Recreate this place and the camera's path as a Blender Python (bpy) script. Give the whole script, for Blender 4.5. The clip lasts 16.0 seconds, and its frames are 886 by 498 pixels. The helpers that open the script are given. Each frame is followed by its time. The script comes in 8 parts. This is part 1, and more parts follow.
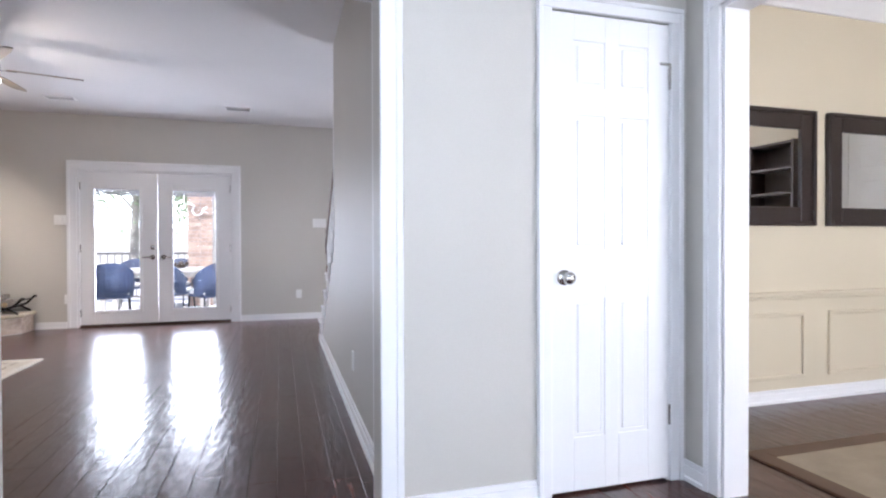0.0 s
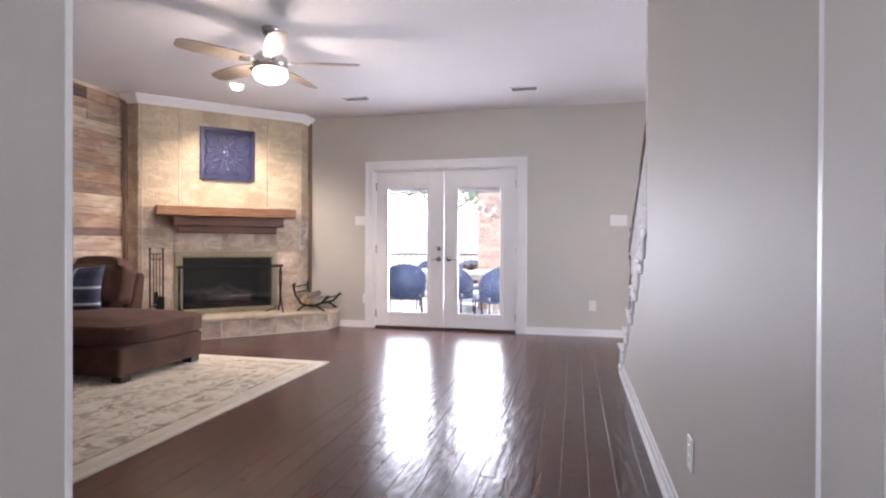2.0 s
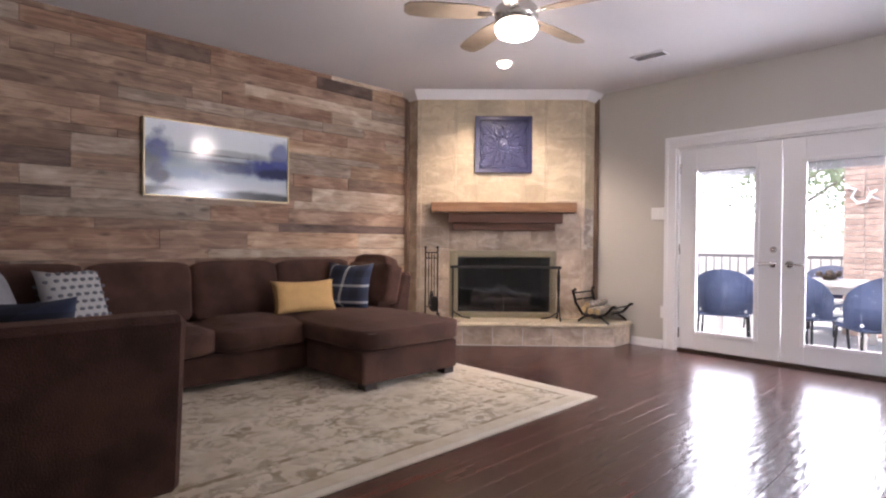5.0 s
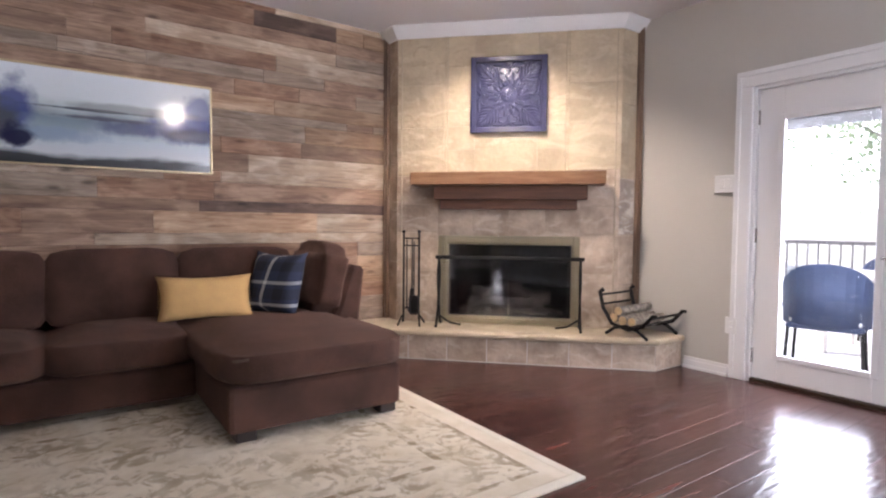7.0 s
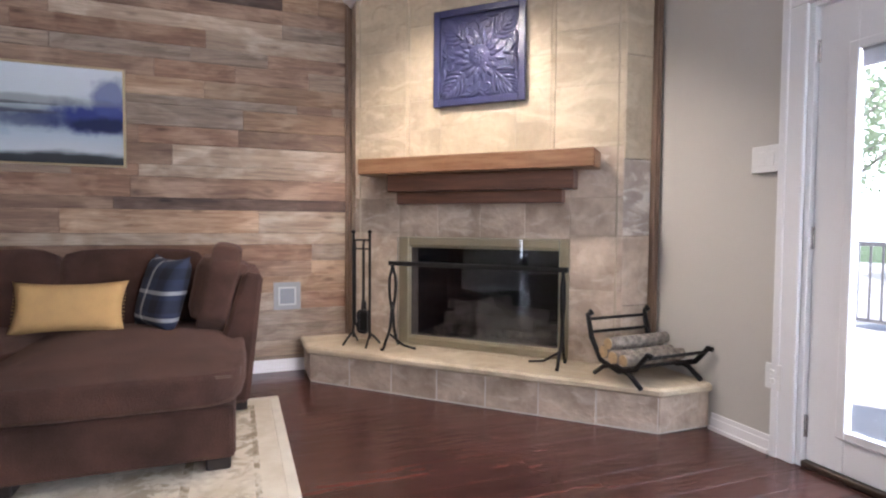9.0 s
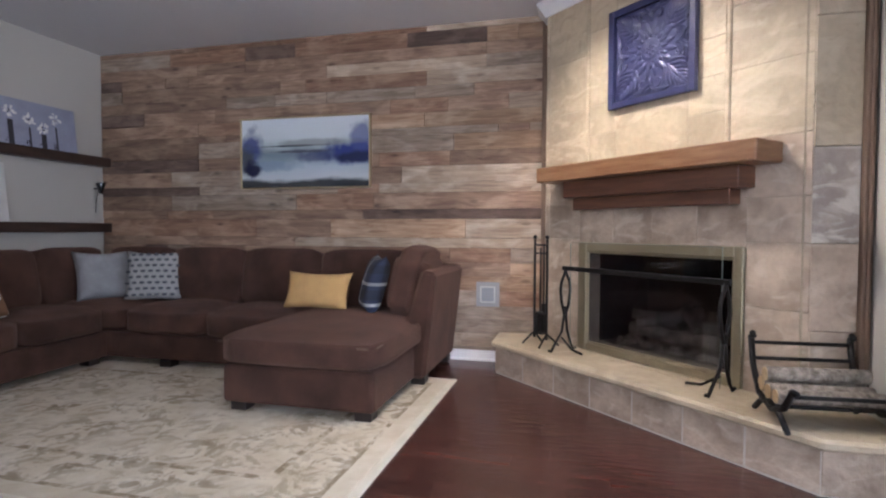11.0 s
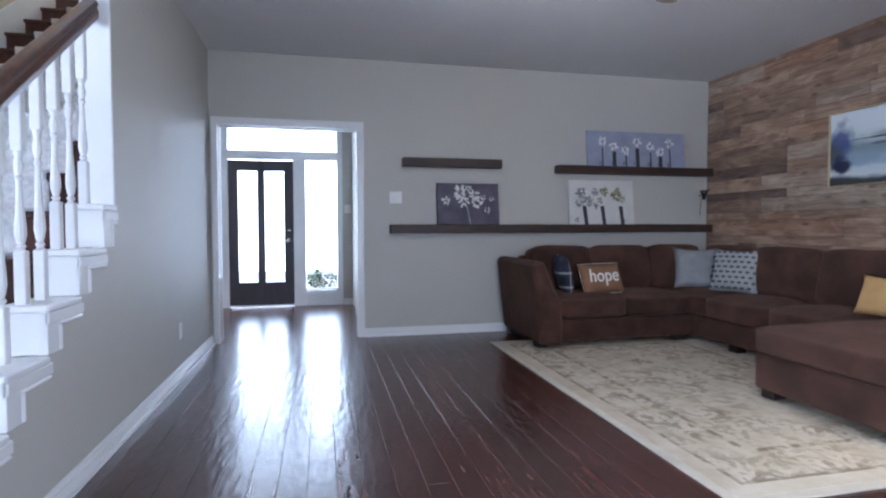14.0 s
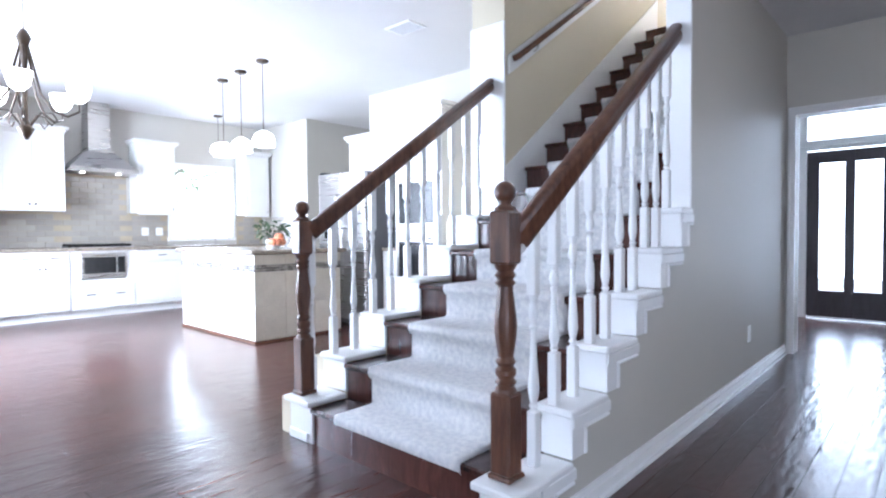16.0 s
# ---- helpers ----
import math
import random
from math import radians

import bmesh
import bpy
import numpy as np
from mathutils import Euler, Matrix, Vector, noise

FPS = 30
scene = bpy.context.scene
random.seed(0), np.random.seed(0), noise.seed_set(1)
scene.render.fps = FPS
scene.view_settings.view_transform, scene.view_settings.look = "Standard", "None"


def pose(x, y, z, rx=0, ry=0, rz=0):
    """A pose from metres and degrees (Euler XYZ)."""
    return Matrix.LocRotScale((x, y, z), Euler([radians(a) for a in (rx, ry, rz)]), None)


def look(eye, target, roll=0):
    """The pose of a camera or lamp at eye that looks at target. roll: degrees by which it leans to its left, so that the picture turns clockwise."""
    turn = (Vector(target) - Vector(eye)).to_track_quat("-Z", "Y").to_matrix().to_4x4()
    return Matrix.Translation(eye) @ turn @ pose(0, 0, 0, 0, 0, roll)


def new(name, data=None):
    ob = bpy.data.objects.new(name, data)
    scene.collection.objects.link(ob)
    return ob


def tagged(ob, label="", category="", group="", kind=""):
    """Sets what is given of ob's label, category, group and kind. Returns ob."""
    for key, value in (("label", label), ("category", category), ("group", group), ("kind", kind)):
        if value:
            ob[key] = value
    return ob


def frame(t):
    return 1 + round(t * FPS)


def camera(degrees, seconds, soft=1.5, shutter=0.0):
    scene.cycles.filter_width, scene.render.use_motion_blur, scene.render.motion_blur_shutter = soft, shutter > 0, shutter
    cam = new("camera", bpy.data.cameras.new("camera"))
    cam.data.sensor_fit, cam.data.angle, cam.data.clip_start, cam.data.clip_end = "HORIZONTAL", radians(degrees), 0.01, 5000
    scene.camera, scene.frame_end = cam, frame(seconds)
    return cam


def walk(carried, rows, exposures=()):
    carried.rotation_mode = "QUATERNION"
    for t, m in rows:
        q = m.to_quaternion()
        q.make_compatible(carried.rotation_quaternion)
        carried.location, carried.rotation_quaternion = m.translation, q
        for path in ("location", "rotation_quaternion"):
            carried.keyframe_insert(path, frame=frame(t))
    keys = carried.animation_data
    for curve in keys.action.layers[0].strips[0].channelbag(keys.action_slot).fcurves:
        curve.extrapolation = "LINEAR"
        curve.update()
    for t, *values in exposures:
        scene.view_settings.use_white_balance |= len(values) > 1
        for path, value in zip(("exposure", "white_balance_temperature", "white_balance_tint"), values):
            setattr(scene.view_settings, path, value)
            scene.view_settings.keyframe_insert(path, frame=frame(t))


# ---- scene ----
cam = camera(78.16, 16.0, soft=2.2)
# seconds, x, y, z, yaw, pitch, roll
PATH = [
    (0.0, -0.099, -0.305, 1.070, -16.59, -0.57, 0.17),
    (0.5, -0.161, 0.002, 1.068, -7.48, -0.40, -0.19),
    (1.0, -0.164, 0.367, 1.065, -1.30, -0.40, -0.26),
    (1.5, -0.128, 0.737, 1.059, 5.40, -0.30, -0.26),
    (2.0, -0.069, 1.061, 1.063, 13.48, -0.32, -0.24),
    (2.5, -0.069, 1.346, 1.073, 20.12, -0.29, -0.30),
    (3.0, -0.100, 1.555, 1.072, 27.21, -0.25, -0.32),
    (3.5, -0.128, 1.712, 1.071, 33.68, -0.19, -0.35),
    (4.0, -0.133, 1.876, 1.071, 39.38, -0.20, -0.37),
    (4.5, -0.160, 2.014, 1.072, 43.25, -0.33, -0.41),
    (7.0, -0.710, 3.822, 1.072, 55.07, -2.50, -0.50),
    (7.5, -0.824, 4.285, 1.073, 56.64, -2.48, -0.51),
    (8.0, -0.938, 4.706, 1.058, 58.99, -2.49, -0.44),
    (10.5, -0.718, 6.223, 1.074, 94.74, -2.20, -0.29),
    (11.0, -0.623, 6.473, 1.070, 104.27, -2.05, -0.18),
    (11.5, -0.511, 6.724, 1.072, 113.35, -2.02, -0.13),
    (12.0, -0.455, 6.971, 1.075, 122.89, -2.06, -0.14),
    (12.5, -0.503, 7.151, 1.083, 131.80, -2.17, -0.12),
    (13.0, -0.537, 7.308, 1.079, 140.50, -2.16, -0.04),
    (13.5, -0.618, 7.391, 1.074, 151.78, -2.13, 0.06),
    (14.0, -0.676, 7.387, 1.070, 167.42, -2.03, 0.15),
    (14.5, -0.755, 7.369, 1.065, 183.57, -2.00, 0.13),
    (15.0, -0.800, 7.408, 1.068, 198.15, -1.95, 0.24),
    (15.5, -0.763, 7.470, 1.072, 209.86, -1.82, 0.35),
    (16.0, -0.670, 7.447, 1.068, 222.41, -1.62, 0.41),
]
EXPOSURES = [(0.0, 0.88, 5750, 17), (1.0, 0.92, 5850, 19), (1.5, 1.08, 5950, 21), (2.5, 1.0, 6100, 23), (4.5, 0.82, 6180, 25), (8.0, 0.93, 5800, 20), (10.5, 0.64, 5550, 17), (12.5, 0.64, 5300, 17), (13.5, 0.67, 5100, 14), (14.5, 0.78, 5200, 13), (15.2, 0.84, 5250, 13), (16.0, 0.69, 5300, 13)]
walk(cam, [(t, pose(x, y, z, 90 + pitch, roll, yaw)) for t, x, y, z, yaw, pitch, roll in PATH], EXPOSURES)

# plan, metres
CEIL = 2.745          # living room ceiling
KCEIL = 2.90          # kitchen ceiling
WX, NY = -5.0, 7.75   # plank wall, wall with the patio doors
SY, SE = 1.915, 1.76   # shelf wall: living face, entry face
SX = 0.335            # stair wall, hall face
FY = -0.56            # front door wall
RISE, RUN, STAIR_Y = 0.19, 0.284, 5.93

# ---- light ----
world = bpy.data.worlds.new("sky")
scene.world = world
world.use_nodes = True
wn = world.node_tree.nodes
sky = wn.new("ShaderNodeTexSky")
sky.sky_type, sky.sun_disc = "NISHITA", False
sky.sun_elevation, sky.sun_rotation = radians(54), radians(246)
world.node_tree.links.new(sky.outputs[0], wn["Background"].inputs[0])
wn["Background"].inputs[1].default_value = 0.15


def lamp(name, kind, m, energy, colour, size=None, size_y=None):
    data = bpy.data.lights.new(name, kind)
    data.energy, data.color = energy, colour
    if kind == "AREA":
        data.shape, data.size, data.size_y = "RECTANGLE", size, size_y
    elif kind == "SUN":
        data.angle = radians(size)
    else:
        data.shadow_soft_size = size
    ob = new(name, data)
    ob.matrix_world = m
    return ob


lamp("sun", "SUN", look((-16, -7, 26), (0, 4, 0)), 5.0, (1.0, 0.95, 0.88), 0.6)
# daylight in the openings
lamp("patio_door_daylight", "AREA", look((-1.67, 8.02, 1.05), (-1.67, 5.0, 0.95)), 70, (0.92, 0.96, 1.0), 1.7, 1.7)
lamp("front_door_daylight", "AREA", look((-0.15, -0.78, 1.3), (-0.15, 3.0, 1.1)), 46, (0.82, 0.92, 1.0), 1.5, 2.2)
lamp("kitchen_window_daylight", "AREA", look((8.4, 3.55, 1.6), (5.0, 3.6, 1.3)), 40, (0.95, 0.98, 1.0), 0.9, 1.1)
# Unseen breakfast window, added to light the kitchen and stairs.
lamp("added_breakfast_daylight", "AREA", look((5.6, 7.95, 1.5), (3.2, 4.7, 0.8)), 390, (0.95, 0.98, 1.0), 3.0, 1.9)
# Fill from a dining window that is out of view and made up.
lamp("added_dining_daylight", "AREA", look((3.6, -1.85, 1.5), (3.6, 2.0, 1.2)), 58, (1.0, 0.96, 0.9), 1.6, 1.5)
lamp("stair_window_daylight", "AREA", look((1.9, -0.5, 4.5), (1.3, 3.0, 2.6)), 150, (1.0, 0.97, 0.90), 1.2, 1.2)
# lamps
lamp("ceiling_fan_bulb", "POINT", pose(-2.37, 4.88, 2.28), 14, (1.0, 0.86, 0.70), 0.09)
spot = lamp("hearth_downlight_bulb", "SPOT", look((-3.53, 6.15, 2.70), (-4.0, 6.75, 0.6)), 106, (1.0, 0.84, 0.64), 0.06)
spot.data.spot_size, spot.data.spot_blend = radians(115), 0.7

# ---- materials ----


def mat(name, rgb, rough=0.6, metal=0.0, var=0.10, scale=3.0, fine=60.0, bump=0.05, stretch=(1, 1, 1), rnd=0.0, dark=None,
        spec=0.5, coat=0.0, band=0.35):
    """A surface with large stains and fine grain; dark: a second colour mixed in by the stains; rnd: change of tone from object to object."""
    m = bpy.data.materials.new(name)
    m.use_nodes = True
    n, l = m.node_tree.nodes, m.node_tree.links
    b = n["Principled BSDF"]
    geo = n.new("ShaderNodeNewGeometry")
    mp = n.new("ShaderNodeMapping")
    mp.inputs["Scale"].default_value = stretch
    info = n.new("ShaderNodeObjectInfo")
    off = n.new("ShaderNodeVectorMath")
    off.operation = "ADD"
    l.new(geo.outputs["Position"], mp.inputs[0])
    l.new(mp.outputs[0], off.inputs[0])
    mul = n.new("ShaderNodeMath")
    mul.operation = "MULTIPLY"
    mul.inputs[1].default_value = 37.0 if rnd else 0.0
    l.new(info.outputs["Random"], mul.inputs[0])
    l.new(mul.outputs[0], off.inputs[1])
    big, small = n.new("ShaderNodeTexNoise"), n.new("ShaderNodeTexNoise")
    big.inputs["Scale"].default_value, small.inputs["Scale"].default_value = scale, fine
    big.inputs["Detail"].default_value, small.inputs["Detail"].default_value = 5, 4
    l.new(off.outputs[0], big.inputs["Vector"])
    l.new(off.outputs[0], small.inputs["Vector"])
    ramp = n.new("ShaderNodeValToRGB")
    ramp.color_ramp.elements[0].position, ramp.color_ramp.elements[1].position = 0.5 - band / 2, 0.5 + band / 2
    d = dark or tuple(c * (1 - 1.6 * var) for c in rgb)
    ramp.color_ramp.elements[0].color, ramp.color_ramp.elements[1].color = (*d, 1), (*rgb, 1)
    l.new(big.outputs[0], ramp.inputs[0])
    hsv = n.new("ShaderNodeHueSaturation")
    l.new(ramp.outputs[0], hsv.inputs["Color"])
    a = n.new("ShaderNodeMath")
    a.operation = "MULTIPLY_ADD"
    a.inputs[1].default_value, a.inputs[2].default_value = 2 * var, 1 - var
    l.new(small.outputs[0], a.inputs[0])
    if rnd:
        r = n.new("ShaderNodeMath")
        r.operation = "MULTIPLY_ADD"
        r.inputs[1].default_value, r.inputs[2].default_value = 2 * rnd, 1 - rnd
        l.new(info.outputs["Random"], r.inputs[0])
        p = n.new("ShaderNodeMath")
        p.operation = "MULTIPLY"
        l.new(a.outputs[0], p.inputs[0])
        l.new(r.outputs[0], p.inputs[1])
        a = p
    l.new(a.outputs[0], hsv.inputs["Value"])
    l.new(hsv.outputs[0], b.inputs["Base Color"])
    rr = n.new("ShaderNodeMath")
    rr.operation = "MULTIPLY_ADD"
    rr.inputs[1].default_value, rr.inputs[2].default_value = 0.25 * rough, 0.875 * rough
    l.new(big.outputs[0], rr.inputs[0])
    l.new(rr.outputs[0], b.inputs["Roughness"])
    b.inputs["Metallic"].default_value = metal
    b.inputs["Specular IOR Level"].default_value = spec
    b.inputs["Coat Weight"].default_value = coat
    if bump:
        bp = n.new("ShaderNodeBump")
        bp.inputs["Strength"].default_value, bp.inputs["Distance"].default_value = min(1.0, bump * 4), 0.01
        l.new(small.outputs[0], bp.inputs["Height"])
        l.new(bp.outputs[0], b.inputs["Normal"])
    return m


def glass(name, tint=(1, 1, 1), rough=0.0):
    m = bpy.data.materials.new(name)
    m.use_nodes = True
    n, l = m.node_tree.nodes, m.node_tree.links
    n.remove(n["Principled BSDF"])
    t, g, mix, f = n.new("ShaderNodeBsdfTransparent"), n.new("ShaderNodeBsdfGlossy"), n.new("ShaderNodeMixShader"), n.new("ShaderNodeLayerWeight")
    t.inputs[0].default_value = (*tint, 1)
    g.inputs["Roughness"].default_value = rough
    f.inputs["Blend"].default_value = 0.5
    pw, ad = n.new("ShaderNodeMath"), n.new("ShaderNodeMath")
    pw.operation, ad.operation = "POWER", "MULTIPLY_ADD"
    pw.inputs[1].default_value, ad.inputs[1].default_value, ad.inputs[2].default_value = 5.0, 0.9, 0.035
    l.new(f.outputs["Facing"], pw.inputs[0])
    l.new(pw.outputs[0], ad.inputs[0])
    l.new(ad.outputs[0], mix.inputs[0])
    l.new(t.outputs[0], mix.inputs[1])
    l.new(g.outputs[0], mix.inputs[2])
    l.new(mix.outputs[0], n["Material Output"].inputs[0])
    return m


def glow(name, rgb, strength):
    m = bpy.data.materials.new(name)
    m.use_nodes = True
    b = m.node_tree.nodes["Principled BSDF"]
    b.inputs["Base Color"].default_value = (*rgb, 1)
    b.inputs["Emission Color"].default_value, b.inputs["Emission Strength"].default_value = (*rgb, 1), strength
    return m


WALL = mat("greige_wall_paint", (0.52, 0.50, 0.455), 0.55, var=0.03, scale=1.2, fine=140, bump=0.02)
CREAM = mat("cream_wall_paint", (0.62, 0.55, 0.41), 0.6, var=0.03, scale=1.2, fine=140, bump=0.02)
CEILM = mat("textured_ceiling_paint", (0.70, 0.69, 0.69), 0.85, var=0.03, scale=1.5, fine=90, bump=0.06)
WHITE = mat("white_semigloss_paint", (0.80, 0.80, 0.80), 0.32, var=0.025, scale=2.0, fine=120, bump=0.008)
def board_material(name, light, dark, rough):
    """Hand-scraped stained boards: long grain, tone from board to board, scraped furrows along each board."""
    m = bpy.data.materials.new(name)
    m.use_nodes = True
    n, l = m.node_tree.nodes, m.node_tree.links
    b = n["Principled BSDF"]
    geo, info, mix = n.new("ShaderNodeNewGeometry"), n.new("ShaderNodeObjectInfo"), n.new("ShaderNodeMath")
    mix.operation = "MULTIPLY_ADD"
    mix.inputs[1].default_value = 7.31
    l.new(geo.outputs["Random Per Island"], mix.inputs[0])
    l.new(info.outputs["Random"], mix.inputs[2])
    fr = n.new("ShaderNodeMath")
    fr.operation = "FRACT"
    l.new(mix.outputs[0], fr.inputs[0])
    off = n.new("ShaderNodeMath")
    off.operation = "MULTIPLY"
    off.inputs[1].default_value = 53.0
    l.new(fr.outputs[0], off.inputs[0])
    add = n.new("ShaderNodeVectorMath")
    add.operation = "ADD"
    l.new(geo.outputs["Position"], add.inputs[0])
    l.new(off.outputs[0], add.inputs[1])

    def noise_at(scale, detail, turn=0.0, distort=0.0):
        mp, t = n.new("ShaderNodeMapping"), n.new("ShaderNodeTexNoise")
        mp.inputs["Scale"].default_value, mp.inputs["Rotation"].default_value = scale, (0, 0, radians(turn))
        t.inputs["Scale"].default_value, t.inputs["Detail"].default_value, t.inputs["Distortion"].default_value = 1.0, detail, distort
        l.new(add.outputs[0], mp.inputs[0])
        l.new(mp.outputs[0], t.inputs["Vector"])
        return t.outputs[0]
    grain, streak = noise_at((90, 4, 20), 5, 0, 0.4), noise_at((16, 1.4, 5), 5, 0, 0.8)
    cr = n.new("ShaderNodeValToRGB")
    cr.color_ramp.elements[0].position, cr.color_ramp.elements[1].position = 0.34, 0.66
    cr.color_ramp.elements[0].color, cr.color_ramp.elements[1].color = (*dark, 1), (*light, 1)
    l.new(streak, cr.inputs[0])
    tone, fine, val = n.new("ShaderNodeMapRange"), n.new("ShaderNodeMapRange"), n.new("ShaderNodeMath")
    tone.inputs[3].default_value, tone.inputs[4].default_value = 0.72, 1.26
    fine.inputs[1].default_value, fine.inputs[2].default_value, fine.inputs[3].default_value, fine.inputs[4].default_value = 0.3, 0.7, 0.86, 1.14
    val.operation = "MULTIPLY"
    l.new(fr.outputs[0], tone.inputs[0])
    l.new(grain, fine.inputs[0])
    l.new(tone.outputs[0], val.inputs[0])
    l.new(fine.outputs[0], val.inputs[1])
    hsv = n.new("ShaderNodeHueSaturation")
    l.new(cr.outputs[0], hsv.inputs["Color"])
    l.new(val.outputs[0], hsv.inputs["Value"])
    l.new(hsv.outputs[0], b.inputs["Base Color"])
    rr = n.new("ShaderNodeMapRange")
    rr.inputs[1].default_value, rr.inputs[2].default_value, rr.inputs[3].default_value, rr.inputs[4].default_value = 0.3, 0.7, rough * 0.9, rough * 1.15
    l.new(streak, rr.inputs[0])
    l.new(rr.outputs[0], b.inputs["Roughness"])
    b.inputs["Specular IOR Level"].default_value = 0.6
    last = None
    for h, strength, dist in ((noise_at((34, 9, 1), 0.6, 14), 0.9, 0.0024), (noise_at((9, 2.0, 1), 0.5, -6), 0.5, 0.004)):
        bp = n.new("ShaderNodeBump")
        bp.inputs["Strength"].default_value, bp.inputs["Distance"].default_value = strength, dist
        l.new(h, bp.inputs["Height"])
        if last:
            l.new(last.outputs[0], bp.inputs["Normal"])
        last = bp
    l.new(last.outputs[0], b.inputs["Normal"])
    return m


FLOORM = board_material("dark_handscraped_wood", (0.086, 0.033, 0.025), (0.048, 0.018, 0.0145), 0.23)
GAP = mat("dark_joint", (0.012, 0.007, 0.006), 0.8, var=0.1)
STONE = mat("tan_stone", (0.51, 0.42, 0.285), 0.55, var=0.14, scale=3.0, fine=30, bump=0.16, rnd=0.07, dark=(0.39, 0.315, 0.215), band=0.3)
STONE_D = mat("taupe_stone", (0.52, 0.415, 0.31), 0.55, var=0.16, scale=5.5, fine=30, bump=0.2, rnd=0.10, dark=(0.33, 0.25, 0.18), band=0.28)
STONE_W = mat("white_blotched_stone", (0.46, 0.39, 0.32), 0.55, var=0.16, scale=5.5, fine=30, bump=0.2, dark=(0.30, 0.25, 0.21), band=0.28)


def veined(m, rgb, amount, scale, lo, hi, drift=1.6):
    """Pale mineral wisps that drift through the stone."""
    n, l = m.node_tree.nodes, m.node_tree.links
    b = n["Principled BSDF"]
    geo, mp, t, cr, mx = n.new("ShaderNodeNewGeometry"), n.new("ShaderNodeMapping"), n.new("ShaderNodeTexNoise"), n.new("ShaderNodeMapRange"), n.new("ShaderNodeMix")
    mp.inputs["Scale"].default_value, mp.inputs["Rotation"].default_value = (1.0, 1.0, 1.9), (0.3, 0.4, 0)
    t.inputs["Scale"].default_value, t.inputs["Detail"].default_value, t.inputs["Distortion"].default_value = scale, 5, drift
    cr.inputs[1].default_value, cr.inputs[2].default_value, cr.inputs[4].default_value = lo, hi, amount
    mx.data_type = "RGBA"
    l.new(geo.outputs["Position"], mp.inputs[0])
    l.new(mp.outputs[0], t.inputs["Vector"])
    l.new(t.outputs[0], cr.inputs[0])
    l.new(cr.outputs[0], mx.inputs[0])
    l.new(b.inputs["Base Color"].links[0].from_socket, mx.inputs[6])
    mx.inputs[7].default_value = (*rgb, 1)
    l.new(mx.outputs[2], b.inputs["Base Color"])


veined(STONE, (0.62, 0.53, 0.385), 0.55, 3.2, 0.50, 0.66)
veined(STONE, (0.34, 0.25, 0.16), 0.45, 4.6, 0.60, 0.70, 2.4)
veined(STONE_D, (0.64, 0.55, 0.44), 0.6, 3.6, 0.53, 0.68)
veined(STONE_W, (0.70, 0.66, 0.58), 0.75, 4.2, 0.46, 0.60)
GROUT = mat("sand_grout", (0.46, 0.385, 0.28), 0.9, var=0.1)
MANTEL = mat("brown_mantel_wood", (0.26, 0.146, 0.074), 0.42, var=0.30, scale=3, fine=26, bump=0.06, stretch=(1.2, 1.2, 14), dark=(0.17, 0.075, 0.03))
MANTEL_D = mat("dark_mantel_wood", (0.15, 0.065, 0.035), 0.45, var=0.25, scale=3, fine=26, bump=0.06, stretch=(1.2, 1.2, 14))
SHELF = mat("dark_rustic_shelf_wood", (0.060, 0.034, 0.024), 0.5, var=0.3, scale=4, fine=30, bump=0.1, stretch=(1, 6, 6), dark=(0.028, 0.016, 0.013))
OAK = mat("stained_oak", (0.150, 0.066, 0.037), 0.32, var=0.25, scale=4, fine=40, bump=0.05, stretch=(8, 8, 1.5), dark=(0.065, 0.027, 0.017))
TRIMW = mat("dull_brown_strip", (0.20, 0.13, 0.085), 0.55, var=0.2, scale=4, stretch=(8, 8, 1.5))
SOFA = mat("brown_velvet_fabric", (0.080, 0.039, 0.028), 0.9, var=0.30, scale=5, fine=150, bump=0.16, dark=(0.034, 0.017, 0.0125), spec=0.2, band=0.34)
for _m in (SOFA,):
    _m.node_tree.nodes["Principled BSDF"].inputs["Sheen Weight"].default_value = 0.24
    _m.node_tree.nodes["Principled BSDF"].inputs["Sheen Tint"].default_value = (0.58, 0.38, 0.30, 1)
BLACKW = mat("dark_wood_foot", (0.018, 0.011, 0.009), 0.4, var=0.15)
IRON = mat("black_wrought_iron", (0.018, 0.016, 0.015), 0.5, metal=0.6, var=0.3, fine=80, bump=0.1)
BRASS = mat("aged_brass_frame", (0.30, 0.26, 0.17), 0.4, metal=0.55, var=0.12)
SOOT = mat("sooty_firebox", (0.022, 0.020, 0.019), 0.9, var=0.3, scale=5, bump=0.1)
LOGM = mat("ceramic_log", (0.34, 0.29, 0.23), 0.9, var=0.3, scale=9, fine=50, bump=0.3, dark=(0.10, 0.085, 0.07))
BARK = mat("birch_bark", (0.40, 0.35, 0.29), 0.9, var=0.4, scale=30, fine=80, bump=0.4, dark=(0.11, 0.09, 0.07), band=0.45)
CUTW = mat("cut_log_end", (0.55, 0.40, 0.22), 0.8, var=0.2, scale=20, bump=0.1)
NAVY = mat("navy_blue_lacquer", (0.040, 0.043, 0.105), 0.22, var=0.12, scale=6, fine=40, bump=0.02, spec=0.6)
STEEL = mat("brushed_steel", (0.52, 0.51, 0.50), 0.28, metal=1.0, var=0.06, stretch=(1, 1, 12))
NICKEL = mat("satin_nickel", (0.55, 0.53, 0.50), 0.25, metal=1.0, var=0.04)
BLACK = mat("black_gloss", (0.012, 0.012, 0.014), 0.15, var=0.1)
CLEAR = glass("window_glass")
FIREGLASS = glass("smoky_fire_glass", (0.55, 0.55, 0.58))
FROST = glow("frosted_lamp_glass", (1.0, 0.90, 0.74), 10.0)
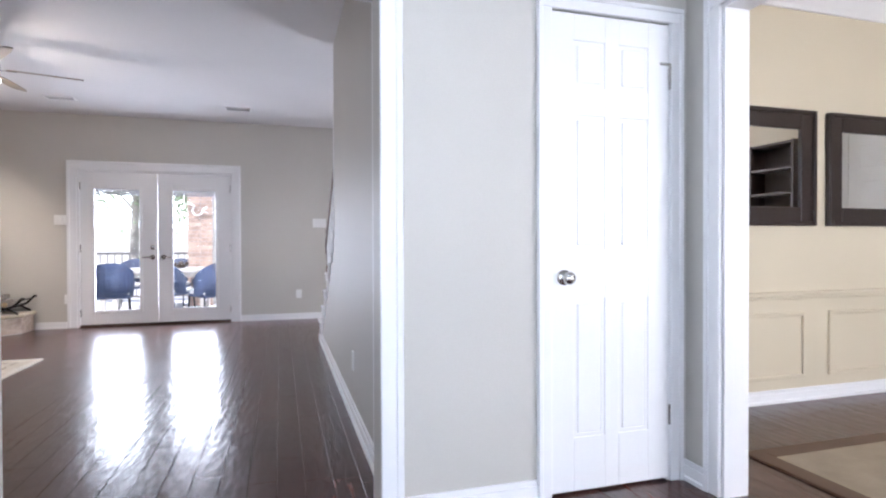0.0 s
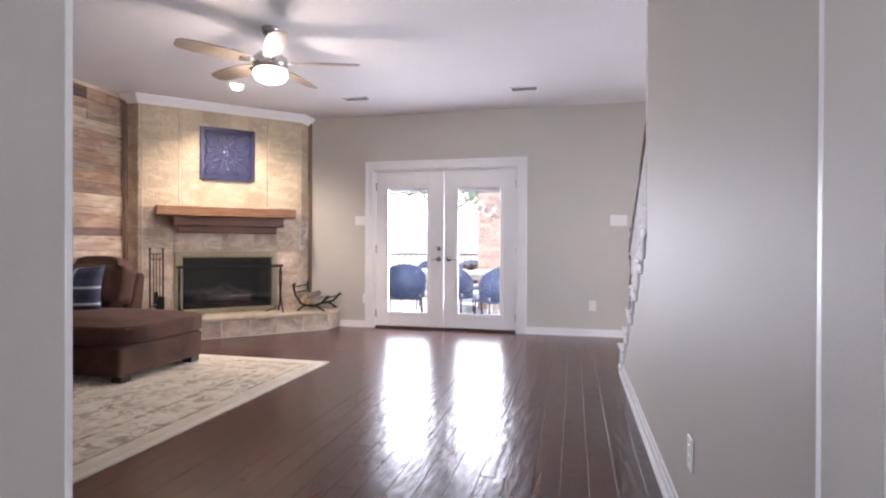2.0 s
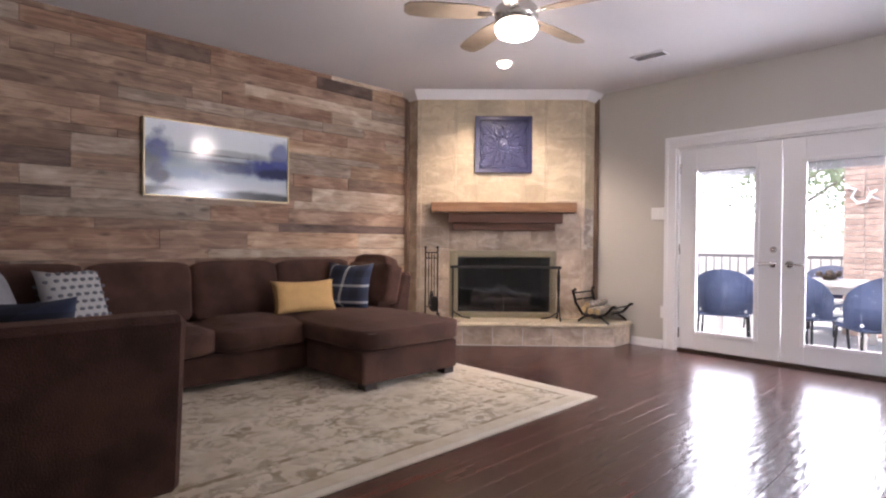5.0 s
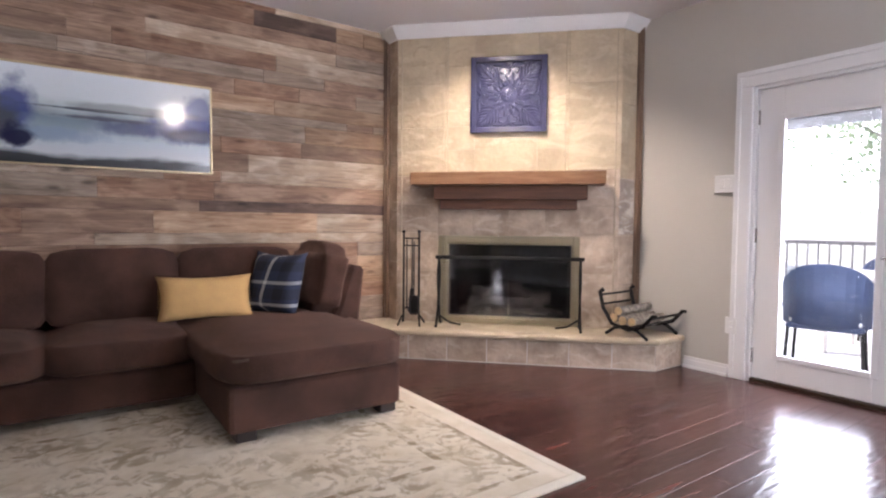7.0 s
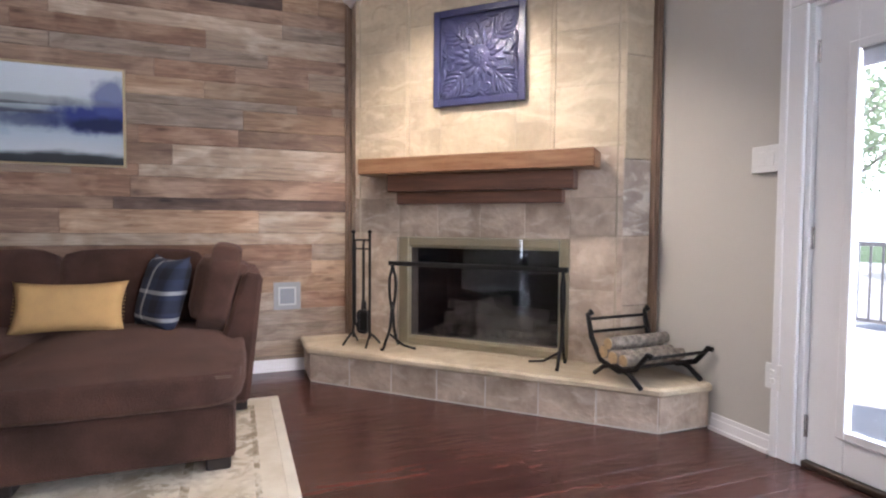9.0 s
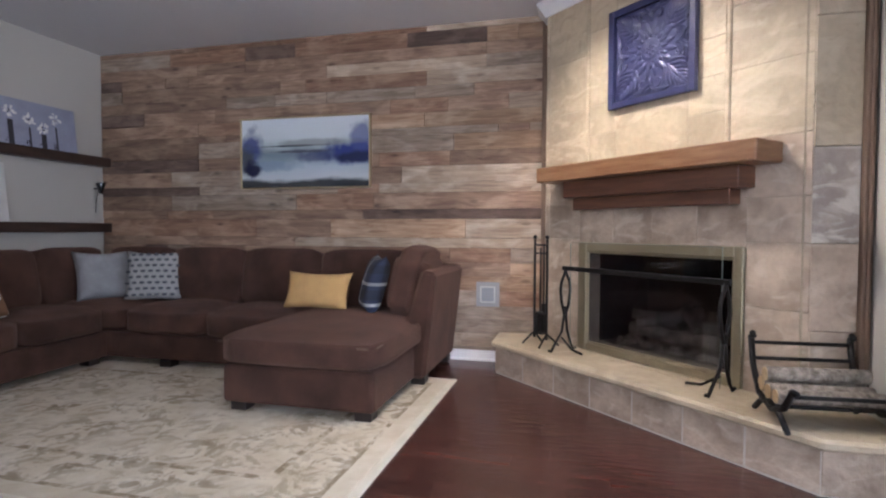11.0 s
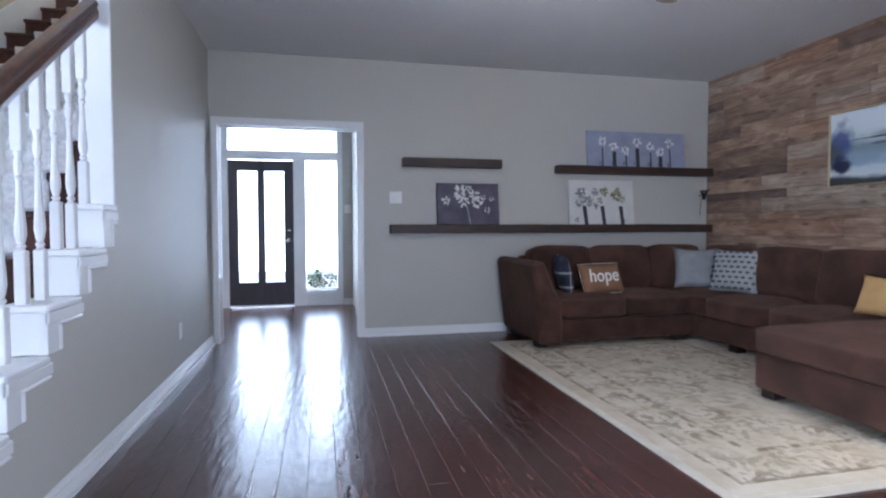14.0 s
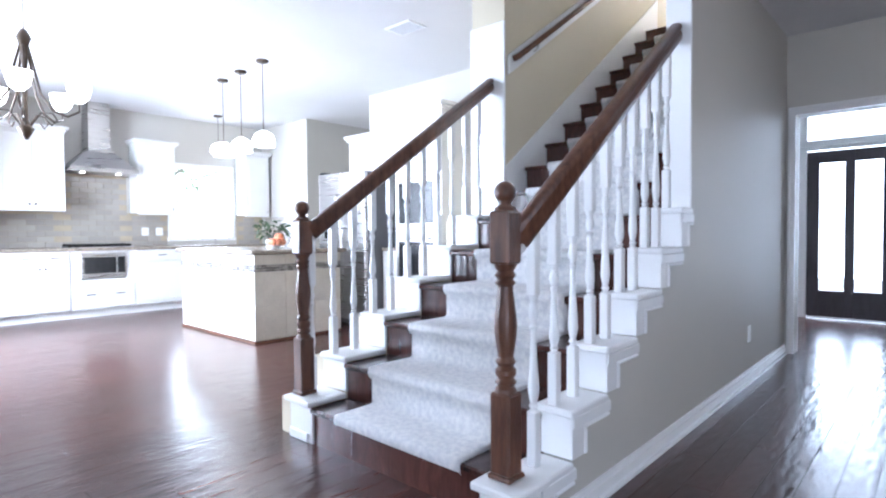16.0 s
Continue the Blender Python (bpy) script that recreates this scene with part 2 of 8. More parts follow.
CARPET = mat("mottled_grey_carpet", (0.88, 0.87, 0.86), 0.95, var=0.12, scale=38, fine=260, bump=0.4, dark=(0.70, 0.70, 0.72), band=0.3)
GOLDCLOTH = mat("mustard_cloth", (0.62, 0.39, 0.15), 0.9, var=0.1, scale=8, fine=260, bump=0.15)
GREYCLOTH = mat("grey_woven_cloth", (0.31, 0.31, 0.32), 0.9, var=0.14, scale=12, fine=240, bump=0.15)
RUST = mat("rust_cloth", (0.27, 0.14, 0.068), 0.9, var=0.1, scale=8, fine=260, bump=0.15)
LETTER = mat("white_print", (0.82, 0.80, 0.76), 0.8, var=0.03)
PLATE = mat("white_plastic", (0.78, 0.78, 0.76), 0.35, var=0.02)
GRILLE = mat("pale_grey_metal", (0.55, 0.55, 0.56), 0.4, var=0.04)
FRAMEG = mat("thin_gold_frame", (0.55, 0.45, 0.27), 0.35, metal=0.8, var=0.08)
MIRROR = mat("mirror_silver", (0.86, 0.87, 0.87), 0.02, metal=1.0, var=0.0, bump=0)
ESPRESSO = mat("espresso_frame", (0.030, 0.020, 0.017), 0.35, var=0.2)
JUTE = mat("beige_sisal", (0.40, 0.33, 0.235), 0.95, var=0.12, scale=6, fine=160, bump=0.2)
JUTE_D = mat("brown_rug_binding", (0.15, 0.095, 0.06), 0.9, var=0.1)
DOORM = mat("dark_stained_door", (0.040, 0.030, 0.038), 0.35, var=0.2, scale=4, stretch=(6, 6, 1))
CABINET = mat("white_cabinet_paint", (0.80, 0.79, 0.77), 0.38, var=0.02, bump=0.006)
GRANITE = mat("tan_granite", (0.40, 0.34, 0.27), 0.2, var=0.3, scale=30, fine=200, bump=0.0, dark=(0.18, 0.15, 0.12))
SUBWAY = mat("taupe_glass_tile", (0.40, 0.37, 0.33), 0.12, var=0.06, rnd=0.07, bump=0.01)
MOSAIC = mat("mosaic_chip", (0.30, 0.28, 0.26), 0.2, var=0.1, rnd=0.5)
TRAV = mat("cream_travertine", (0.68, 0.63, 0.55), 0.4, var=0.07, scale=5, fine=40, bump=0.05, rnd=0.05)
LEAF = mat("green_leaf", (0.07, 0.13, 0.045), 0.6, var=0.3, rnd=0.2)
# Paler leaf copy: strong sunlight on the crowns is put into the colour.
LEAF_L = mat("leaf_with_painted_sun", (0.42, 0.50, 0.33), 0.6, var=0.35, scale=1.5)
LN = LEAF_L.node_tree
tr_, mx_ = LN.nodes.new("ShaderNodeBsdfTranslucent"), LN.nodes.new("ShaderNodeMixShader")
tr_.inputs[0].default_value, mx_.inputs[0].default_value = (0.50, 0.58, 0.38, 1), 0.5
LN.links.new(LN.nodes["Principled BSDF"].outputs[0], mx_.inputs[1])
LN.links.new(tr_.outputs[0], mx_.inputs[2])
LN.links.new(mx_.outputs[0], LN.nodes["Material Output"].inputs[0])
PEACH = mat("peach_fruit", (0.72, 0.25, 0.12), 0.5, var=0.2, scale=12)
BRICK = mat("orange_brick", (0.58, 0.42, 0.33), 0.85, var=0.2, scale=9, fine=60, bump=0.2, rnd=0.2)
MORTAR = mat("pale_mortar", (0.46, 0.42, 0.37), 0.9, var=0.1)
PATIO = mat("pale_concrete", (0.55, 0.53, 0.50), 0.85, var=0.12, scale=2, bump=0.05)
GRASS = mat("lawn", (0.10, 0.16, 0.05), 0.9, var=0.3, scale=2, bump=0.2)
BLUECH = mat("blue_black_wicker", (0.055, 0.075, 0.14), 0.5, var=0.25, fine=120, bump=0.2)
SEATC = mat("pale_seat_cushion", (0.62, 0.60, 0.55), 0.9, var=0.06)
TABLEM = mat("pale_patio_table", (0.56, 0.52, 0.47), 0.5, var=0.08)
TRUNK = mat("tree_bark", (0.42, 0.38, 0.33), 0.9, var=0.3, bump=0.3)
BRONZE = mat("bronze_metal", (0.10, 0.075, 0.055), 0.4, metal=0.8, var=0.2)
BLIND = mat("folded_blind", (0.36, 0.36, 0.38), 0.6, var=0.05)
BLADE = mat("light_maple_blade", (0.30, 0.25, 0.19), 0.45, var=0.12, scale=6, stretch=(1, 1, 1), dark=(0.20, 0.16, 0.12))
SHADEM = glow("lit_white_shade", (1.0, 0.93, 0.82), 7.0)


def ramp_image(name, axis, lo, hi, stops, warp=0.10, scale=3.0, rough=0.25, coat=0.0, sx=1.0, sy=1.0):
    """A painted panel: colours in bands along z between lo and hi, waved by noise."""
    m = bpy.data.materials.new(name)
    m.use_nodes = True
    n, l = m.node_tree.nodes, m.node_tree.links
    b = n["Principled BSDF"]
    geo, sep, noi = n.new("ShaderNodeNewGeometry"), n.new("ShaderNodeSeparateXYZ"), n.new("ShaderNodeTexNoise")
    mp = n.new("ShaderNodeMapping")
    mp.inputs["Scale"].default_value = (sx, sx, sy)
    l.new(geo.outputs["Position"], mp.inputs[0])
    l.new(mp.outputs[0], noi.inputs["Vector"])
    noi.inputs["Scale"].default_value, noi.inputs["Detail"].default_value = scale, 6
    l.new(geo.outputs["Position"], sep.inputs[0])
    r = n.new("ShaderNodeMapRange")
    r.inputs[1].default_value, r.inputs[2].default_value = lo, hi
    l.new(sep.outputs["XYZ".index(axis)], r.inputs[0])
    ad = n.new("ShaderNodeMath")
    ad.operation = "MULTIPLY_ADD"
    ad.inputs[1].default_value = warp * 2
    l.new(noi.outputs[0], ad.inputs[0])
    sb = n.new("ShaderNodeMath")
    sb.operation = "SUBTRACT"
    sb.inputs[1].default_value = warp
    l.new(r.outputs[0], sb.inputs[0])
    l.new(sb.outputs[0], ad.inputs[2])
    cr = n.new("ShaderNodeValToRGB")
    e = cr.color_ramp.elements
    e[0].position, e[0].color = stops[0][0], (*stops[0][1], 1)
    e[1].position, e[1].color = stops[-1][0], (*stops[-1][1], 1)
    for p, c in stops[1:-1]:
        k = e.new(p)
        k.color = (*c, 1)
    l.new(ad.outputs[0], cr.inputs[0])
    l.new(cr.outputs[0], b.inputs["Base Color"])
    b.inputs["Roughness"].default_value, b.inputs["Coat Weight"].default_value = rough, coat
    return m


# ---- mesh helpers ----


class Mesh:
    """Collects pieces of one part; m is applied to all that is added."""

    def __init__(self, m=None):
        self.bm, self.m = bmesh.new(), m or Matrix()

    def _put(self, other, m=None):
        data = bpy.data.meshes.new("tmp")
        other.transform(self.m @ m if m else self.m)
        other.to_mesh(data)
        other.free()
        self.bm.from_mesh(data)
        bpy.data.meshes.remove(data)
        return self

    def box(self, lo, hi, bev=0.0, seg=1, m=None):
        b = bmesh.new()
        bmesh.ops.create_cube(b, size=1.0)
        lo, hi = Vector(lo), Vector(hi)
        for v in b.verts:
            v.co = Vector(((lo[i] + hi[i]) / 2 + v.co[i] * (hi[i] - lo[i]) for i in range(3)))
        if bev:
            bmesh.ops.bevel(b, geom=b.edges[:], offset=bev, segments=seg, affect="EDGES", profile=0.5)
        return self._put(b, m)

    def cyl(self, p0, p1, r0, r1=None, seg=12, m=None):
        b = bmesh.new()
        p0, p1 = Vector(p0), Vector(p1)
        d = p1 - p0
        bmesh.ops.create_cone(b, cap_ends=True, segments=seg, radius1=r0, radius2=r0 if r1 is None else r1, depth=d.length)
        b.transform(Matrix.Translation((p0 + p1) / 2) @ d.to_track_quat("Z", "Y").to_matrix().to_4x4())
        return self._put(b, m)

    def tube(self, pts, r, seg=8, m=None):
        """A round bar along the points."""
        b = bmesh.new()
        pts = [Vector(p) for p in pts]
        rings = []
        for i, p in enumerate(pts):
            d = (pts[min(i + 1, len(pts) - 1)] - pts[max(i - 1, 0)]).normalized()
            up = Vector((0, 0, 1)) if abs(d.z) < 0.9 else Vector((1, 0, 0))
            a = d.cross(up).normalized()
            c = a.cross(d)
            rings.append([b.verts.new(p + r * (math.cos(k * 2 * math.pi / seg) * a + math.sin(k * 2 * math.pi / seg) * c)) for k in range(seg)])
        for q, s in zip(rings, rings[1:]):
            for k in range(seg):
                b.faces.new((q[k], q[(k + 1) % seg], s[(k + 1) % seg], s[k]))
        b.faces.new(rings[0][::-1])
        b.faces.new(rings[-1])
        bmesh.ops.recalc_face_normals(b, faces=b.faces[:])
        return self._put(b, m)

    def lathe(self, profile, at, seg=16, m=None):
        """profile: (radius, z) from bottom to top, about a vertical axis at (x, y)."""
        b = bmesh.new()
        rings = [[b.verts.new((at[0] + r * math.cos(k * 2 * math.pi / seg), at[1] + r * math.sin(k * 2 * math.pi / seg), z)) for k in range(seg)]
                 for r, z in profile]
        for q, s in zip(rings, rings[1:]):
            for k in range(seg):
                b.faces.new((q[k], q[(k + 1) % seg], s[(k + 1) % seg], s[k]))
        b.faces.new(rings[0][::-1])
        b.faces.new(rings[-1])
        return self._put(b, m)

    def prism(self, poly, axis, a, c, bev=0.0, m=None):
        """A polygon in the two other axes (in order), drawn out along axis from a to c."""
        b = bmesh.new()
        k = "xyz".index(axis)

        def at(p, h):
            q = list(p)
            q.insert(k, h)
            return q
        f = b.faces.new([b.verts.new(at(p, a)) for p in poly])
        e = bmesh.ops.extrude_face_region(b, geom=[f])
        v = [g for g in e["geom"] if isinstance(g, bmesh.types.BMVert)]
        d = [0, 0, 0]
        d[k] = c - a
        bmesh.ops.translate(b, verts=v, vec=d)
        bmesh.ops.recalc_face_normals(b, faces=b.faces[:])
        if bev:
            bmesh.ops.bevel(b, geom=b.edges[:], offset=bev, segments=1, affect="EDGES", profile=0.5)
        return self._put(b, m)

    def ball(self, c, r, seg=16, squash=(1, 1, 1), m=None):
        b = bmesh.new()
        bmesh.ops.create_uvsphere(b, u_segments=seg, v_segments=max(6, seg * 2 // 3), radius=1.0)
        b.transform(Matrix.Translation(c) @ Matrix.Diagonal((r * squash[0], r * squash[1], r * squash[2], 1)))
        return self._put(b, m)


def link(name, builder, material, smooth=False):
    data = bpy.data.meshes.new(name)
    builder.bm.to_mesh(data)
    builder.bm.free()
    data.materials.append(material)
    if smooth:
        for p in data.polygons:
            p.use_smooth = True
    return new(name, data)


def part(name, builder, material, parent, label="", smooth=False):
    ob = link(name, builder, material, smooth)
    ob.parent = parent
    if parent.type == "EMPTY":
        ob.matrix_parent_inverse = Matrix.LocRotScale(parent.location, parent.rotation_euler, None).inverted()
    return tagged(ob, label)


def thing(name, at, label, category, group="", kind=""):
    ob = new(name)
    ob.location = at
    ob.empty_display_size = 0.1
    return tagged(ob, label, category, group, kind)


def setting(name, builder, material, label="", category=""):
    return tagged(link(name, builder, material), label, category or name.split("_")[0], "", "structure")


def piece(name, data, m, parent):
    """One of many alike pieces that share mesh data; parent is a mesh at the origin or an Empty."""
    ob = new(name, data)
    ob.parent = parent
    if parent.type == "EMPTY":
        ob.matrix_parent_inverse = Matrix.LocRotScale(parent.location, parent.rotation_euler, None).inverted()
    ob.matrix_basis = m
    return ob


def slab_data(name, lx, ly, lz, ch, material, wave=0.0):
    """A board of that size from the origin, its upper edges chamfered by ch."""
    v = [(0, 0, 0), (lx, 0, 0), (lx, ly, 0), (0, ly, 0), (0, 0, lz - ch), (lx, 0, lz - ch), (lx, ly, lz - ch), (0, ly, lz - ch),
         (ch, ch, lz), (lx - ch, ch, lz), (lx - ch, ly - ch, lz), (ch, ly - ch, lz)]
    f = [(0, 1, 5, 4), (1, 2, 6, 5), (2, 3, 7, 6), (3, 0, 4, 7), (4, 5, 9, 8), (5, 6, 10, 9), (6, 7, 11, 10), (7, 4, 8, 11), (8, 9, 10, 11), (3, 2, 1, 0)]
    data = bpy.data.meshes.new(name)
    data.from_pydata(v, [], f)
    data.materials.append(material)
    return data

# ---- structure ----
# floor: dark subfloor under the boards
setting("floor", Mesh().box((-5.2, -1.0, -0.12), (4.98, 8.0, -0.006)).box((4.98, 0.7, -0.12), (8.6, 8.0, -0.006)).box((1.7, -2.2, -0.12), (4.98, -1.0, -0.006)), GAP, "dark subfloor under brown hand-scraped wood boards", "floor")
floor = bpy.data.objects["floor"]

# north wall with the patio door opening
DX0, DX1, DZ = -2.60, -0.735, 2.04
T = 0.16
setting("wall_north", Mesh().box((-5.16, NY, 0), (DX0, NY + T, KCEIL + 0.3)).box((DX1, NY, 0), (4.1, NY + T, KCEIL + 0.3)).box((DX0, NY, DZ), (DX1, NY + T, KCEIL + 0.3))
        .box((4.1, NY, 0), (7.1, NY + T, 0.5)).box((4.1, NY, 2.45), (7.1, NY + T, KCEIL + 0.3)).box((7.1, NY, 0), (8.6, NY + T, KCEIL + 0.3)),
        WALL, "greige painted wall with a patio door opening", "wall")
setting("wall_west", Mesh().box((WX - 0.16, SE - 0.02, 0), (WX - 0.022, NY, CEIL + 0.2)), WALL, "wall behind reclaimed wood planks", "wall")
# south wall of the living room, with the cased opening to the entry
OX0, OX1, OZ = -1.025, 0.265, 2.06
setting("wall_south", Mesh().box((WX - 0.02, SE, 0), (OX0, SY, 3.4)).box((OX1, SE, 0), (SX, SY, 3.4)).box((OX0, SE, OZ), (OX1, SY, 3.4)),
        WALL, "greige painted wall with a cased opening to the entry", "wall")
# stair wall along the hall: full height behind, stepped below the rail
WEND = 4.36
NSTEP = 16


def riser_y(k):
    """The first riser stands a little back of the regular run."""
    return 5.86 if k == 1 else STAIR_Y - RUN * (k - 1)


def step_z(k):
    """Height of the k-th tread: the upper risers are a little taller."""
    return RISE * k + 0.014 * max(0.0, k - 4.6)


low = [(SE + 0.06, 0.0), (5.86, 0.0), (5.86, RISE)]
for k in range(1, 7):
    y1 = riser_y(k + 1)
    if y1 < WEND:
        low += [(WEND, step_z(k))]
        break
    low += [(y1, step_z(k)), (y1, step_z(k + 1))]
low += [(WEND, 5.4), (SE + 0.06, 5.4)]
setting("wall_hall", Mesh().prism(low, "x", SX, SX + 0.12), WALL, "greige painted wall beside the stairs", "wall")
# kitchen side of the stairs
FX = 1.86
FI = 1.68            # inner face, stair side
SEND = 4.20
low = [(2.68, 0.0), (5.86, 0.0), (5.86, RISE)]
for k in range(1, 12):
    y1 = riser_y(k + 1)
    if y1 < SEND:
        low += [(SEND, step_z(k))]
        break
    low += [(y1, step_z(k)), (y1, step_z(k + 1))]
low += [(SEND, 5.4), (0.6, 5.4), (0.6, 2.80), (1.9, 2.2), (2.68, 1.6)]
setting("wall_stairs", Mesh().prism(low, "x", FI, FX + 0.12), CREAM, "cream painted stairwell wall", "wall")
setting("wall_upstairs", Mesh().box((SX + 0.12, -0.7, 3.04), (1.45, -0.56, 5.4)).box((2.35, -0.7, 3.04), (3.2, -0.56, 5.4)).box((1.45, -0.7, 3.04), (2.35, -0.56, 3.75)).box((1.45, -0.7, 4.9), (2.35, -0.56, 5.4))
        .box((3.1, -0.56, 3.04), (3.2, 0.6, 5.4)).box((SX, -0.56, 3.042), (SX + 0.12, SE + 0.06, 5.4)).box((2.02, 0.6, 3.04), (3.2, 0.72, 5.4)), CREAM, "cream painted upstairs landing wall", "wall")
setting("upstairs_floor", Mesh().box((SX, -0.56, 2.93), (3.2, 1.69, 3.19)), FLOORM, "dark wood upstairs landing", "floor")
setting("ceiling_stairs", Mesh().box((SX, -0.7, 5.4), (3.2, 4.4, 5.5)), CEILM, "white stairwell ceiling", "ceiling")
setting("wall_stairhead", Mesh().box((SX + 0.12, 4.40, CEIL), (FX, 4.46, 5.4)), WALL, "plain wall above the stair opening", "wall")
# entry
EX0, EX1 = -1.12, 1.67
ECEIL = 3.3
setting("wall_entry_west", Mesh().box((EX0 - 0.12, FY, 0), (EX0, 0.55, ECEIL)).box((EX0 - 0.12, 1.60, 0), (EX0, SE, ECEIL)).box((EX0 - 0.12, 0.55, 2.06), (EX0, 1.60, ECEIL)),
        WALL, "greige entry wall with a cased doorway", "wall")
setting("wall_study", Mesh().box((-3.2, FY, 0), (-3.1, SE, ECEIL)).box((-3.1, FY - 0.1, 0), (EX0 - 0.12, FY, ECEIL)), WALL, "plain wall of the next room", "wall")
# front wall: door, sidelight, transom, upper window
FDX0, FDX1 = -0.30, 0.565
SLX0, SLX1 = -0.90, -0.465
setting("wall_front", Mesh().box((-3.2, FY - 0.16, 0), (-0.98, FY, ECEIL + 0.2)).box((0.66, FY - 0.16, 0), (EX1 + 0.1, FY, 2.92)).box((-0.98, FY - 0.16, 3.15), (0.66, FY, ECEIL + 0.2)),
        WALL, "greige wall round the front door", "wall")
setting("wall_closet", Mesh().box((SX, SE, 0), (0.985, SE + 0.12, 2.85)).box((1.575, SE, 0), (EX1 + 0.1, SE + 0.12, 2.85)).box((0.985, SE, 2.05), (1.575, SE + 0.12, 2.85))
        .box((0.9, SE + 0.5, 0), (1.67, SE + 0.55, 2.2)), WALL, "greige wall with a closet door", "wall")
DOY = 1.545
setting("wall_entry_east", Mesh().box((EX1, DOY, 0), (EX1 + 0.12, SE, 2.9)).box((EX1, FY, 0), (EX1 + 0.12, -0.25, 2.9)).box((EX1, -0.25, 2.06), (EX1 + 0.12, DOY, 2.9)),
        WALL, "greige wall with a cased opening to the dining room", "wall")
setting("ceiling_entry", Mesh().box((-3.2, FY - 0.2, ECEIL), (SX, SE, ECEIL + 0.1)).box((SX + 0.01, FY, 2.87), (EX1 + 0.11, SE, 2.926)), CEILM, "white entry ceiling", "ceiling")
# dining room
DNY = 2.55
setting("wall_dining", Mesh().box((FX + 0.118, DNY, 0), (4.98, DNY + 0.12, KCEIL + 0.1)).box((4.88, -2.1, 0), (4.98, DNY, KCEIL)).box((EX1 + 0.1, -2.2, 0), (2.7, -2.05, KCEIL)).box((4.5, -2.2, 0), (4.98, -2.05, KCEIL))
        .box((2.7, -2.2, 0), (4.5, -2.05, 0.6)).box((2.7, -2.2, 2.3), (4.5, -2.05, KCEIL)).box((FX + 0.002, SE + 0.12, 0), (FX + 0.118, DNY, 2.3)).box((EX1, -2.2, 0), (EX1 + 0.12, FY - 0.16, KCEIL)),
        CREAM, "beige dining room wall with wainscot panels", "wall")
setting("ceiling_dining", Mesh().box((EX1 + 0.12, -2.2, CEIL), (4.98, SE, CEIL + 0.1)).box((FX + 0.118, SE, CEIL), (4.98, DNY, CEIL + 0.1)), CEILM, "white dining room ceiling", "ceiling")
# kitchen
KX = 8.15
setting("wall_kitchen", Mesh().box((KX, 0.8, 0), (KX + 0.14, 3.08, KCEIL)).box((KX, 4.02, 0), (KX + 0.14, NY, KCEIL)).box((KX, 3.08, 0), (KX + 0.14, 4.02, 1.02)).box((KX, 3.08, 2.15), (KX + 0.14, 4.02, KCEIL))
        .box((4.98, 0.7, 0), (KX, 0.8, KCEIL)), WALL, "beige kitchen wall with a window", "wall")
setting("wall_pantry", Mesh().box((6.75, 2.40, 0), (KX, 2.50, KCEIL)).box((6.75, 0.8, 0), (6.85, 2.40, KCEIL)), WALL, "beige walls beside the kitchen passage", "wall")
setting("wall_refrigerator", Mesh().box((2.0, 2.672, 0), (4.98, 2.70, KCEIL)), WALL, "beige wall behind the refrigerator", "wall")
setting("ceiling_kitchen", Mesh().box((2.02, 0.6, KCEIL), (8.6, NY + T, KCEIL + 0.1)).box((2.0, 4.40, CEIL), (2.02, NY, KCEIL + 0.1)), CEILM, "white kitchen ceiling", "ceiling")
setting("ceiling", Mesh().box((-5.16, SE, CEIL), (SX, NY + T, CEIL + 0.12)).box((SX, 4.40, CEIL), (2.0, NY + T, CEIL + 0.12)), CEILM, "white textured living room ceiling", "ceiling")

# baseboards
BH, BT = 0.085, 0.016


def baseboard(runs, name="baseboard"):
    """runs: (x0, y0, x1, y1, nx, ny): along the wall, the normal into the room."""
    b = Mesh()
    for x0, y0, x1, y1, nx, ny in runs:
        for t, z0, z1 in ((BT, 0.0, BH * 0.72), (BT * 0.6, BH * 0.72, BH), (BT + 0.014, 0.0, 0.018)):
            b.box((min(x0, x1, x0 + nx * t, x1 + nx * t), min(y0, y1, y0 + ny * t, y1 + ny * t), z0), (max(x0, x1, x0 + nx * t, x1 + nx * t), max(y0, y1, y0 + ny * t, y1 + ny * t), z1))
    return setting(name, b, WHITE, "white painted baseboard", "baseboard")


baseboard([(-3.06, NY, -2.72, NY, 0, -1), (-0.63, NY, 4.0, NY, 0, -1), (-5.0, SY, -1.09, SY, 0, 1), (SX, SY + 0.02, SX, 5.86, -1, 0), (WX, 2.0, WX, 5.86, 1, 0),
           (0.33, SE, 0.92, SE, 0, -1), (EX1, 1.62, EX1, SE, -1, 0), (EX0, 1.68, EX0, SE, 1, 0), (EX0, FY, -0.99, FY, 0, 1), (FX + 0.12, DNY, 4.88, DNY, 0, -1), (6.75, 0.8, 6.75, 2.5, -1, 0),
           (FX + 0.12, 3.9, FX + 0.12, 5.80, 1, 0)])


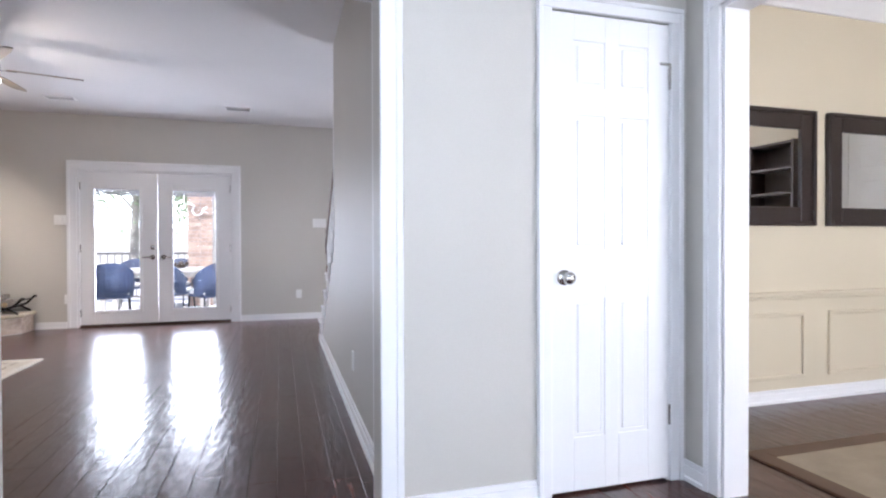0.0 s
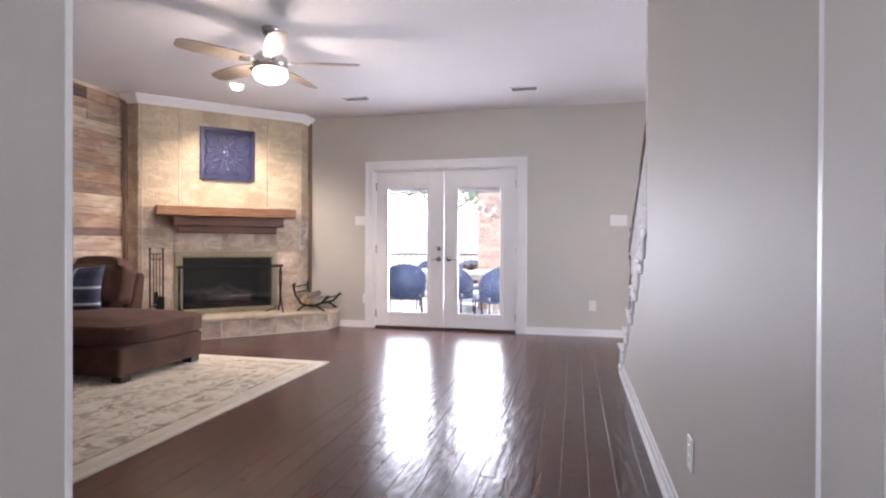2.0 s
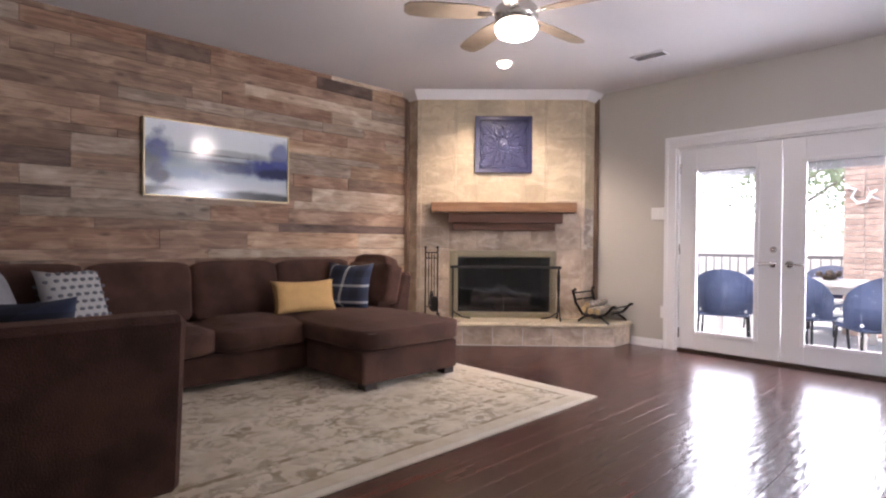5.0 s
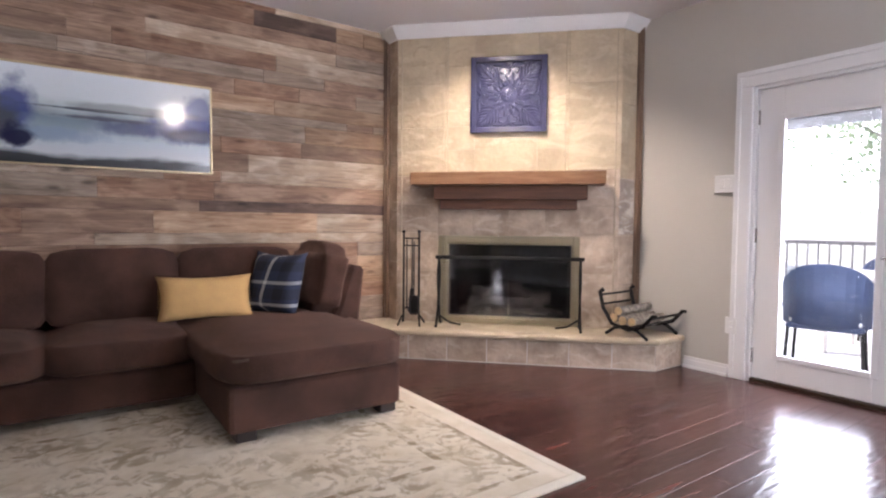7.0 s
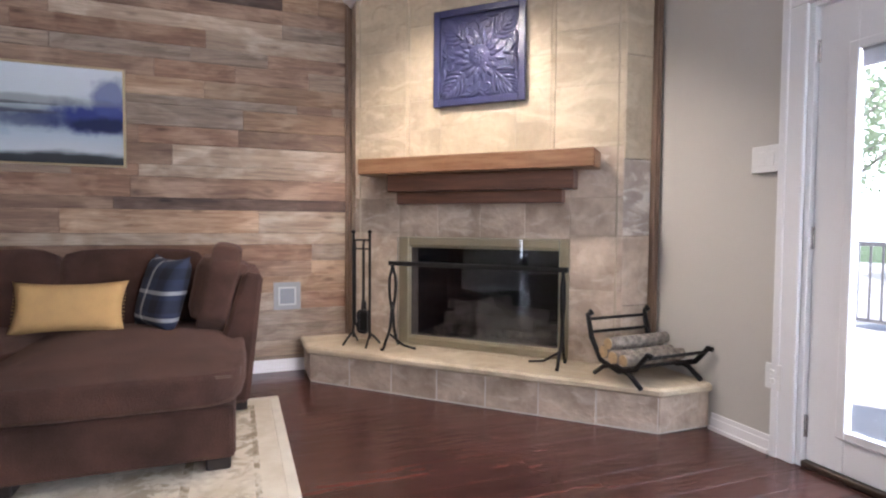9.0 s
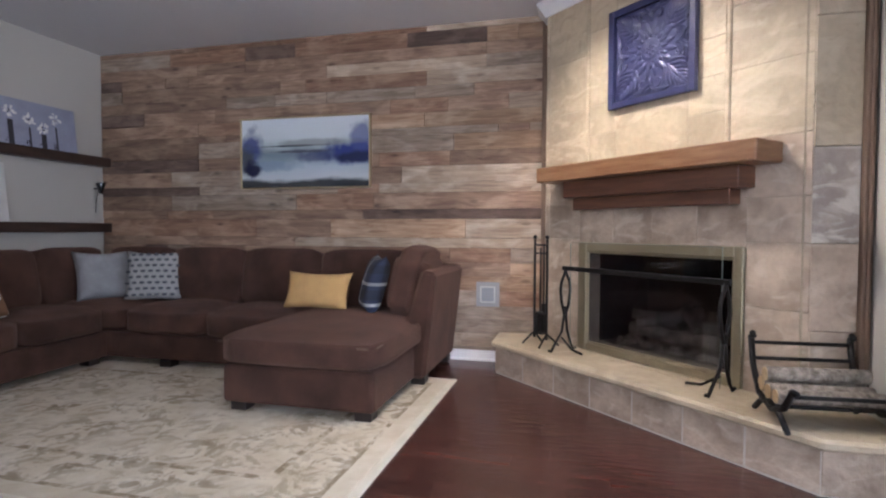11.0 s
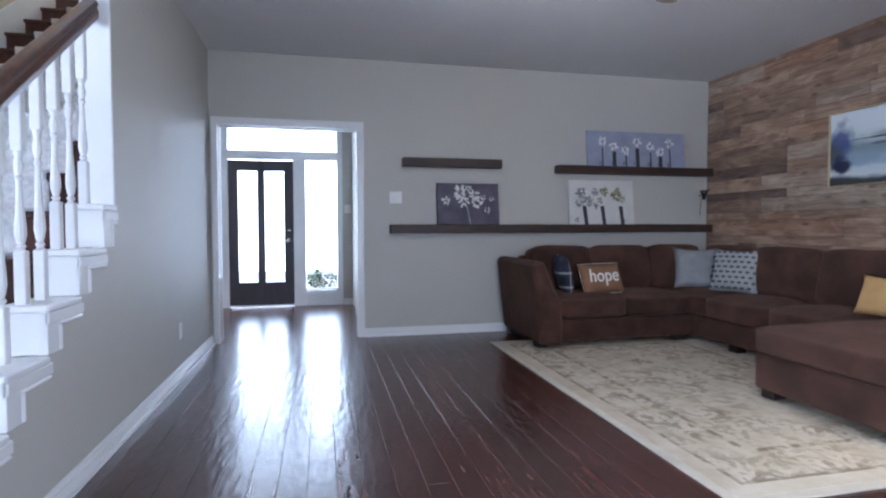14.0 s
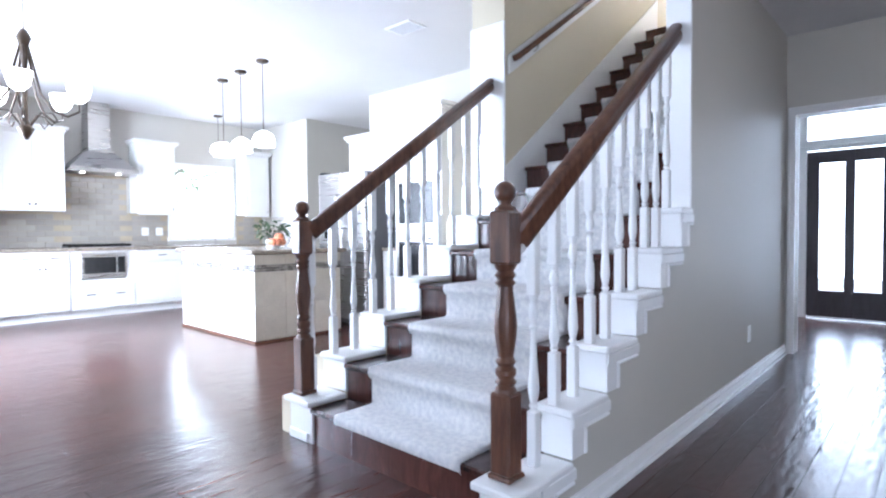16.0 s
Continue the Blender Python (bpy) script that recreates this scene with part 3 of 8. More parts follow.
def casing(name, axis, face, sign, a0, a1, top, w=0.085, t=0.02, jamb=None, label="white painted door casing", base=0.0, wr=None):
    """Trim round an opening from a0 to a1 on the wall plane; axis: the wall's direction."""
    b = Mesh()
    lo, hi = min(face, face + sign * t), max(face, face + sign * t)
    lo2, hi2 = min(face, face + sign * (t + 0.008)), max(face, face + sign * (t + 0.008))

    def bx(p0, p1, z0, z1, l, h, bev=0.003):
        if axis == "x":
            b.box((p0, l, z0), (p1, h, z1), bev)
        else:
            b.box((l, p0, z0), (h, p1, z1), bev)
    for p0, p1, q0, q1 in ((a0 - w, a0, a0 - w - 0.002, a0 - w * 0.7), (a1, a1 + (wr or w), a1 + (wr or w) * 0.7, a1 + (wr or w) + 0.002)):
        bx(p0, p1, base, top, lo, hi)
        bx(q0, q1, base, top + w * 0.7, lo2, hi2)
    bx(a0 - w, a1 + (wr or w), top, top + w, lo, hi)
    bx(a0 - w - 0.002, a1 + (wr or w) + 0.002, top + w * 0.7, top + w + 0.002, lo2, hi2)
    return setting(name, b, WHITE, label, "trim")


casing("trim_opening_living", "x", SY, 1, OX0, OX1, OZ, 0.066, wr=0.052)
casing("trim_opening_entry", "x", SE, -1, OX0, OX1, OZ, 0.085)
casing("trim_closet", "x", SE, -1, 0.985, 1.575, 2.05, 0.062)
casing("trim_dining_opening", "y", EX1, -1, -0.25, DOY, 2.06, 0.08)
setting("trim_dining_jamb", Mesh().box((EX1 - 0.002, DOY - 0.014, 0), (EX1 + 0.124, DOY, 2.06)).box((EX1 - 0.002, -0.25, 2.046), (EX1 + 0.124, DOY - 0.014, 2.06)), WHITE, "white painted opening jamb", "trim")
casing("trim_study_door", "y", EX0, 1, 0.55, 1.60, 2.06, 0.08)
casing("trim_patio_door", "x", NY, -1, DX0, DX1, DZ, 0.108, 0.022)
# crown over the dining wall
cr = [(DNY, CEIL), (DNY, CEIL - 0.11), (DNY - 0.018, CEIL - 0.11), (DNY - 0.03, CEIL - 0.085), (DNY - 0.075, CEIL - 0.03), (DNY - 0.09, CEIL - 0.018), (DNY - 0.09, CEIL)]
setting("trim_crown", Mesh().prism(cr, "x", FX + 0.12, 4.88), WHITE, "white crown moulding", "trim")
w = Mesh().box((FX + 0.12, DNY - 0.03, 0.71), (4.88, DNY, 0.74), 0.004).box((FX + 0.12, DNY - 0.018, 0.69), (4.88, DNY, 0.71), 0.004)
for x0, x1 in ((2.25, 3.32), (3.53, 4.6)):
    for a, c in (((x0, 0.575), (x1, 0.60)), ((x0, 0.155), (x1, 0.18)), ((x0, 0.18), (x0 + 0.025, 0.575)), ((x1 - 0.025, 0.18), (x1, 0.575))):
        w.box((a[0], DNY - 0.016, a[1]), (c[0], DNY, c[1]), 0.004)
setting("trim_wainscot", w, CREAM, "beige chair rail and wainscot panel moulding", "trim")

# ---- doors and windows ----
# patio doors: two glazed leaves
patio = thing("patio_door", (-1.67, NY + 0.06, 0), "white double patio door with full glass and brushed nickel levers", "door", kind="structure")
LY0, LY1 = NY + 0.03, NY + 0.075
part("threshold", Mesh().box((DX0, NY + 0.004, 0), (DX1, NY + T, 0.025), 0.004), BRONZE, patio, "bronze metal threshold")
part("door_frame", Mesh().box((DX0, NY + 0.002, 0), (DX0 + 0.022, NY + T, DZ)).box((DX1 - 0.022, NY + 0.002, 0), (DX1, NY + T, DZ)).box((DX0 + 0.022, NY + 0.002, DZ - 0.02), (DX1 - 0.022, NY + T, DZ)), WHITE, patio)
MID = (DX0 + DX1) / 2
for x0, x1, g0, g1, hinge, hx in ((DX0 + 0.024, MID - 0.003, -2.415, -1.88, DX0 + 0.018, MID - 0.065), (MID + 0.003, DX1 - 0.024, -1.488, -0.945, DX1 - 0.018, MID + 0.065)):
    z0, z1 = 0.205, 1.80
    leaf = part("door_leaf", Mesh().box((x0, LY0, 0.028), (g0, LY1, 2.017), 0.003).box((g1, LY0, 0.028), (x1, LY1, 2.017), 0.003).box((g0, LY0, 0.028), (g1, LY1, z0), 0.003).box((g0, LY0, z1), (g1, LY1, 2.017), 0.003), WHITE, patio)
    fr = Mesh()
    for a, c in (((g0 - 0.03, z0 - 0.03), (g0 + 0.008, z1 + 0.03)), ((g1 - 0.008, z0 - 0.03), (g1 + 0.03, z1 + 0.03)), ((g0 + 0.008, z0 - 0.03), (g1 - 0.008, z0 + 0.008)), ((g0 + 0.008, z1 - 0.008), (g1 - 0.008, z1 + 0.03))):
        fr.box((a[0], LY0 - 0.012, a[1]), (c[0], LY0, c[1]), 0.004)
    part("glass_frame", fr, WHITE, leaf)
    pane = part("pane", Mesh().box((g0, LY0 + 0.018, z0), (g1, LY0 + 0.024, z1)), CLEAR, leaf, "clear glass pane")
    pane.visible_shadow = False
    bl = Mesh()
    for k in range(9):
        bl.box((g0 + 0.012, LY0 + 0.008, z1 - 0.080 + 0.0075 * k), (g1 - 0.012, LY0 + 0.017, z1 - 0.0745 + 0.0075 * k))
    bl.box((g0 + 0.01, LY0 + 0.006, z1 - 0.018), (g1 - 0.01, LY0 + 0.018, z1))
    part("raised_blind", bl, BLIND, leaf, "grey raised mini blind inside the glass")
    s = 1 if hx < MID else -1
    lev = Mesh().cyl((hx, LY0, 0.90), (hx, LY0 - 0.012, 0.90), 0.032, seg=18).cyl((hx, LY0 - 0.012, 0.90), (hx, LY0 - 0.055, 0.90), 0.011)
    lev.tube([(hx, LY0 - 0.05, 0.90), (hx - s * 0.05, LY0 - 0.052, 0.902), (hx - s * 0.115, LY0 - 0.048, 0.897)], 0.009)
    if s > 0:
        lev.cyl((hx, LY0, 1.03), (hx, LY0 - 0.016, 1.03), 0.03, 0.024, seg=18).box((hx - 0.004, LY0 - 0.03, 1.015), (hx + 0.004, LY0 - 0.016, 1.045), 0.002)
    part("lever_handle", lev, NICKEL, leaf, "brushed nickel lever", True)
    for z in (0.18, 1.02, 1.83):
        part("hinge", Mesh().cyl((hinge, LY0 - 0.006, z - 0.05), (hinge, LY0 - 0.006, z + 0.05), 0.008).box((hinge - 0.014, LY0 - 0.003, z - 0.05), (hinge + 0.014, LY0 + 0.001, z + 0.05)), NICKEL, patio)

# front door with sidelight and transom
front = thing("front_door", (0.13, FY - 0.06, 0), "dark front door with two tall glass lights", "door", kind="structure")
fy0, fy1 = FY - 0.075, FY - 0.03
door = Mesh()
xs = [(FDX0, -0.178), (0.092, 0.178), (0.442, FDX1)]
for x0, x1 in xs:
    door.box((x0, fy0, 0.02), (x1, fy1, 2.035), 0.003)
for x0, x1 in ((-0.178, 0.092), (0.178, 0.442)):
    door.box((x0, fy0, 0.02), (x1, fy1, 0.335), 0.003).box((x0, fy0, 1.895), (x1, fy1, 2.035), 0.003)
leaf = part("door_leaf", door, DOORM, front)
for x0, x1 in ((-0.178, 0.092), (0.178, 0.442)):
    p = part("pane", Mesh().box((x0, fy0 + 0.018, 0.335), (x1, fy0 + 0.024, 1.895)), CLEAR, leaf)
    p.visible_shadow = False
    e = Mesh()
    for a, c in (((x0 - 0.012, 0.323), (x0 + 0.006, 1.907)), ((x1 - 0.006, 0.323), (x1 + 0.012, 1.907)), ((x0 + 0.006, 0.323), (x1 - 0.006, 0.341)), ((x0 + 0.006, 1.889), (x1 - 0.006, 1.907))):
        e.box((a[0], fy1, a[1]), (c[0], fy1 + 0.008, c[1]), 0.002)
    part("glass_bead", e, DOORM, leaf)
part("knob", Mesh().cyl((-0.235, fy1, 0.93), (-0.235, fy1 + 0.03, 0.93), 0.014).ball((-0.235, fy1 + 0.045, 0.93), 0.028).cyl((-0.235, fy1, 1.06), (-0.235, fy1 + 0.02, 1.06), 0.028), NICKEL, leaf, "nickel knob and deadbolt", True)
fr = Mesh()
for a, c in (((FDX1, 0), (0.66, 2.05)), ((SLX1, 0), (FDX0, 2.05)), ((-0.98, 0), (SLX0, 2.05)), ((-0.98, 2.05), (0.66, 2.17)), ((-0.98, 2.17), (SLX0, 2.60)), ((0.56, 2.17), (0.66, 2.60)), ((-0.98, 2.60), (0.66, 2.66)),
             ((SLX0, 0), (SLX1, 0.22)), ((-0.98, 2.66), (SLX0, 3.15)), ((0.57, 2.66), (0.66, 3.15)), ((-0.24, 2.66), (-0.17, 3.15)), ((0.11, 2.66), (0.18, 3.15)), ((SLX0, 3.08), (0.57, 3.15))):
    fr.box((a[0], FY - 0.13, a[1]), (c[0], FY + 0.012, c[1]), 0.003)
fr.box((SLX0 + 0.01, FY + 0.012, 0.055), (SLX1 - 0.01, FY + 0.02, 0.185), 0.006).box((SLX0 - 0.03, FY + 0.012, 0.225), (SLX1 + 0.03, FY + 0.035, 0.25), 0.004)
fr.box((-0.98, FY + 0.012, 2.08), (0.66, FY + 0.028, 2.10), 0.004)
setting("window_1", fr, WHITE, "white front door surround with sidelight and transom", "window")
w1 = bpy.data.objects["window_1"]
for a, c in (((SLX0, 0.22), (SLX1, 2.05)), ((SLX0, 2.17), (0.56, 2.60)), ((SLX0, 2.66), (-0.24, 3.08)), ((-0.17, 2.66), (0.11, 3.08)), ((0.18, 2.66), (0.57, 3.08))):
    p = part("pane", Mesh().box((a[0], FY - 0.07, a[1]), (c[0], FY - 0.064, c[1])), CLEAR, w1, "clear glass pane")
    p.visible_shadow = False

# closet door: six raised panels
closet = thing("closet_door", (1.28, SE, 0), "closed white six-panel closet door with a nickel knob", "door", kind="structure")
cy = SE - 0.004
d = Mesh()
cx0, cx1 = 0.99, 1.570
cols = ((cx0 + 0.105, cx0 + 0.255), (cx1 - 0.255, cx1 - 0.105))
rows_ = ((0.24, 0.83), (1.042, 1.614), (1.735, 1.93))
d.box((cx0, cy, 0.012), (cols[0][0], cy + 0.038, 2.043), 0.002).box((cols[0][1], cy, 0.012), (cols[1][0], cy + 0.038, 2.043), 0.002).box((cols[1][1], cy, 0.012), (cx1, cy + 0.038, 2.043), 0.002)
for x0, x1 in cols:
    z = 0.012
    for z0, z1 in rows_:
        d.box((x0, cy, z), (x1, cy + 0.038, z0), 0.0015)
        z = z1
    d.box((x0, cy, z), (x1, cy + 0.038, 2.043), 0.0015)
leaf = part("door_leaf", d, WHITE, closet)
for x in (0.9853, 1.5703):
    part("jamb", Mesh().box((x, SE - 0.003, 0.0), (x + 0.0044, SE + 0.03, 2.047)), WHITE, closet)
for x0, x1 in cols:
    for z0, z1 in rows_:
        b = Mesh().box((x0, cy + 0.006, z0), (x1, cy + 0.03, z1))
        b.box((x0 + 0.016, cy + 0.001, z0 + 0.016), (x1 - 0.016, cy + 0.010, z1 - 0.016), 0.0065)
        part("door_panel", b, WHITE, leaf)
part("knob", Mesh().cyl((1.045, cy, 0.925), (1.045, cy - 0.008, 0.925), 0.032, seg=20).cyl((1.045, cy - 0.008, 0.925), (1.045, cy - 0.04, 0.925), 0.011).ball((1.045, cy - 0.052, 0.925), 0.028, squash=(1, 0.8, 1)), NICKEL, closet, "satin nickel knob", True)
for z in (0.30, 1.80):
    part("hinge", Mesh().cyl((cx1 + 0.004, cy - 0.006, z - 0.045), (cx1 + 0.004, cy - 0.006, z + 0.045), 0.007), NICKEL, closet)
part("door_latch", Mesh().box((cx1 - 0.05, cy - 0.012, 1.86), (cx1 + 0.04, cy - 0.004, 1.872), 0.002).cyl((cx1, cy - 0.012, 1.78), (cx1, cy - 0.012, 1.86), 0.006), NICKEL, closet)

# windows out of the walk's main view; breakfast and dining ones are unseen, added for light
for nm, bxs, pn in (("window_2", [((KX - 0.02, 3.02, 0.98), (KX + 0.06, 3.08, 2.20)), ((KX - 0.02, 4.02, 0.98), (KX + 0.06, 4.08, 2.20)), ((KX - 0.02, 3.08, 2.14), (KX + 0.06, 4.02, 2.20)), ((KX - 0.04, 3.0, 0.98), (KX + 0.06, 4.10, 1.03)),
                                  ((KX + 0.02, 3.08, 1.58), (KX + 0.05, 4.02, 1.62)), ((KX + 0.02, 3.535, 1.03), (KX + 0.05, 3.565, 1.58))], ((KX + 0.03, 3.08, 1.03), (KX + 0.036, 4.02, 2.14))),
                    ("window_3", [((4.04, NY - 0.02, 0.44), (4.10, NY + 0.05, 2.51)), ((7.10, NY - 0.02, 0.44), (7.16, NY + 0.05, 2.51)), ((4.10, NY - 0.02, 2.45), (7.10, NY + 0.05, 2.51)), ((4.10, NY - 0.03, 0.44), (7.10, NY + 0.05, 0.50)),
                                  ((5.08, NY, 0.5), (5.12, NY + 0.05, 2.45)), ((6.08, NY, 0.5), (6.12, NY + 0.05, 2.45))], ((4.10, NY + 0.03, 0.5), (7.10, NY + 0.036, 2.45))),
                    ("window_4", [((2.64, -2.07, 0.54), (2.70, -2.03, 2.36)), ((4.50, -2.07, 0.54), (4.56, -2.03, 2.36)), ((2.70, -2.07, 2.30), (4.50, -2.03, 2.36)), ((2.70, -2.07, 0.54), (4.50, -2.03, 0.60))], ((2.70, -2.12, 0.6), (4.50, -2.115, 2.3))),
                    ("window_5", [((1.40, -0.57, 3.70), (1.45, -0.54, 4.95)), ((2.35, -0.57, 3.70), (2.40, -0.54, 4.95)), ((1.45, -0.57, 4.90), (2.35, -0.54, 4.95)), ((1.45, -0.57, 3.70), (2.35, -0.54, 3.75)), ((1.45, -0.60, 4.30), (2.35, -0.57, 4.33)), ((1.89, -0.60, 3.75), (1.91, -0.57, 4.9))],
                     ((1.45, -0.64, 3.75), (2.35, -0.635, 4.9)))):
    b = Mesh()
    for lo, hi in bxs:
        b.box(lo, hi, 0.004)
    ob = setting(nm, b, WHITE, "white framed window with clear glass", "window")
    p = part("pane", Mesh().box(*pn), CLEAR, ob, "clear glass pane")
    p.visible_shadow = False

# ---- boards, planks and stones, piece by piece ----
rng = random.Random(5)
# floor boards along y, the nearest to the walk as pieces, the rest in one mesh
BW = 0.122
lengths = [0.55, 0.75, 0.95, 1.15, 1.4, 1.7]
board_data = [slab_data("board", BW - 0.0012, n - 0.0016, 0.018, 0.0009, FLOORM) for n in lengths]
near, far = [], []
x = -5.0
while x < 8.2:
    y0 = -0.56 if x < 1.79 else -2.05 if x < 4.85 else 0.75
    y1 = NY
    y = y0 - rng.random() * 1.0
    while y < y1:
        k = rng.randrange(len(lengths))
        n = lengths[k]
        a, c = max(y, y0), min(y + n, y1)
        if c - a > 0.02:
            whole = a == y and c == y + n
            (near if whole and -2.3 < x < 0.40 and 0.2 < y and len(near) < 296 else far).append((x, y, k, a, c))
        y += n
    x += BW
for x, y, k, a, c in near:
    piece("board", board_data[k], pose(x, y, -0.018 + rng.uniform(-0.0002, 0.0002), rng.uniform(-0.02, 0.02), rng.uniform(-0.12, 0.12), 0), floor)
v, f = [], []
for x, y, k, a, c in far:
    q = len(v)
    x1, dz, ch = x + BW - 0.0012, rng.uniform(-0.0002, 0.0002), 0.0006
    c -= 0.0016
    v += [(x, a, -0.018), (x1, a, -0.018), (x1, c, -0.018), (x, c, -0.018), (x, a, -ch), (x1, a, -ch), (x1, c, -ch), (x, c, -ch),
          (x + ch, a + ch, dz), (x1 - ch, a + ch, dz), (x1 - ch, c - ch, dz), (x + ch, c - ch, dz)]
    f += [tuple(q + i for i in t) for t in ((0, 1, 5, 4), (1, 2, 6, 5), (2, 3, 7, 6), (3, 0, 4, 7), (4, 5, 9, 8), (5, 6, 10, 9), (6, 7, 11, 10), (7, 4, 8, 11), (8, 9, 10, 11))]
data = bpy.data.meshes.new("floor_boards")
data.from_pydata(v, [], f)
data.materials.append(FLOORM)
rest = new("floor_boards", data)
rest.parent = floor
tagged(rest, "dark brown hand-scraped floor boards", "", "", "stuff")

# reclaimed plank wall
def plank_material(name, pale, mid, dark):
    """Weathered board: long streaks, blotches of three tones, saw marks, knots and cracks."""
    m = bpy.data.materials.new(name)
    m.use_nodes = True
    n, l = m.node_tree.nodes, m.node_tree.links
    b = n["Principled BSDF"]
    geo, info, off, add = n.new("ShaderNodeNewGeometry"), n.new("ShaderNodeObjectInfo"), n.new("ShaderNodeMath"), n.new("ShaderNodeVectorMath")
    off.operation, add.operation = "MULTIPLY", "ADD"
    off.inputs[1].default_value = 61.0
    l.new(info.outputs["Random"], off.inputs[0])
    l.new(geo.outputs["Position"], add.inputs[0])
    l.new(off.outputs[0], add.inputs[1])

    def noise_at(scale, detail, distort=0.0, rough=0.55):
        mp, t = n.new("ShaderNodeMapping"), n.new("ShaderNodeTexNoise")
        mp.inputs["Scale"].default_value = scale
        t.inputs["Scale"].default_value, t.inputs["Detail"].default_value, t.inputs["Distortion"].default_value, t.inputs["Roughness"].default_value = 1.0, detail, distort, rough
        l.new(add.outputs[0], mp.inputs[0])
        l.new(mp.outputs[0], t.inputs["Vector"])
        return t.outputs[0]

    def span(src, a, c, lo, hi):
        r = n.new("ShaderNodeMapRange")
        r.inputs[1].default_value, r.inputs[2].default_value, r.inputs[3].default_value, r.inputs[4].default_value = a, c, lo, hi
        l.new(src, r.inputs[0])
        return r.outputs[0]

    def blend(fac, c0, c1):
        x = n.new("ShaderNodeMix")
        x.data_type = "RGBA"
        l.new(fac, x.inputs[0])
        for c, k in ((c0, 6), (c1, 7)):
            if isinstance(c, tuple):
                x.inputs[k].default_value = (*c, 1)
            else:
                l.new(c, x.inputs[k])
        return x.outputs[2]
    streak = noise_at((3, 2.2, 26), 6, 0.9, 0.62)
    blotch = noise_at((3, 3.2, 7), 4, 0.6)
    grain = noise_at((20, 7, 150), 4, 0.3)
    c = blend(span(streak, 0.36, 0.64, 0.0, 1.0), dark, mid)
    c = blend(span(blotch, 0.46, 0.66, 0.0, 0.85), c, pale)
    vo, mp = n.new("ShaderNodeTexVoronoi"), n.new("ShaderNodeMapping")
    mp.inputs["Scale"].default_value = (1.0, 2.2, 6.0)
    l.new(add.outputs[0], mp.inputs[0])
    l.new(mp.outputs[0], vo.inputs["Vector"])
    vo.inputs["Scale"].default_value = 1.3
    c = blend(span(vo.outputs["Distance"], 0.05, 0.16, 0.75, 0.0), c, tuple(0.45 * x for x in dark))
    crack = noise_at((2, 1.6, 34), 3, 1.8)
    c = blend(span(crack, 0.685, 0.72, 0.0, 0.7), c, tuple(0.4 * x for x in dark))
    hsv, val = n.new("ShaderNodeHueSaturation"), n.new("ShaderNodeMath")
    val.operation = "MULTIPLY"
    l.new(span(info.outputs["Random"], 0.0, 1.0, 0.80, 1.18), val.inputs[0])
    l.new(span(grain, 0.3, 0.7, 0.80, 1.20), val.inputs[1])
    l.new(val.outputs[0], hsv.inputs["Value"])
    hsv.inputs["Saturation"].default_value = 1.02
    l.new(c, hsv.inputs["Color"])
    l.new(hsv.outputs[0], b.inputs["Base Color"])
    b.inputs["Roughness"].default_value, b.inputs["Specular IOR Level"].default_value = 0.72, 0.35
    last = None
    for h, strength, dist in ((streak, 0.5, 0.004), (grain, 0.45, 0.002)):
        bp = n.new("ShaderNodeBump")
        bp.inputs["Strength"].default_value, bp.inputs["Distance"].default_value = strength, dist
        l.new(h, bp.inputs["Height"])
        if last:
            l.new(last.outputs[0], bp.inputs["Normal"])
        last = bp
    l.new(last.outputs[0], b.inputs["Normal"])
    return m


TONES = {
    "grey": plank_material("weathered_grey_plank", (0.42, 0.345, 0.27), (0.33, 0.255, 0.19), (0.20, 0.15, 0.11)),
    "tan": plank_material("tan_plank", (0.48, 0.355, 0.24), (0.40, 0.275, 0.175), (0.25, 0.155, 0.095)),
    "brown": plank_material("brown_plank", (0.37, 0.26, 0.18), (0.28, 0.185, 0.125), (0.16, 0.10, 0.07)),
    "dark": plank_material("dark_plank", (0.20, 0.14, 0.105), (0.135, 0.088, 0.067), (0.075, 0.050, 0.040)),
    "pale": plank_material("pale_plank", (0.56, 0.465, 0.355), (0.44, 0.34, 0.24), (0.29, 0.215, 0.155)),
    "red": plank_material("reddish_plank", (0.37, 0.25, 0.17), (0.28, 0.17, 0.11), (0.16, 0.09, 0.058)),
}
backing = setting("wall_planks", Mesh().box((WX - 0.022, SY, 0), (WX - 0.018, 6.21, CEIL)), GAP, "wall clad in reclaimed mixed brown and grey wood planks", "wall")
# planks that stand out: row height, y from, y to, tone
MARKED = {(2.58, 2.70): [(5.05, 5.72, "dark")], (1.16, 1.24): [(4.65, 6.2, "dark")], (1.24, 1.38): [(4.02, 4.75, "red")], (1.00, 1.16): [(4.35, 5.55, "tan"), (5.55, 6.2, "pale")],
          (0.80, 0.92): [(3.9, 5.42, "red")], (1.92, 2.04): [(3.6, 5.2, "tan"), (5.2, 6.2, "tan")], (1.60, 1.72): [(4.80, 5.42, "red"), (5.42, 6.2, "brown")],
          (1.72, 1.86): [(5.45, 6.2, "tan")], (1.46, 1.60): [(5.0, 6.2, "pale")], (2.04, 2.16): [(3.2, 4.9, "brown")], (0.92, 1.00): [(4.0, 6.2, "pale")], (1.38, 1.46): [(4.8, 6.2, "pale")]}
edges = [0.0, 0.11, 0.22, 0.34, 0.45, 0.57, 0.69, 0.80, 0.92, 1.00, 1.16, 1.24, 1.38, 1.46, 1.60, 1.72, 1.86, 1.92, 2.04, 2.16, 2.26, 2.38, 2.48, 2.58, 2.70, 2.745]


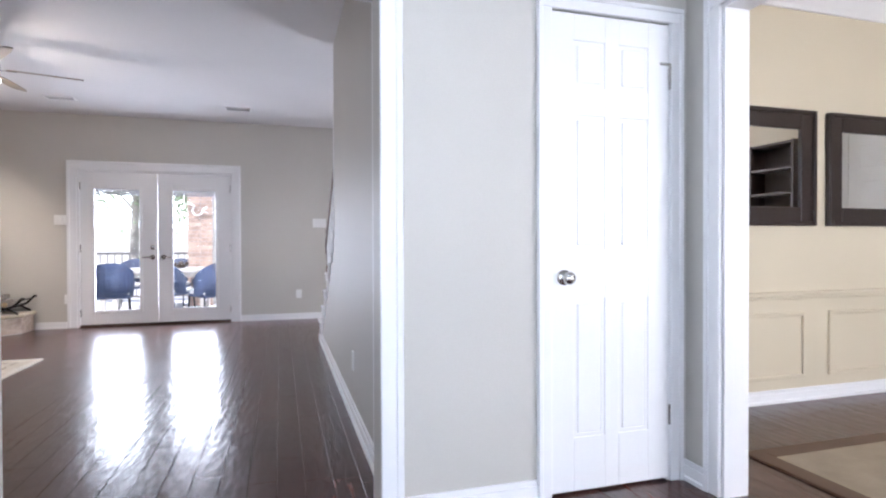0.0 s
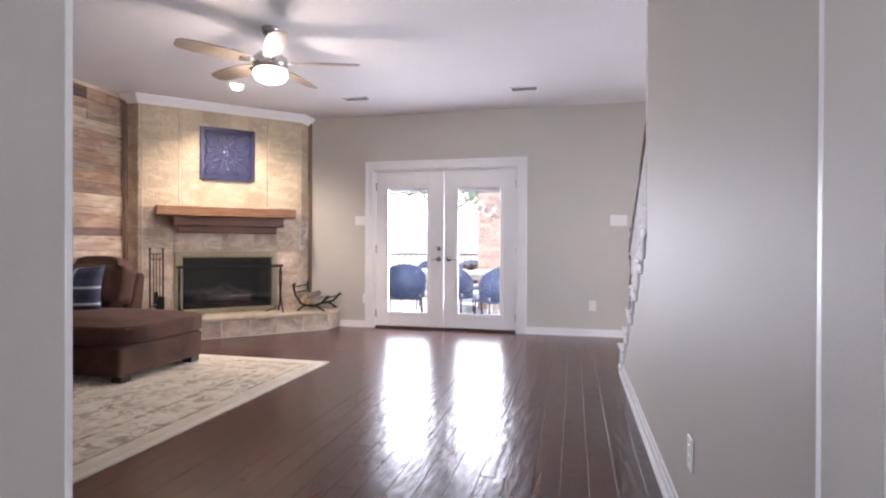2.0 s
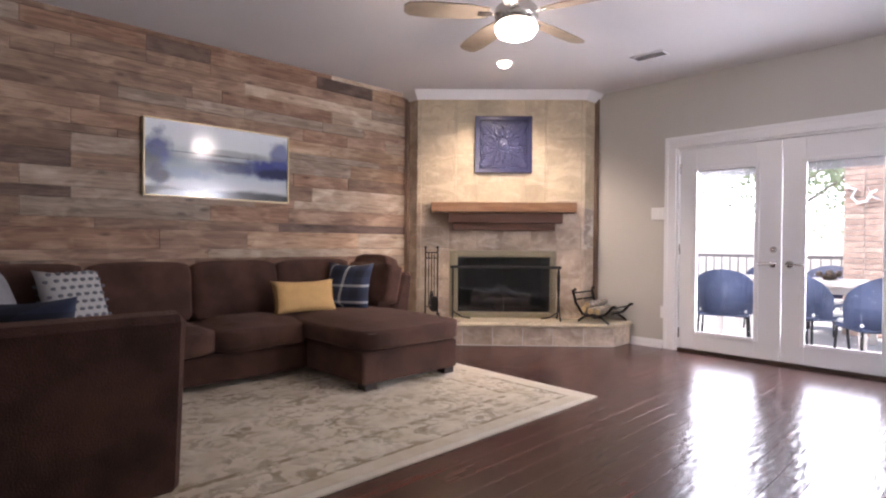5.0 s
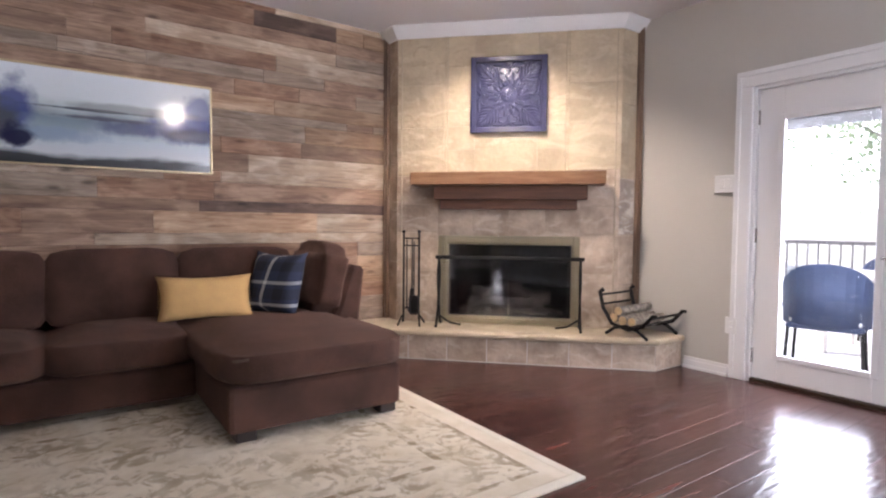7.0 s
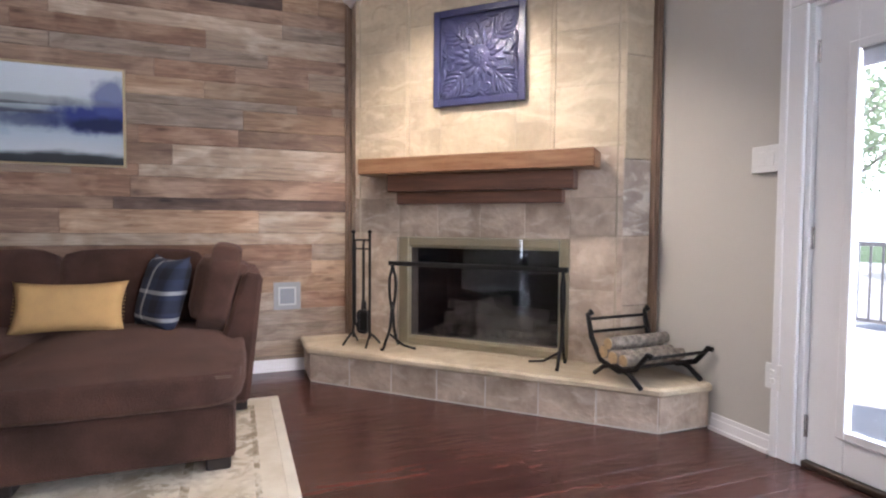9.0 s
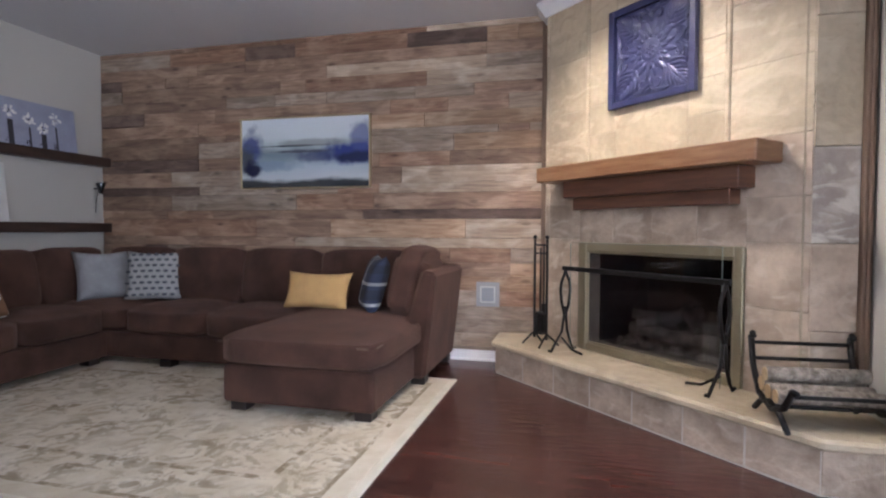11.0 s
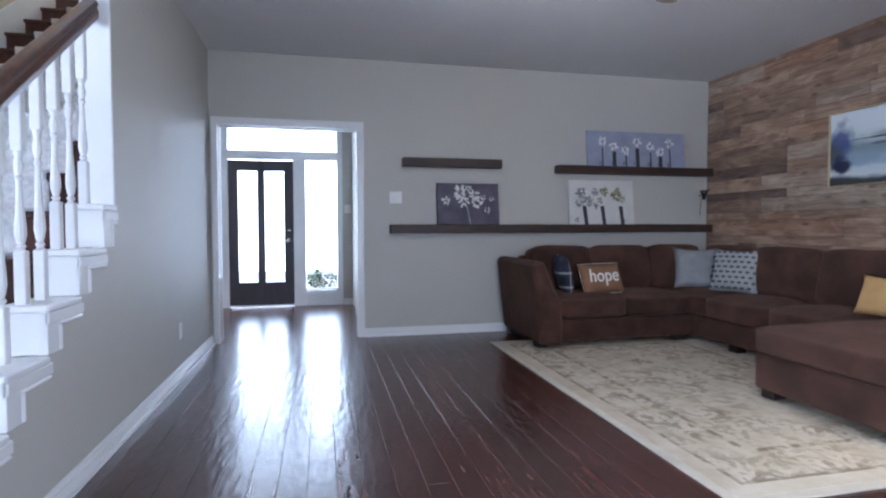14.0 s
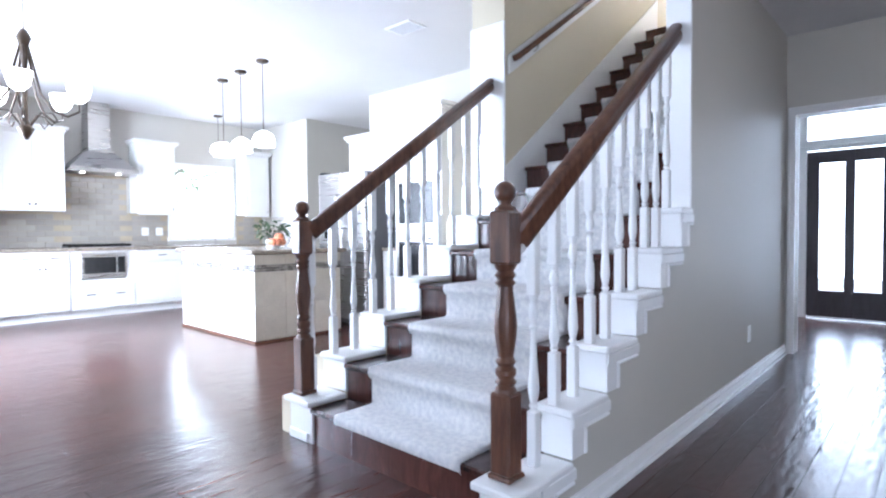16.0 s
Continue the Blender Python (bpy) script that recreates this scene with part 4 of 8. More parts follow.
def plank(y0, y1, z0, z1, tone):
    b = slab_data("plank", y1 - y0 - 0.0015, z1 - z0 - 0.0018, 0.017 + rng.uniform(0, 0.005), 0.0025, TONES[tone])
    # board lies on y (length) and z (height), its thickness into the room
    m = Matrix(((0, 0, 1, WX - 0.018), (1, 0, 0, y0), (0, 1, 0, z0), (0, 0, 0, 1)))
    piece("plank", b, m, backing)


for z0, z1 in zip(edges, edges[1:]):
    spans = sorted(MARKED.get((z0, z1), []))
    y = SY + 0.002
    while y < 6.205:
        hit = next((s for s in spans if abs(s[0] - y) < 0.001), None)
        if hit:
            plank(y, min(hit[1], 6.205), z0, z1, hit[2])
            y = hit[1]
            continue
        stop = min([s[0] for s in spans if s[0] > y] + [6.205])
        n = min(rng.choice((0.25, 0.5, 0.8, 1.1, 1.4, 1.7)), stop - y)
        if stop - (y + n) < 0.12:
            n = stop - y
        shade = rng.random()
        u = (y - SY) / 4.2
        pool = ["brown", "brown", "grey", "dark", "red", "grey", "brown"] if u < 0.45 else ["grey", "tan", "brown", "pale", "tan", "grey", "red"]
        plank(y, y + n, z0, z1, rng.choice(pool))
        y += n

# ---- fireplace ----
# its own axes: u along the face, v out of the face into the room, w up; origin where the face line meets the plank wall
R2 = math.sqrt(0.5)
FM = Matrix(((R2, R2, 0, WX), (R2, -R2, 0, 11.02 - 5.0), (0, 0, 1, 0), (0, 0, 0, 1)))
U0, U1 = 0.263, 2.107
OU0, OU1, OW0, OW1 = 0.72, 1.735, 0.30, 0.915   # fire opening
fire = thing("fireplace", (-4.3, 7.0, 0), "corner fireplace clad in tan stone tiles with a raised hearth", "fireplace", kind="structure")
bx, by = WX + U0 * R2, 6.02 + U0 * R2
cx_, cy_ = WX + U1 * R2, 6.02 + U1 * R2
core = Mesh()
for u0, u1, w0, w1 in ((U0 + 0.03, OU0, 0.0, CEIL), (OU1, U1 - 0.03, 0.0, CEIL), (OU0, OU1, OW1, CEIL), (OU0, OU1, 0.0, OW0)):
    core.box((u0, -0.10, w0), (u1, -0.0045, w1), m=FM)
core.box((WX - 0.01, by + 0.022, 0), (bx + 0.03, by + 0.08, CEIL)).box((cx_ - 0.08, cy_ - 0.03, 0), (cx_ - 0.022, NY, CEIL))
part("core", core, GROUT, fire)
fb = Mesh(FM).box((OU0 - 0.02, -0.62, OW0 - 0.02), (OU1 + 0.02, -0.60, OW1 + 0.02)).box((OU0 - 0.03, -0.60, OW0 - 0.03), (OU1 + 0.03, -0.10, OW0))
fb.box((OU0 - 0.03, -0.60, OW1), (OU1 + 0.03, -0.10, OW1 + 0.03)).box((OU0 - 0.03, -0.60, OW0), (OU0, -0.10, OW1)).box((OU1, -0.60, OW0), (OU1 + 0.03, -0.10, OW1))
part("firebox", fb, SOOT, fire, "soot-black firebox")


def stone(u0, u1, w0, w1, m, parent, material=None, t=0.024, name="stone", g=0.0032):
    d = slab_data(name, u1 - u0 - g, w1 - w0 - g, t + rng.uniform(-0.0015, 0.002), 0.003, material or STONE)
    # slab's x along the face, y up, z out
    piece(name, d, m @ Matrix(((1, 0, 0, u0 + g / 2), (0, 0, 1, -0.024), (0, 1, 0, w0 + g / 2), (0, 0, 0, 1))), parent)


def courses(u0, u1, cuts, m, parent, material=None):
    for a, c in zip(cuts, cuts[1:]):
        stone(u0, u1, a, c, m, parent, material)


# upper chimney breast: side panels, thin upright strips, middle panel behind the carving
courses(U0, 0.672, [1.49, 1.90, 2.26, 2.68], FM, fire)
courses(1.700, U1, [1.535, 1.90, 2.235, 2.68], FM, fire)
for u in (0.672, 1.676):
    part("upright_strip", Mesh(FM).box((u, -0.024, 1.49), (u + 0.024, 0.012, 2.68), 0.006), STONE, fire)
for u0, u1 in ((0.70, 0.93), (1.45, 1.672)):
    courses(u0, u1, [1.49, 1.71, 1.905, 2.11, 2.40, 2.68], FM, fire)
courses(0.93, 1.45, [1.49, 1.86, 2.43, 2.68], FM, fire)
# lower part round the fire opening
courses(U0, 0.62, [0.24, 0.682, 1.01, 1.25, 1.49], FM, fire, STONE_D)
courses(1.80, U1, [0.24, 0.682, 1.01, 1.235, 1.535], FM, fire, STONE_D)
for u0, u1 in ((0.62, 0.92), (0.92, 1.22), (1.22, 1.52), (1.52, 1.80)):
    courses(u0, u1, [0.985, 1.235, 1.49], FM, fire, STONE_D)
# the two returns
LM = Matrix(((1, 0, 0, WX), (0, -1, 0, by), (0, 0, 1, 0), (0, 0, 0, 1)))
RM = Matrix(((0, 1, 0, cx_), (1, 0, 0, cy_), (0, 0, 1, 0), (0, 0, 0, 1)))
courses(0.045, bx - WX, [0.24, 0.75, 1.2, 1.6, 2.1, 2.68], LM, fire, STONE_D)
courses(0.0, NY - cy_ - 0.045, [0.24, 0.6, 1.01], RM, fire, STONE_D)
courses(0.0, NY - cy_ - 0.045, [1.01, 1.46], RM, fire, STONE_W)
courses(0.0, NY - cy_ - 0.045, [1.46, 2.06, 2.68], RM, fire, STONE)
part("side_trim", Mesh().box((WX + 0.002, by - 0.03, 0.24), (WX + 0.044, by + 0.022, CEIL), 0.005).box((WX + 0.012, by - 0.045, 0.24), (WX + 0.026, by - 0.03, CEIL), 0.005), TRIMW, fire, "brown wooden edge strip")
part("side_trim", Mesh().box((cx_ - 0.022, NY - 0.044, 0.24), (cx_ + 0.03, NY - 0.002, CEIL), 0.005).box((cx_ + 0.03, NY - 0.030, 0.24), (cx_ + 0.045, NY - 0.014, CEIL), 0.005), TRIMW, fire, "brown wooden edge strip")
# crown round the breast
prof = [(0.0, CEIL), (0.0, CEIL - 0.095), (0.016, CEIL - 0.095), (0.03, CEIL - 0.07), (0.068, CEIL - 0.022), (0.078, CEIL - 0.012), (0.078, CEIL)]
path = [(WX, by), (bx, by), (cx_, cy_), (cx_, NY)]
nrm = [(0.0, -1.0), (0.41421356, -1.0), (1.0, -0.41421356), (1.0, 0.0)]
crown = Mesh()
rings = [[crown.bm.verts.new((px + nx * o, py + ny * o, z)) for o, z in prof] for (px, py), (nx, ny) in zip(path, nrm)]
for q, s in zip(rings, rings[1:]):
    for k in range(len(prof)):
        j = (k + 1) % len(prof)
        crown.bm.faces.new((q[k], q[j], s[j], s[k]))
bmesh.ops.recalc_face_normals(crown.bm, faces=crown.bm.faces[:])
part("crown", crown, WHITE, fire, "white crown moulding")
# hearth: stone front, thick rounded slab
hearth = thing("hearth", (-3.9, 6.6, 0), "raised stone hearth with a rounded tan edge", "hearth", kind="structure")
HC = 10.50
HB = (-4.64, HC - 4.64)
HR = (-3.085, HC - 3.085)
part("body", Mesh().prism([(WX, HB[1] + 0.005), (HB[0] + 0.002, HB[1] + 0.005), (HR[0] - 0.005, HR[1] - 0.002), (HR[0] - 0.005, NY), (WX, NY)], "z", 0.0, 0.195), mat("pale_grout", (0.62, 0.57, 0.50), 0.9, var=0.1), hearth)
HM = Matrix(((R2, R2, 0, HB[0]), (R2, -R2, 0, HB[1]), (0, 0, 1, 0), (0, 0, 0, 1)))
HL = (HR[0] - HB[0]) / R2
n = 7
for k in range(n):
    stone(HL * k / n, HL * (k + 1) / n, 0.004, 0.195, HM, hearth, STONE_D, g=0.007)
stone(0.0, HB[0] - WX, 0.004, 0.195, Matrix(((1, 0, 0, WX), (0, -1, 0, HB[1]), (0, 0, 1, 0), (0, 0, 0, 1))), hearth, STONE_D)
stone(0.0, NY - HR[1], 0.004, 0.195, Matrix(((0, 1, 0, HR[0]), (1, 0, 0, HR[1]), (0, 0, 1, 0), (0, 0, 0, 1))), hearth, STONE_D)
o = 0.032
slab = [(WX, HB[1] - o), (HB[0] + o * 0.41, HB[1] - o), (HR[0] + o, HR[1] - o * 0.41), (HR[0] + o, NY), (WX, NY)]
part("slab", Mesh().prism(slab, "z", 0.195, 0.242, 0.013), STONE, hearth, "tan stone hearth slab")
# glass doors of the fire
doors = thing("fireplace_door", tuple(FM @ Vector((1.22, 0, 0.25))), "brass-framed glass fireplace doors, closed", "fireplace door")
fr = Mesh(FM)
for a, c in (((0.63, 0.246), (0.705, 0.985)), ((1.75, 0.246), (1.80, 0.985)), ((0.705, 0.925), (1.75, 0.985)), ((0.705, 0.246), (1.75, 0.295))):
    fr.box((a[0], -0.004, a[1]), (c[0], 0.022, c[1]), 0.005)
for a, c in (((0.70, 0.29), (0.718, 0.93)), ((1.737, 0.29), (1.755, 0.93)), ((0.718, 0.912), (1.737, 0.93)), ((0.718, 0.29), (1.737, 0.308))):
    fr.box((a[0], -0.012, a[1]), (c[0], 0.012, c[1]), 0.003)
part("frame", fr, BRASS, doors, "aged brass frame")
for u0, u1 in ((0.718, 1.226), (1.229, 1.737)):
    p = part("glass_panel", Mesh(FM).box((u0, -0.004, 0.308), (u1, 0.001, 0.912)), FIREGLASS, doors, "smoky glass panel")
    p.visible_shadow = False
# gas logs
logs = thing("gas_log_set", tuple(FM @ Vector((1.22, -0.3, 0.30))), "pale ceramic gas logs on grey embers in the firebox", "gas logs")
for (u0, v0, w0), (u1, v1, w1), r in (((0.86, -0.26, 0.40), (1.52, -0.24, 0.39), 0.05), ((0.90, -0.40, 0.44), (1.58, -0.42, 0.42), 0.06), ((0.98, -0.20, 0.46), (1.30, -0.42, 0.54), 0.04), ((1.42, -0.22, 0.44), (1.18, -0.40, 0.56), 0.038),
                                      ((0.92, -0.22, 0.50), (1.14, -0.36, 0.47), 0.036)):
    a, c = Vector((u0, v0, w0)), Vector((u1, v1, w1))
    b = Mesh(FM)
    pts = [a.lerp(c, i / 6) + Vector((rng.uniform(-.012, .012), rng.uniform(-.012, .012), rng.uniform(-.012, .012))) for i in range(7)]
    b.tube(pts, r, 9)
    part("log", b, LOGM, logs, smooth=True)
em = Mesh(FM)
for k in range(90):
    em.ball((rng.uniform(0.78, 1.68), rng.uniform(-0.45, -0.14), 0.305 + rng.uniform(0, 0.025)), rng.uniform(0.012, 0.026), 6)
tagged(part("embers", em, LOGM, logs, "grey ember stones"), kind="stuff")

# mantel: thick beam on two stepped supports
mantel = thing("mantel_shelf", tuple(FM @ Vector((1.2, 0.12, 1.2))), "thick brown wooden mantel beam on stepped supports", "mantel")
part("beam", Mesh(FM).box((0.428, 0.004, 1.398), (1.975, 0.236, 1.502), 0.006), MANTEL, mantel)
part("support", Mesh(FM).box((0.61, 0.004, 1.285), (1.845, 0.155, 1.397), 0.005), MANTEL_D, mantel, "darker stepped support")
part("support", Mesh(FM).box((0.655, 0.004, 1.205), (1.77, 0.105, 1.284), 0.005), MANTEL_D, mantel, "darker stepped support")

# carved blue panel
art = thing("carved_panel", tuple(FM @ Vector((1.25, 0.03, 1.83))), "square navy blue carved wooden panel with leaf scrolls and a flower", "wall art")
a0, a1, b0, b1 = 0.895, 1.520, 1.840, 2.462
fr = Mesh(FM)
for p, q in (((a0, b0), (a0 + 0.045, b1)), ((a1 - 0.045, b0), (a1, b1)), ((a0 + 0.045, b0), (a1 - 0.045, b0 + 0.045)), ((a0 + 0.045, b1 - 0.045), (a1 - 0.045, b1))):
    fr.box((p[0], 0.006, p[1]), (q[0], 0.045, q[1]), 0.005)
part("frame", fr, NAVY, art)
part("backing", Mesh(FM).box((a0 + 0.04, 0.006, b0 + 0.04), (a1 - 0.04, 0.014, b1 - 0.04)), NAVY, art)
mu, mw = (a0 + a1) / 2, (b0 + b1) / 2


def blade(b, u, w, turn, length, width, bend=0.0, lift=0.012, base=0.014, n=8):
    """A carved leaf: a ridged, pointed blade that starts at u, w and curls by bend."""
    left, ridge, right = [], [], []
    x, z, t = u, w, turn
    for i in range(n + 1):
        f = i / n
        h = width * math.sin(math.pi * min(1.0, 0.12 + 0.88 * f)) ** 0.8 + 0.0006
        nx, nz = -math.sin(t), math.cos(t)
        y = base + lift * math.sin(math.pi * (0.15 + 0.75 * f))

        def put(p, q, v):
            return b.bm.verts.new(FM @ Vector((max(a0 + 0.047, min(a1 - 0.047, p)), v, max(b0 + 0.047, min(b1 - 0.047, q)))))
        left.append(put(x + nx * h, z + nz * h, base))
        ridge.append(put(x, z, y + 0.004))
        right.append(put(x - nx * h, z - nz * h, base))
        x, z, t = x + math.cos(t) * length / n, z + math.sin(t) * length / n, t + bend / n
    for p, q in ((left, ridge), (ridge, right)):
        for k in range(n):
            b.bm.faces.new((p[k], p[k + 1], q[k + 1], q[k]))


# seed head of overlapping scales inside two rings of pointed petals
flower = Mesh(FM)
flower.ball((mu, 0.016, mw), 1.0, 20, (0.075, 0.016, 0.075))
for ring, (n, r) in enumerate(((1, 0.0), (6, 0.022), (12, 0.044), (16, 0.066))):
    for k in range(n):
        t = (k + 0.5 * (ring % 2)) * 2 * math.pi / n
        flower.ball((mu + r * math.cos(t), 0.034 - 0.005 * ring, mw + r * math.sin(t)), 1.0, 8, (0.0125, 0.006, 0.0125))
part("seed_head", flower, NAVY, art, smooth=True)
for n, r, l, wd, ba in ((16, 0.068, 0.060, 0.014, 0.018), (16, 0.080, 0.105, 0.019, 0.013)):
    for k in range(n):
        b = Mesh()
        t = (k + (0.5 if n == 16 and l > 0.1 else 0.0)) * 2 * math.pi / n
        blade(b, mu + r * math.cos(t), mw + r * math.sin(t), t, l * (1.0 if k % 2 else 0.86), wd, 0.0, 0.010, ba)
        part("petal", b, NAVY, art, smooth=True)
half = (a1 - a0) / 2 - 0.05
for q in range(4):
    # corner: a fan of curling blades; side: a pair of scrolls round a bud
    t0 = math.pi / 4 + q * math.pi / 2
    cu_, cw_ = mu + 0.150 * math.cos(t0), mw + 0.150 * math.sin(t0)
    b = Mesh()
    blade(b, cu_, cw_, t0, 0.235, 0.017, 0.0, 0.018)
    for k in range(6):
        r = 0.030 * k
        for side in (-1, 1):
            blade(b, cu_ + r * math.cos(t0), cw_ + r * math.sin(t0), t0 + side * (1.15 - 0.10 * k), 0.135 - 0.010 * k, 0.0135, -side * 0.9, 0.015)
    part("corner_leaf", b, NAVY, art, smooth=True)
    t1 = q * math.pi / 2
    c, sn = math.cos(t1), math.sin(t1)
    b = Mesh(FM)
    for side in (-1, 1):
        pts = []
        for i in range(15):
            f = i / 14
            th, rr_ = f * 5.2, 0.046 * (1 - 0.68 * f)
            du, dv = 0.195 + rr_ * math.sin(th) * 0.9, side * (0.052 - rr_ * math.cos(th))
            pts.append((mu + c * du - sn * dv, 0.021, mw + sn * du + c * dv))
        b.tube(pts, 0.0075, 6)
    part("scroll", b, NAVY, art, smooth=True)
    b = Mesh()
    blade(b, mu + 0.165 * c, mw + 0.165 * sn, t1, 0.088, 0.015, 0.0, 0.018)
    for side in (-1, 1):
        for k in range(3):
            blade(b, mu + (0.215 + 0.012 * k) * c - sn * side * 0.03 * k, mw + (0.215 + 0.012 * k) * sn + c * side * 0.03 * k, t1 + side * (0.55 + 0.35 * k), 0.075, 0.013, side * 0.7, 0.014)
    part("side_leaf", b, NAVY, art, smooth=True)

# fireplace tools
SU, SV = 0.435, 0.19
tools = thing("fire_tool_set", tuple(FM @ Vector((SU, SV, 0.242))), "black wrought iron fireplace tool set standing on the hearth", "fire tools")
st = Mesh(FM)
H0 = 0.242
for du in (-0.065, 0.065):
    st.tube([(SU + du, SV, H0 + 0.05), (SU + du, SV, H0 + 0.76)], 0.009, 8)
    st.ball((SU + du, SV, H0 + 0.775), 0.015, 10)
    for dv in (-0.09, 0.09):
        st.tube([(SU + du, SV, H0 + 0.09), (SU + du * 1.2, SV + dv * 0.4, H0 + 0.06), (SU + du * 1.4, SV + dv, H0 + 0.008)], 0.008, 6)
for h in (0.66, 0.72, 0.14):
    st.tube([(SU - 0.065, SV, H0 + h), (SU + 0.065, SV, H0 + h)], 0.007, 6)
part("stand", st, IRON, tools)
part("shovel", Mesh(FM).tube([(SU + 0.03, SV + 0.03, H0 + 0.70), (SU + 0.03, SV + 0.03, H0 + 0.24)], 0.006, 6).box((SU - 0.012, SV + 0.022, H0 + 0.09), (SU + 0.075, SV + 0.034, H0 + 0.25), 0.02), IRON, tools)
part("poker", Mesh(FM).tube([(SU - 0.03, SV + 0.03, H0 + 0.72), (SU - 0.03, SV + 0.03, H0 + 0.16), (SU - 0.012, SV + 0.03, H0 + 0.12)], 0.006, 6), IRON, tools)
part("brush", Mesh(FM).tube([(SU, SV - 0.03, H0 + 0.72), (SU, SV - 0.03, H0 + 0.30)], 0.006, 6).cyl((SU, SV - 0.03, H0 + 0.16), (SU, SV - 0.03, H0 + 0.30), 0.028, 0.016), IRON, tools)

# free-standing glass fire screen: bar on two forged legs
screen = thing("fire_screen", tuple(FM @ Vector((1.24, 0.17, 0.242))), "black iron fire screen with a clear glass pane on curled feet", "fire screen")
E0, E1, EV = 0.665, 1.80, 0.17
part("top_bar", Mesh(FM).box((E0 - 0.03, EV - 0.010, 0.795), (E1 + 0.03, EV + 0.010, 0.825), 0.005), IRON, screen)
for u in (E0, E1):
    leg = Mesh(FM)
    leg.tube([(u, EV, 0.81), (u, EV + 0.010, 0.77), (u, EV + 0.036, 0.72), (u, EV + 0.044, 0.66), (u, EV + 0.034, 0.58), (u, EV + 0.008, 0.50)], 0.010, 7)
    leg.tube([(u, EV, 0.81), (u, EV - 0.010, 0.77), (u, EV - 0.036, 0.72), (u, EV - 0.044, 0.66), (u, EV - 0.034, 0.58), (u, EV - 0.008, 0.50)], 0.010, 7)
    leg.tube([(u, EV, 0.55), (u, EV + 0.03, 0.38), (u, EV + 0.09, 0.30), (u, EV + 0.125, 0.252), (u, EV + 0.145, 0.262)], 0.010, 6)
    leg.tube([(u, EV, 0.55), (u, EV - 0.02, 0.38), (u, EV - 0.05, 0.30), (u, EV - 0.08, 0.252), (u, EV - 0.10, 0.262)], 0.010, 6)
    s = 1 if u < 1 else -1
    leg.tube([(u, EV + 0.03, 0.34), (u + s * 0.10, EV + 0.03, 0.275), (u + s * 0.19, EV + 0.03, 0.262)], 0.008, 6)
    part("leg", leg, IRON, screen, "forged leg with curled feet", True)
p = part("glass_pane", Mesh(FM).box((E0 + 0.03, EV - 0.020, 0.262), (E1 - 0.03, EV - 0.014, 0.985)), CLEAR, screen, "clear glass pane")
p.visible_shadow = False
GEDGE = mat("green_glass_edge", (0.16, 0.20, 0.18), 0.2, var=0.05, bump=0)
for u in (E0 + 0.0285, E1 - 0.03):
    part("glass_edge", Mesh(FM).box((u, EV - 0.020, 0.262), (u + 0.0015, EV - 0.014, 0.985)), GEDGE, screen)
part("glass_edge", Mesh(FM).box((E0 + 0.03, EV - 0.020, 0.985), (E1 - 0.03, EV - 0.014, 0.9865)), GEDGE, screen)

# log holder
holder = thing("log_holder", (-3.26, 7.45, 0.242), "black iron log holder with split birch logs on the hearth", "log holder")
LMx = pose(-3.265, 7.485, 0.242, 0, 0, 4)
for yy in (-0.21, 0.21):
    e = Mesh(LMx)
    e.tube([(-0.20, yy, 0.33), (-0.215, yy, 0.345), (-0.235, yy, 0.33), (-0.20, yy, 0.20), (-0.12, yy, 0.09), (0.02, yy, 0.06), (0.14, yy, 0.10), (0.22, yy, 0.19), (0.245, yy, 0.185)], 0.0145, 8)
    e.tube([(-0.17, yy, 0.008), (-0.10, yy, 0.06), (0.0, yy, 0.085), (0.10, yy, 0.06), (0.18, yy, 0.008)], 0.013, 8)
    part("end_frame", e, IRON, holder, "", True)
for xx, zz in ((-0.225, 0.30), (-0.205, 0.23), (-0.16, 0.13), (0.02, 0.072), (0.13, 0.105), (0.20, 0.165)):
    part("rail", Mesh(LMx).tube([(xx, -0.21, zz), (xx, 0.21, zz)], 0.009, 6), IRON, holder)
for xx, zz, r in ((-0.105, 0.138, 0.036), (-0.03, 0.120, 0.037), (-0.068, 0.190, 0.034), (0.048, 0.122, 0.033)):
    lg = part("log", Mesh(LMx).cyl((xx, -0.205, zz), (xx + 0.01, 0.20, zz + 0.006), r, r * 0.94, 14), BARK, holder, "birch log with a pale cut end", True)
    part("cut_end", Mesh(LMx).cyl((xx, -0.210, zz), (xx, -0.204, zz), r * 0.9, seg=14), CUTW, lg)

# ---- sectional sofa ----


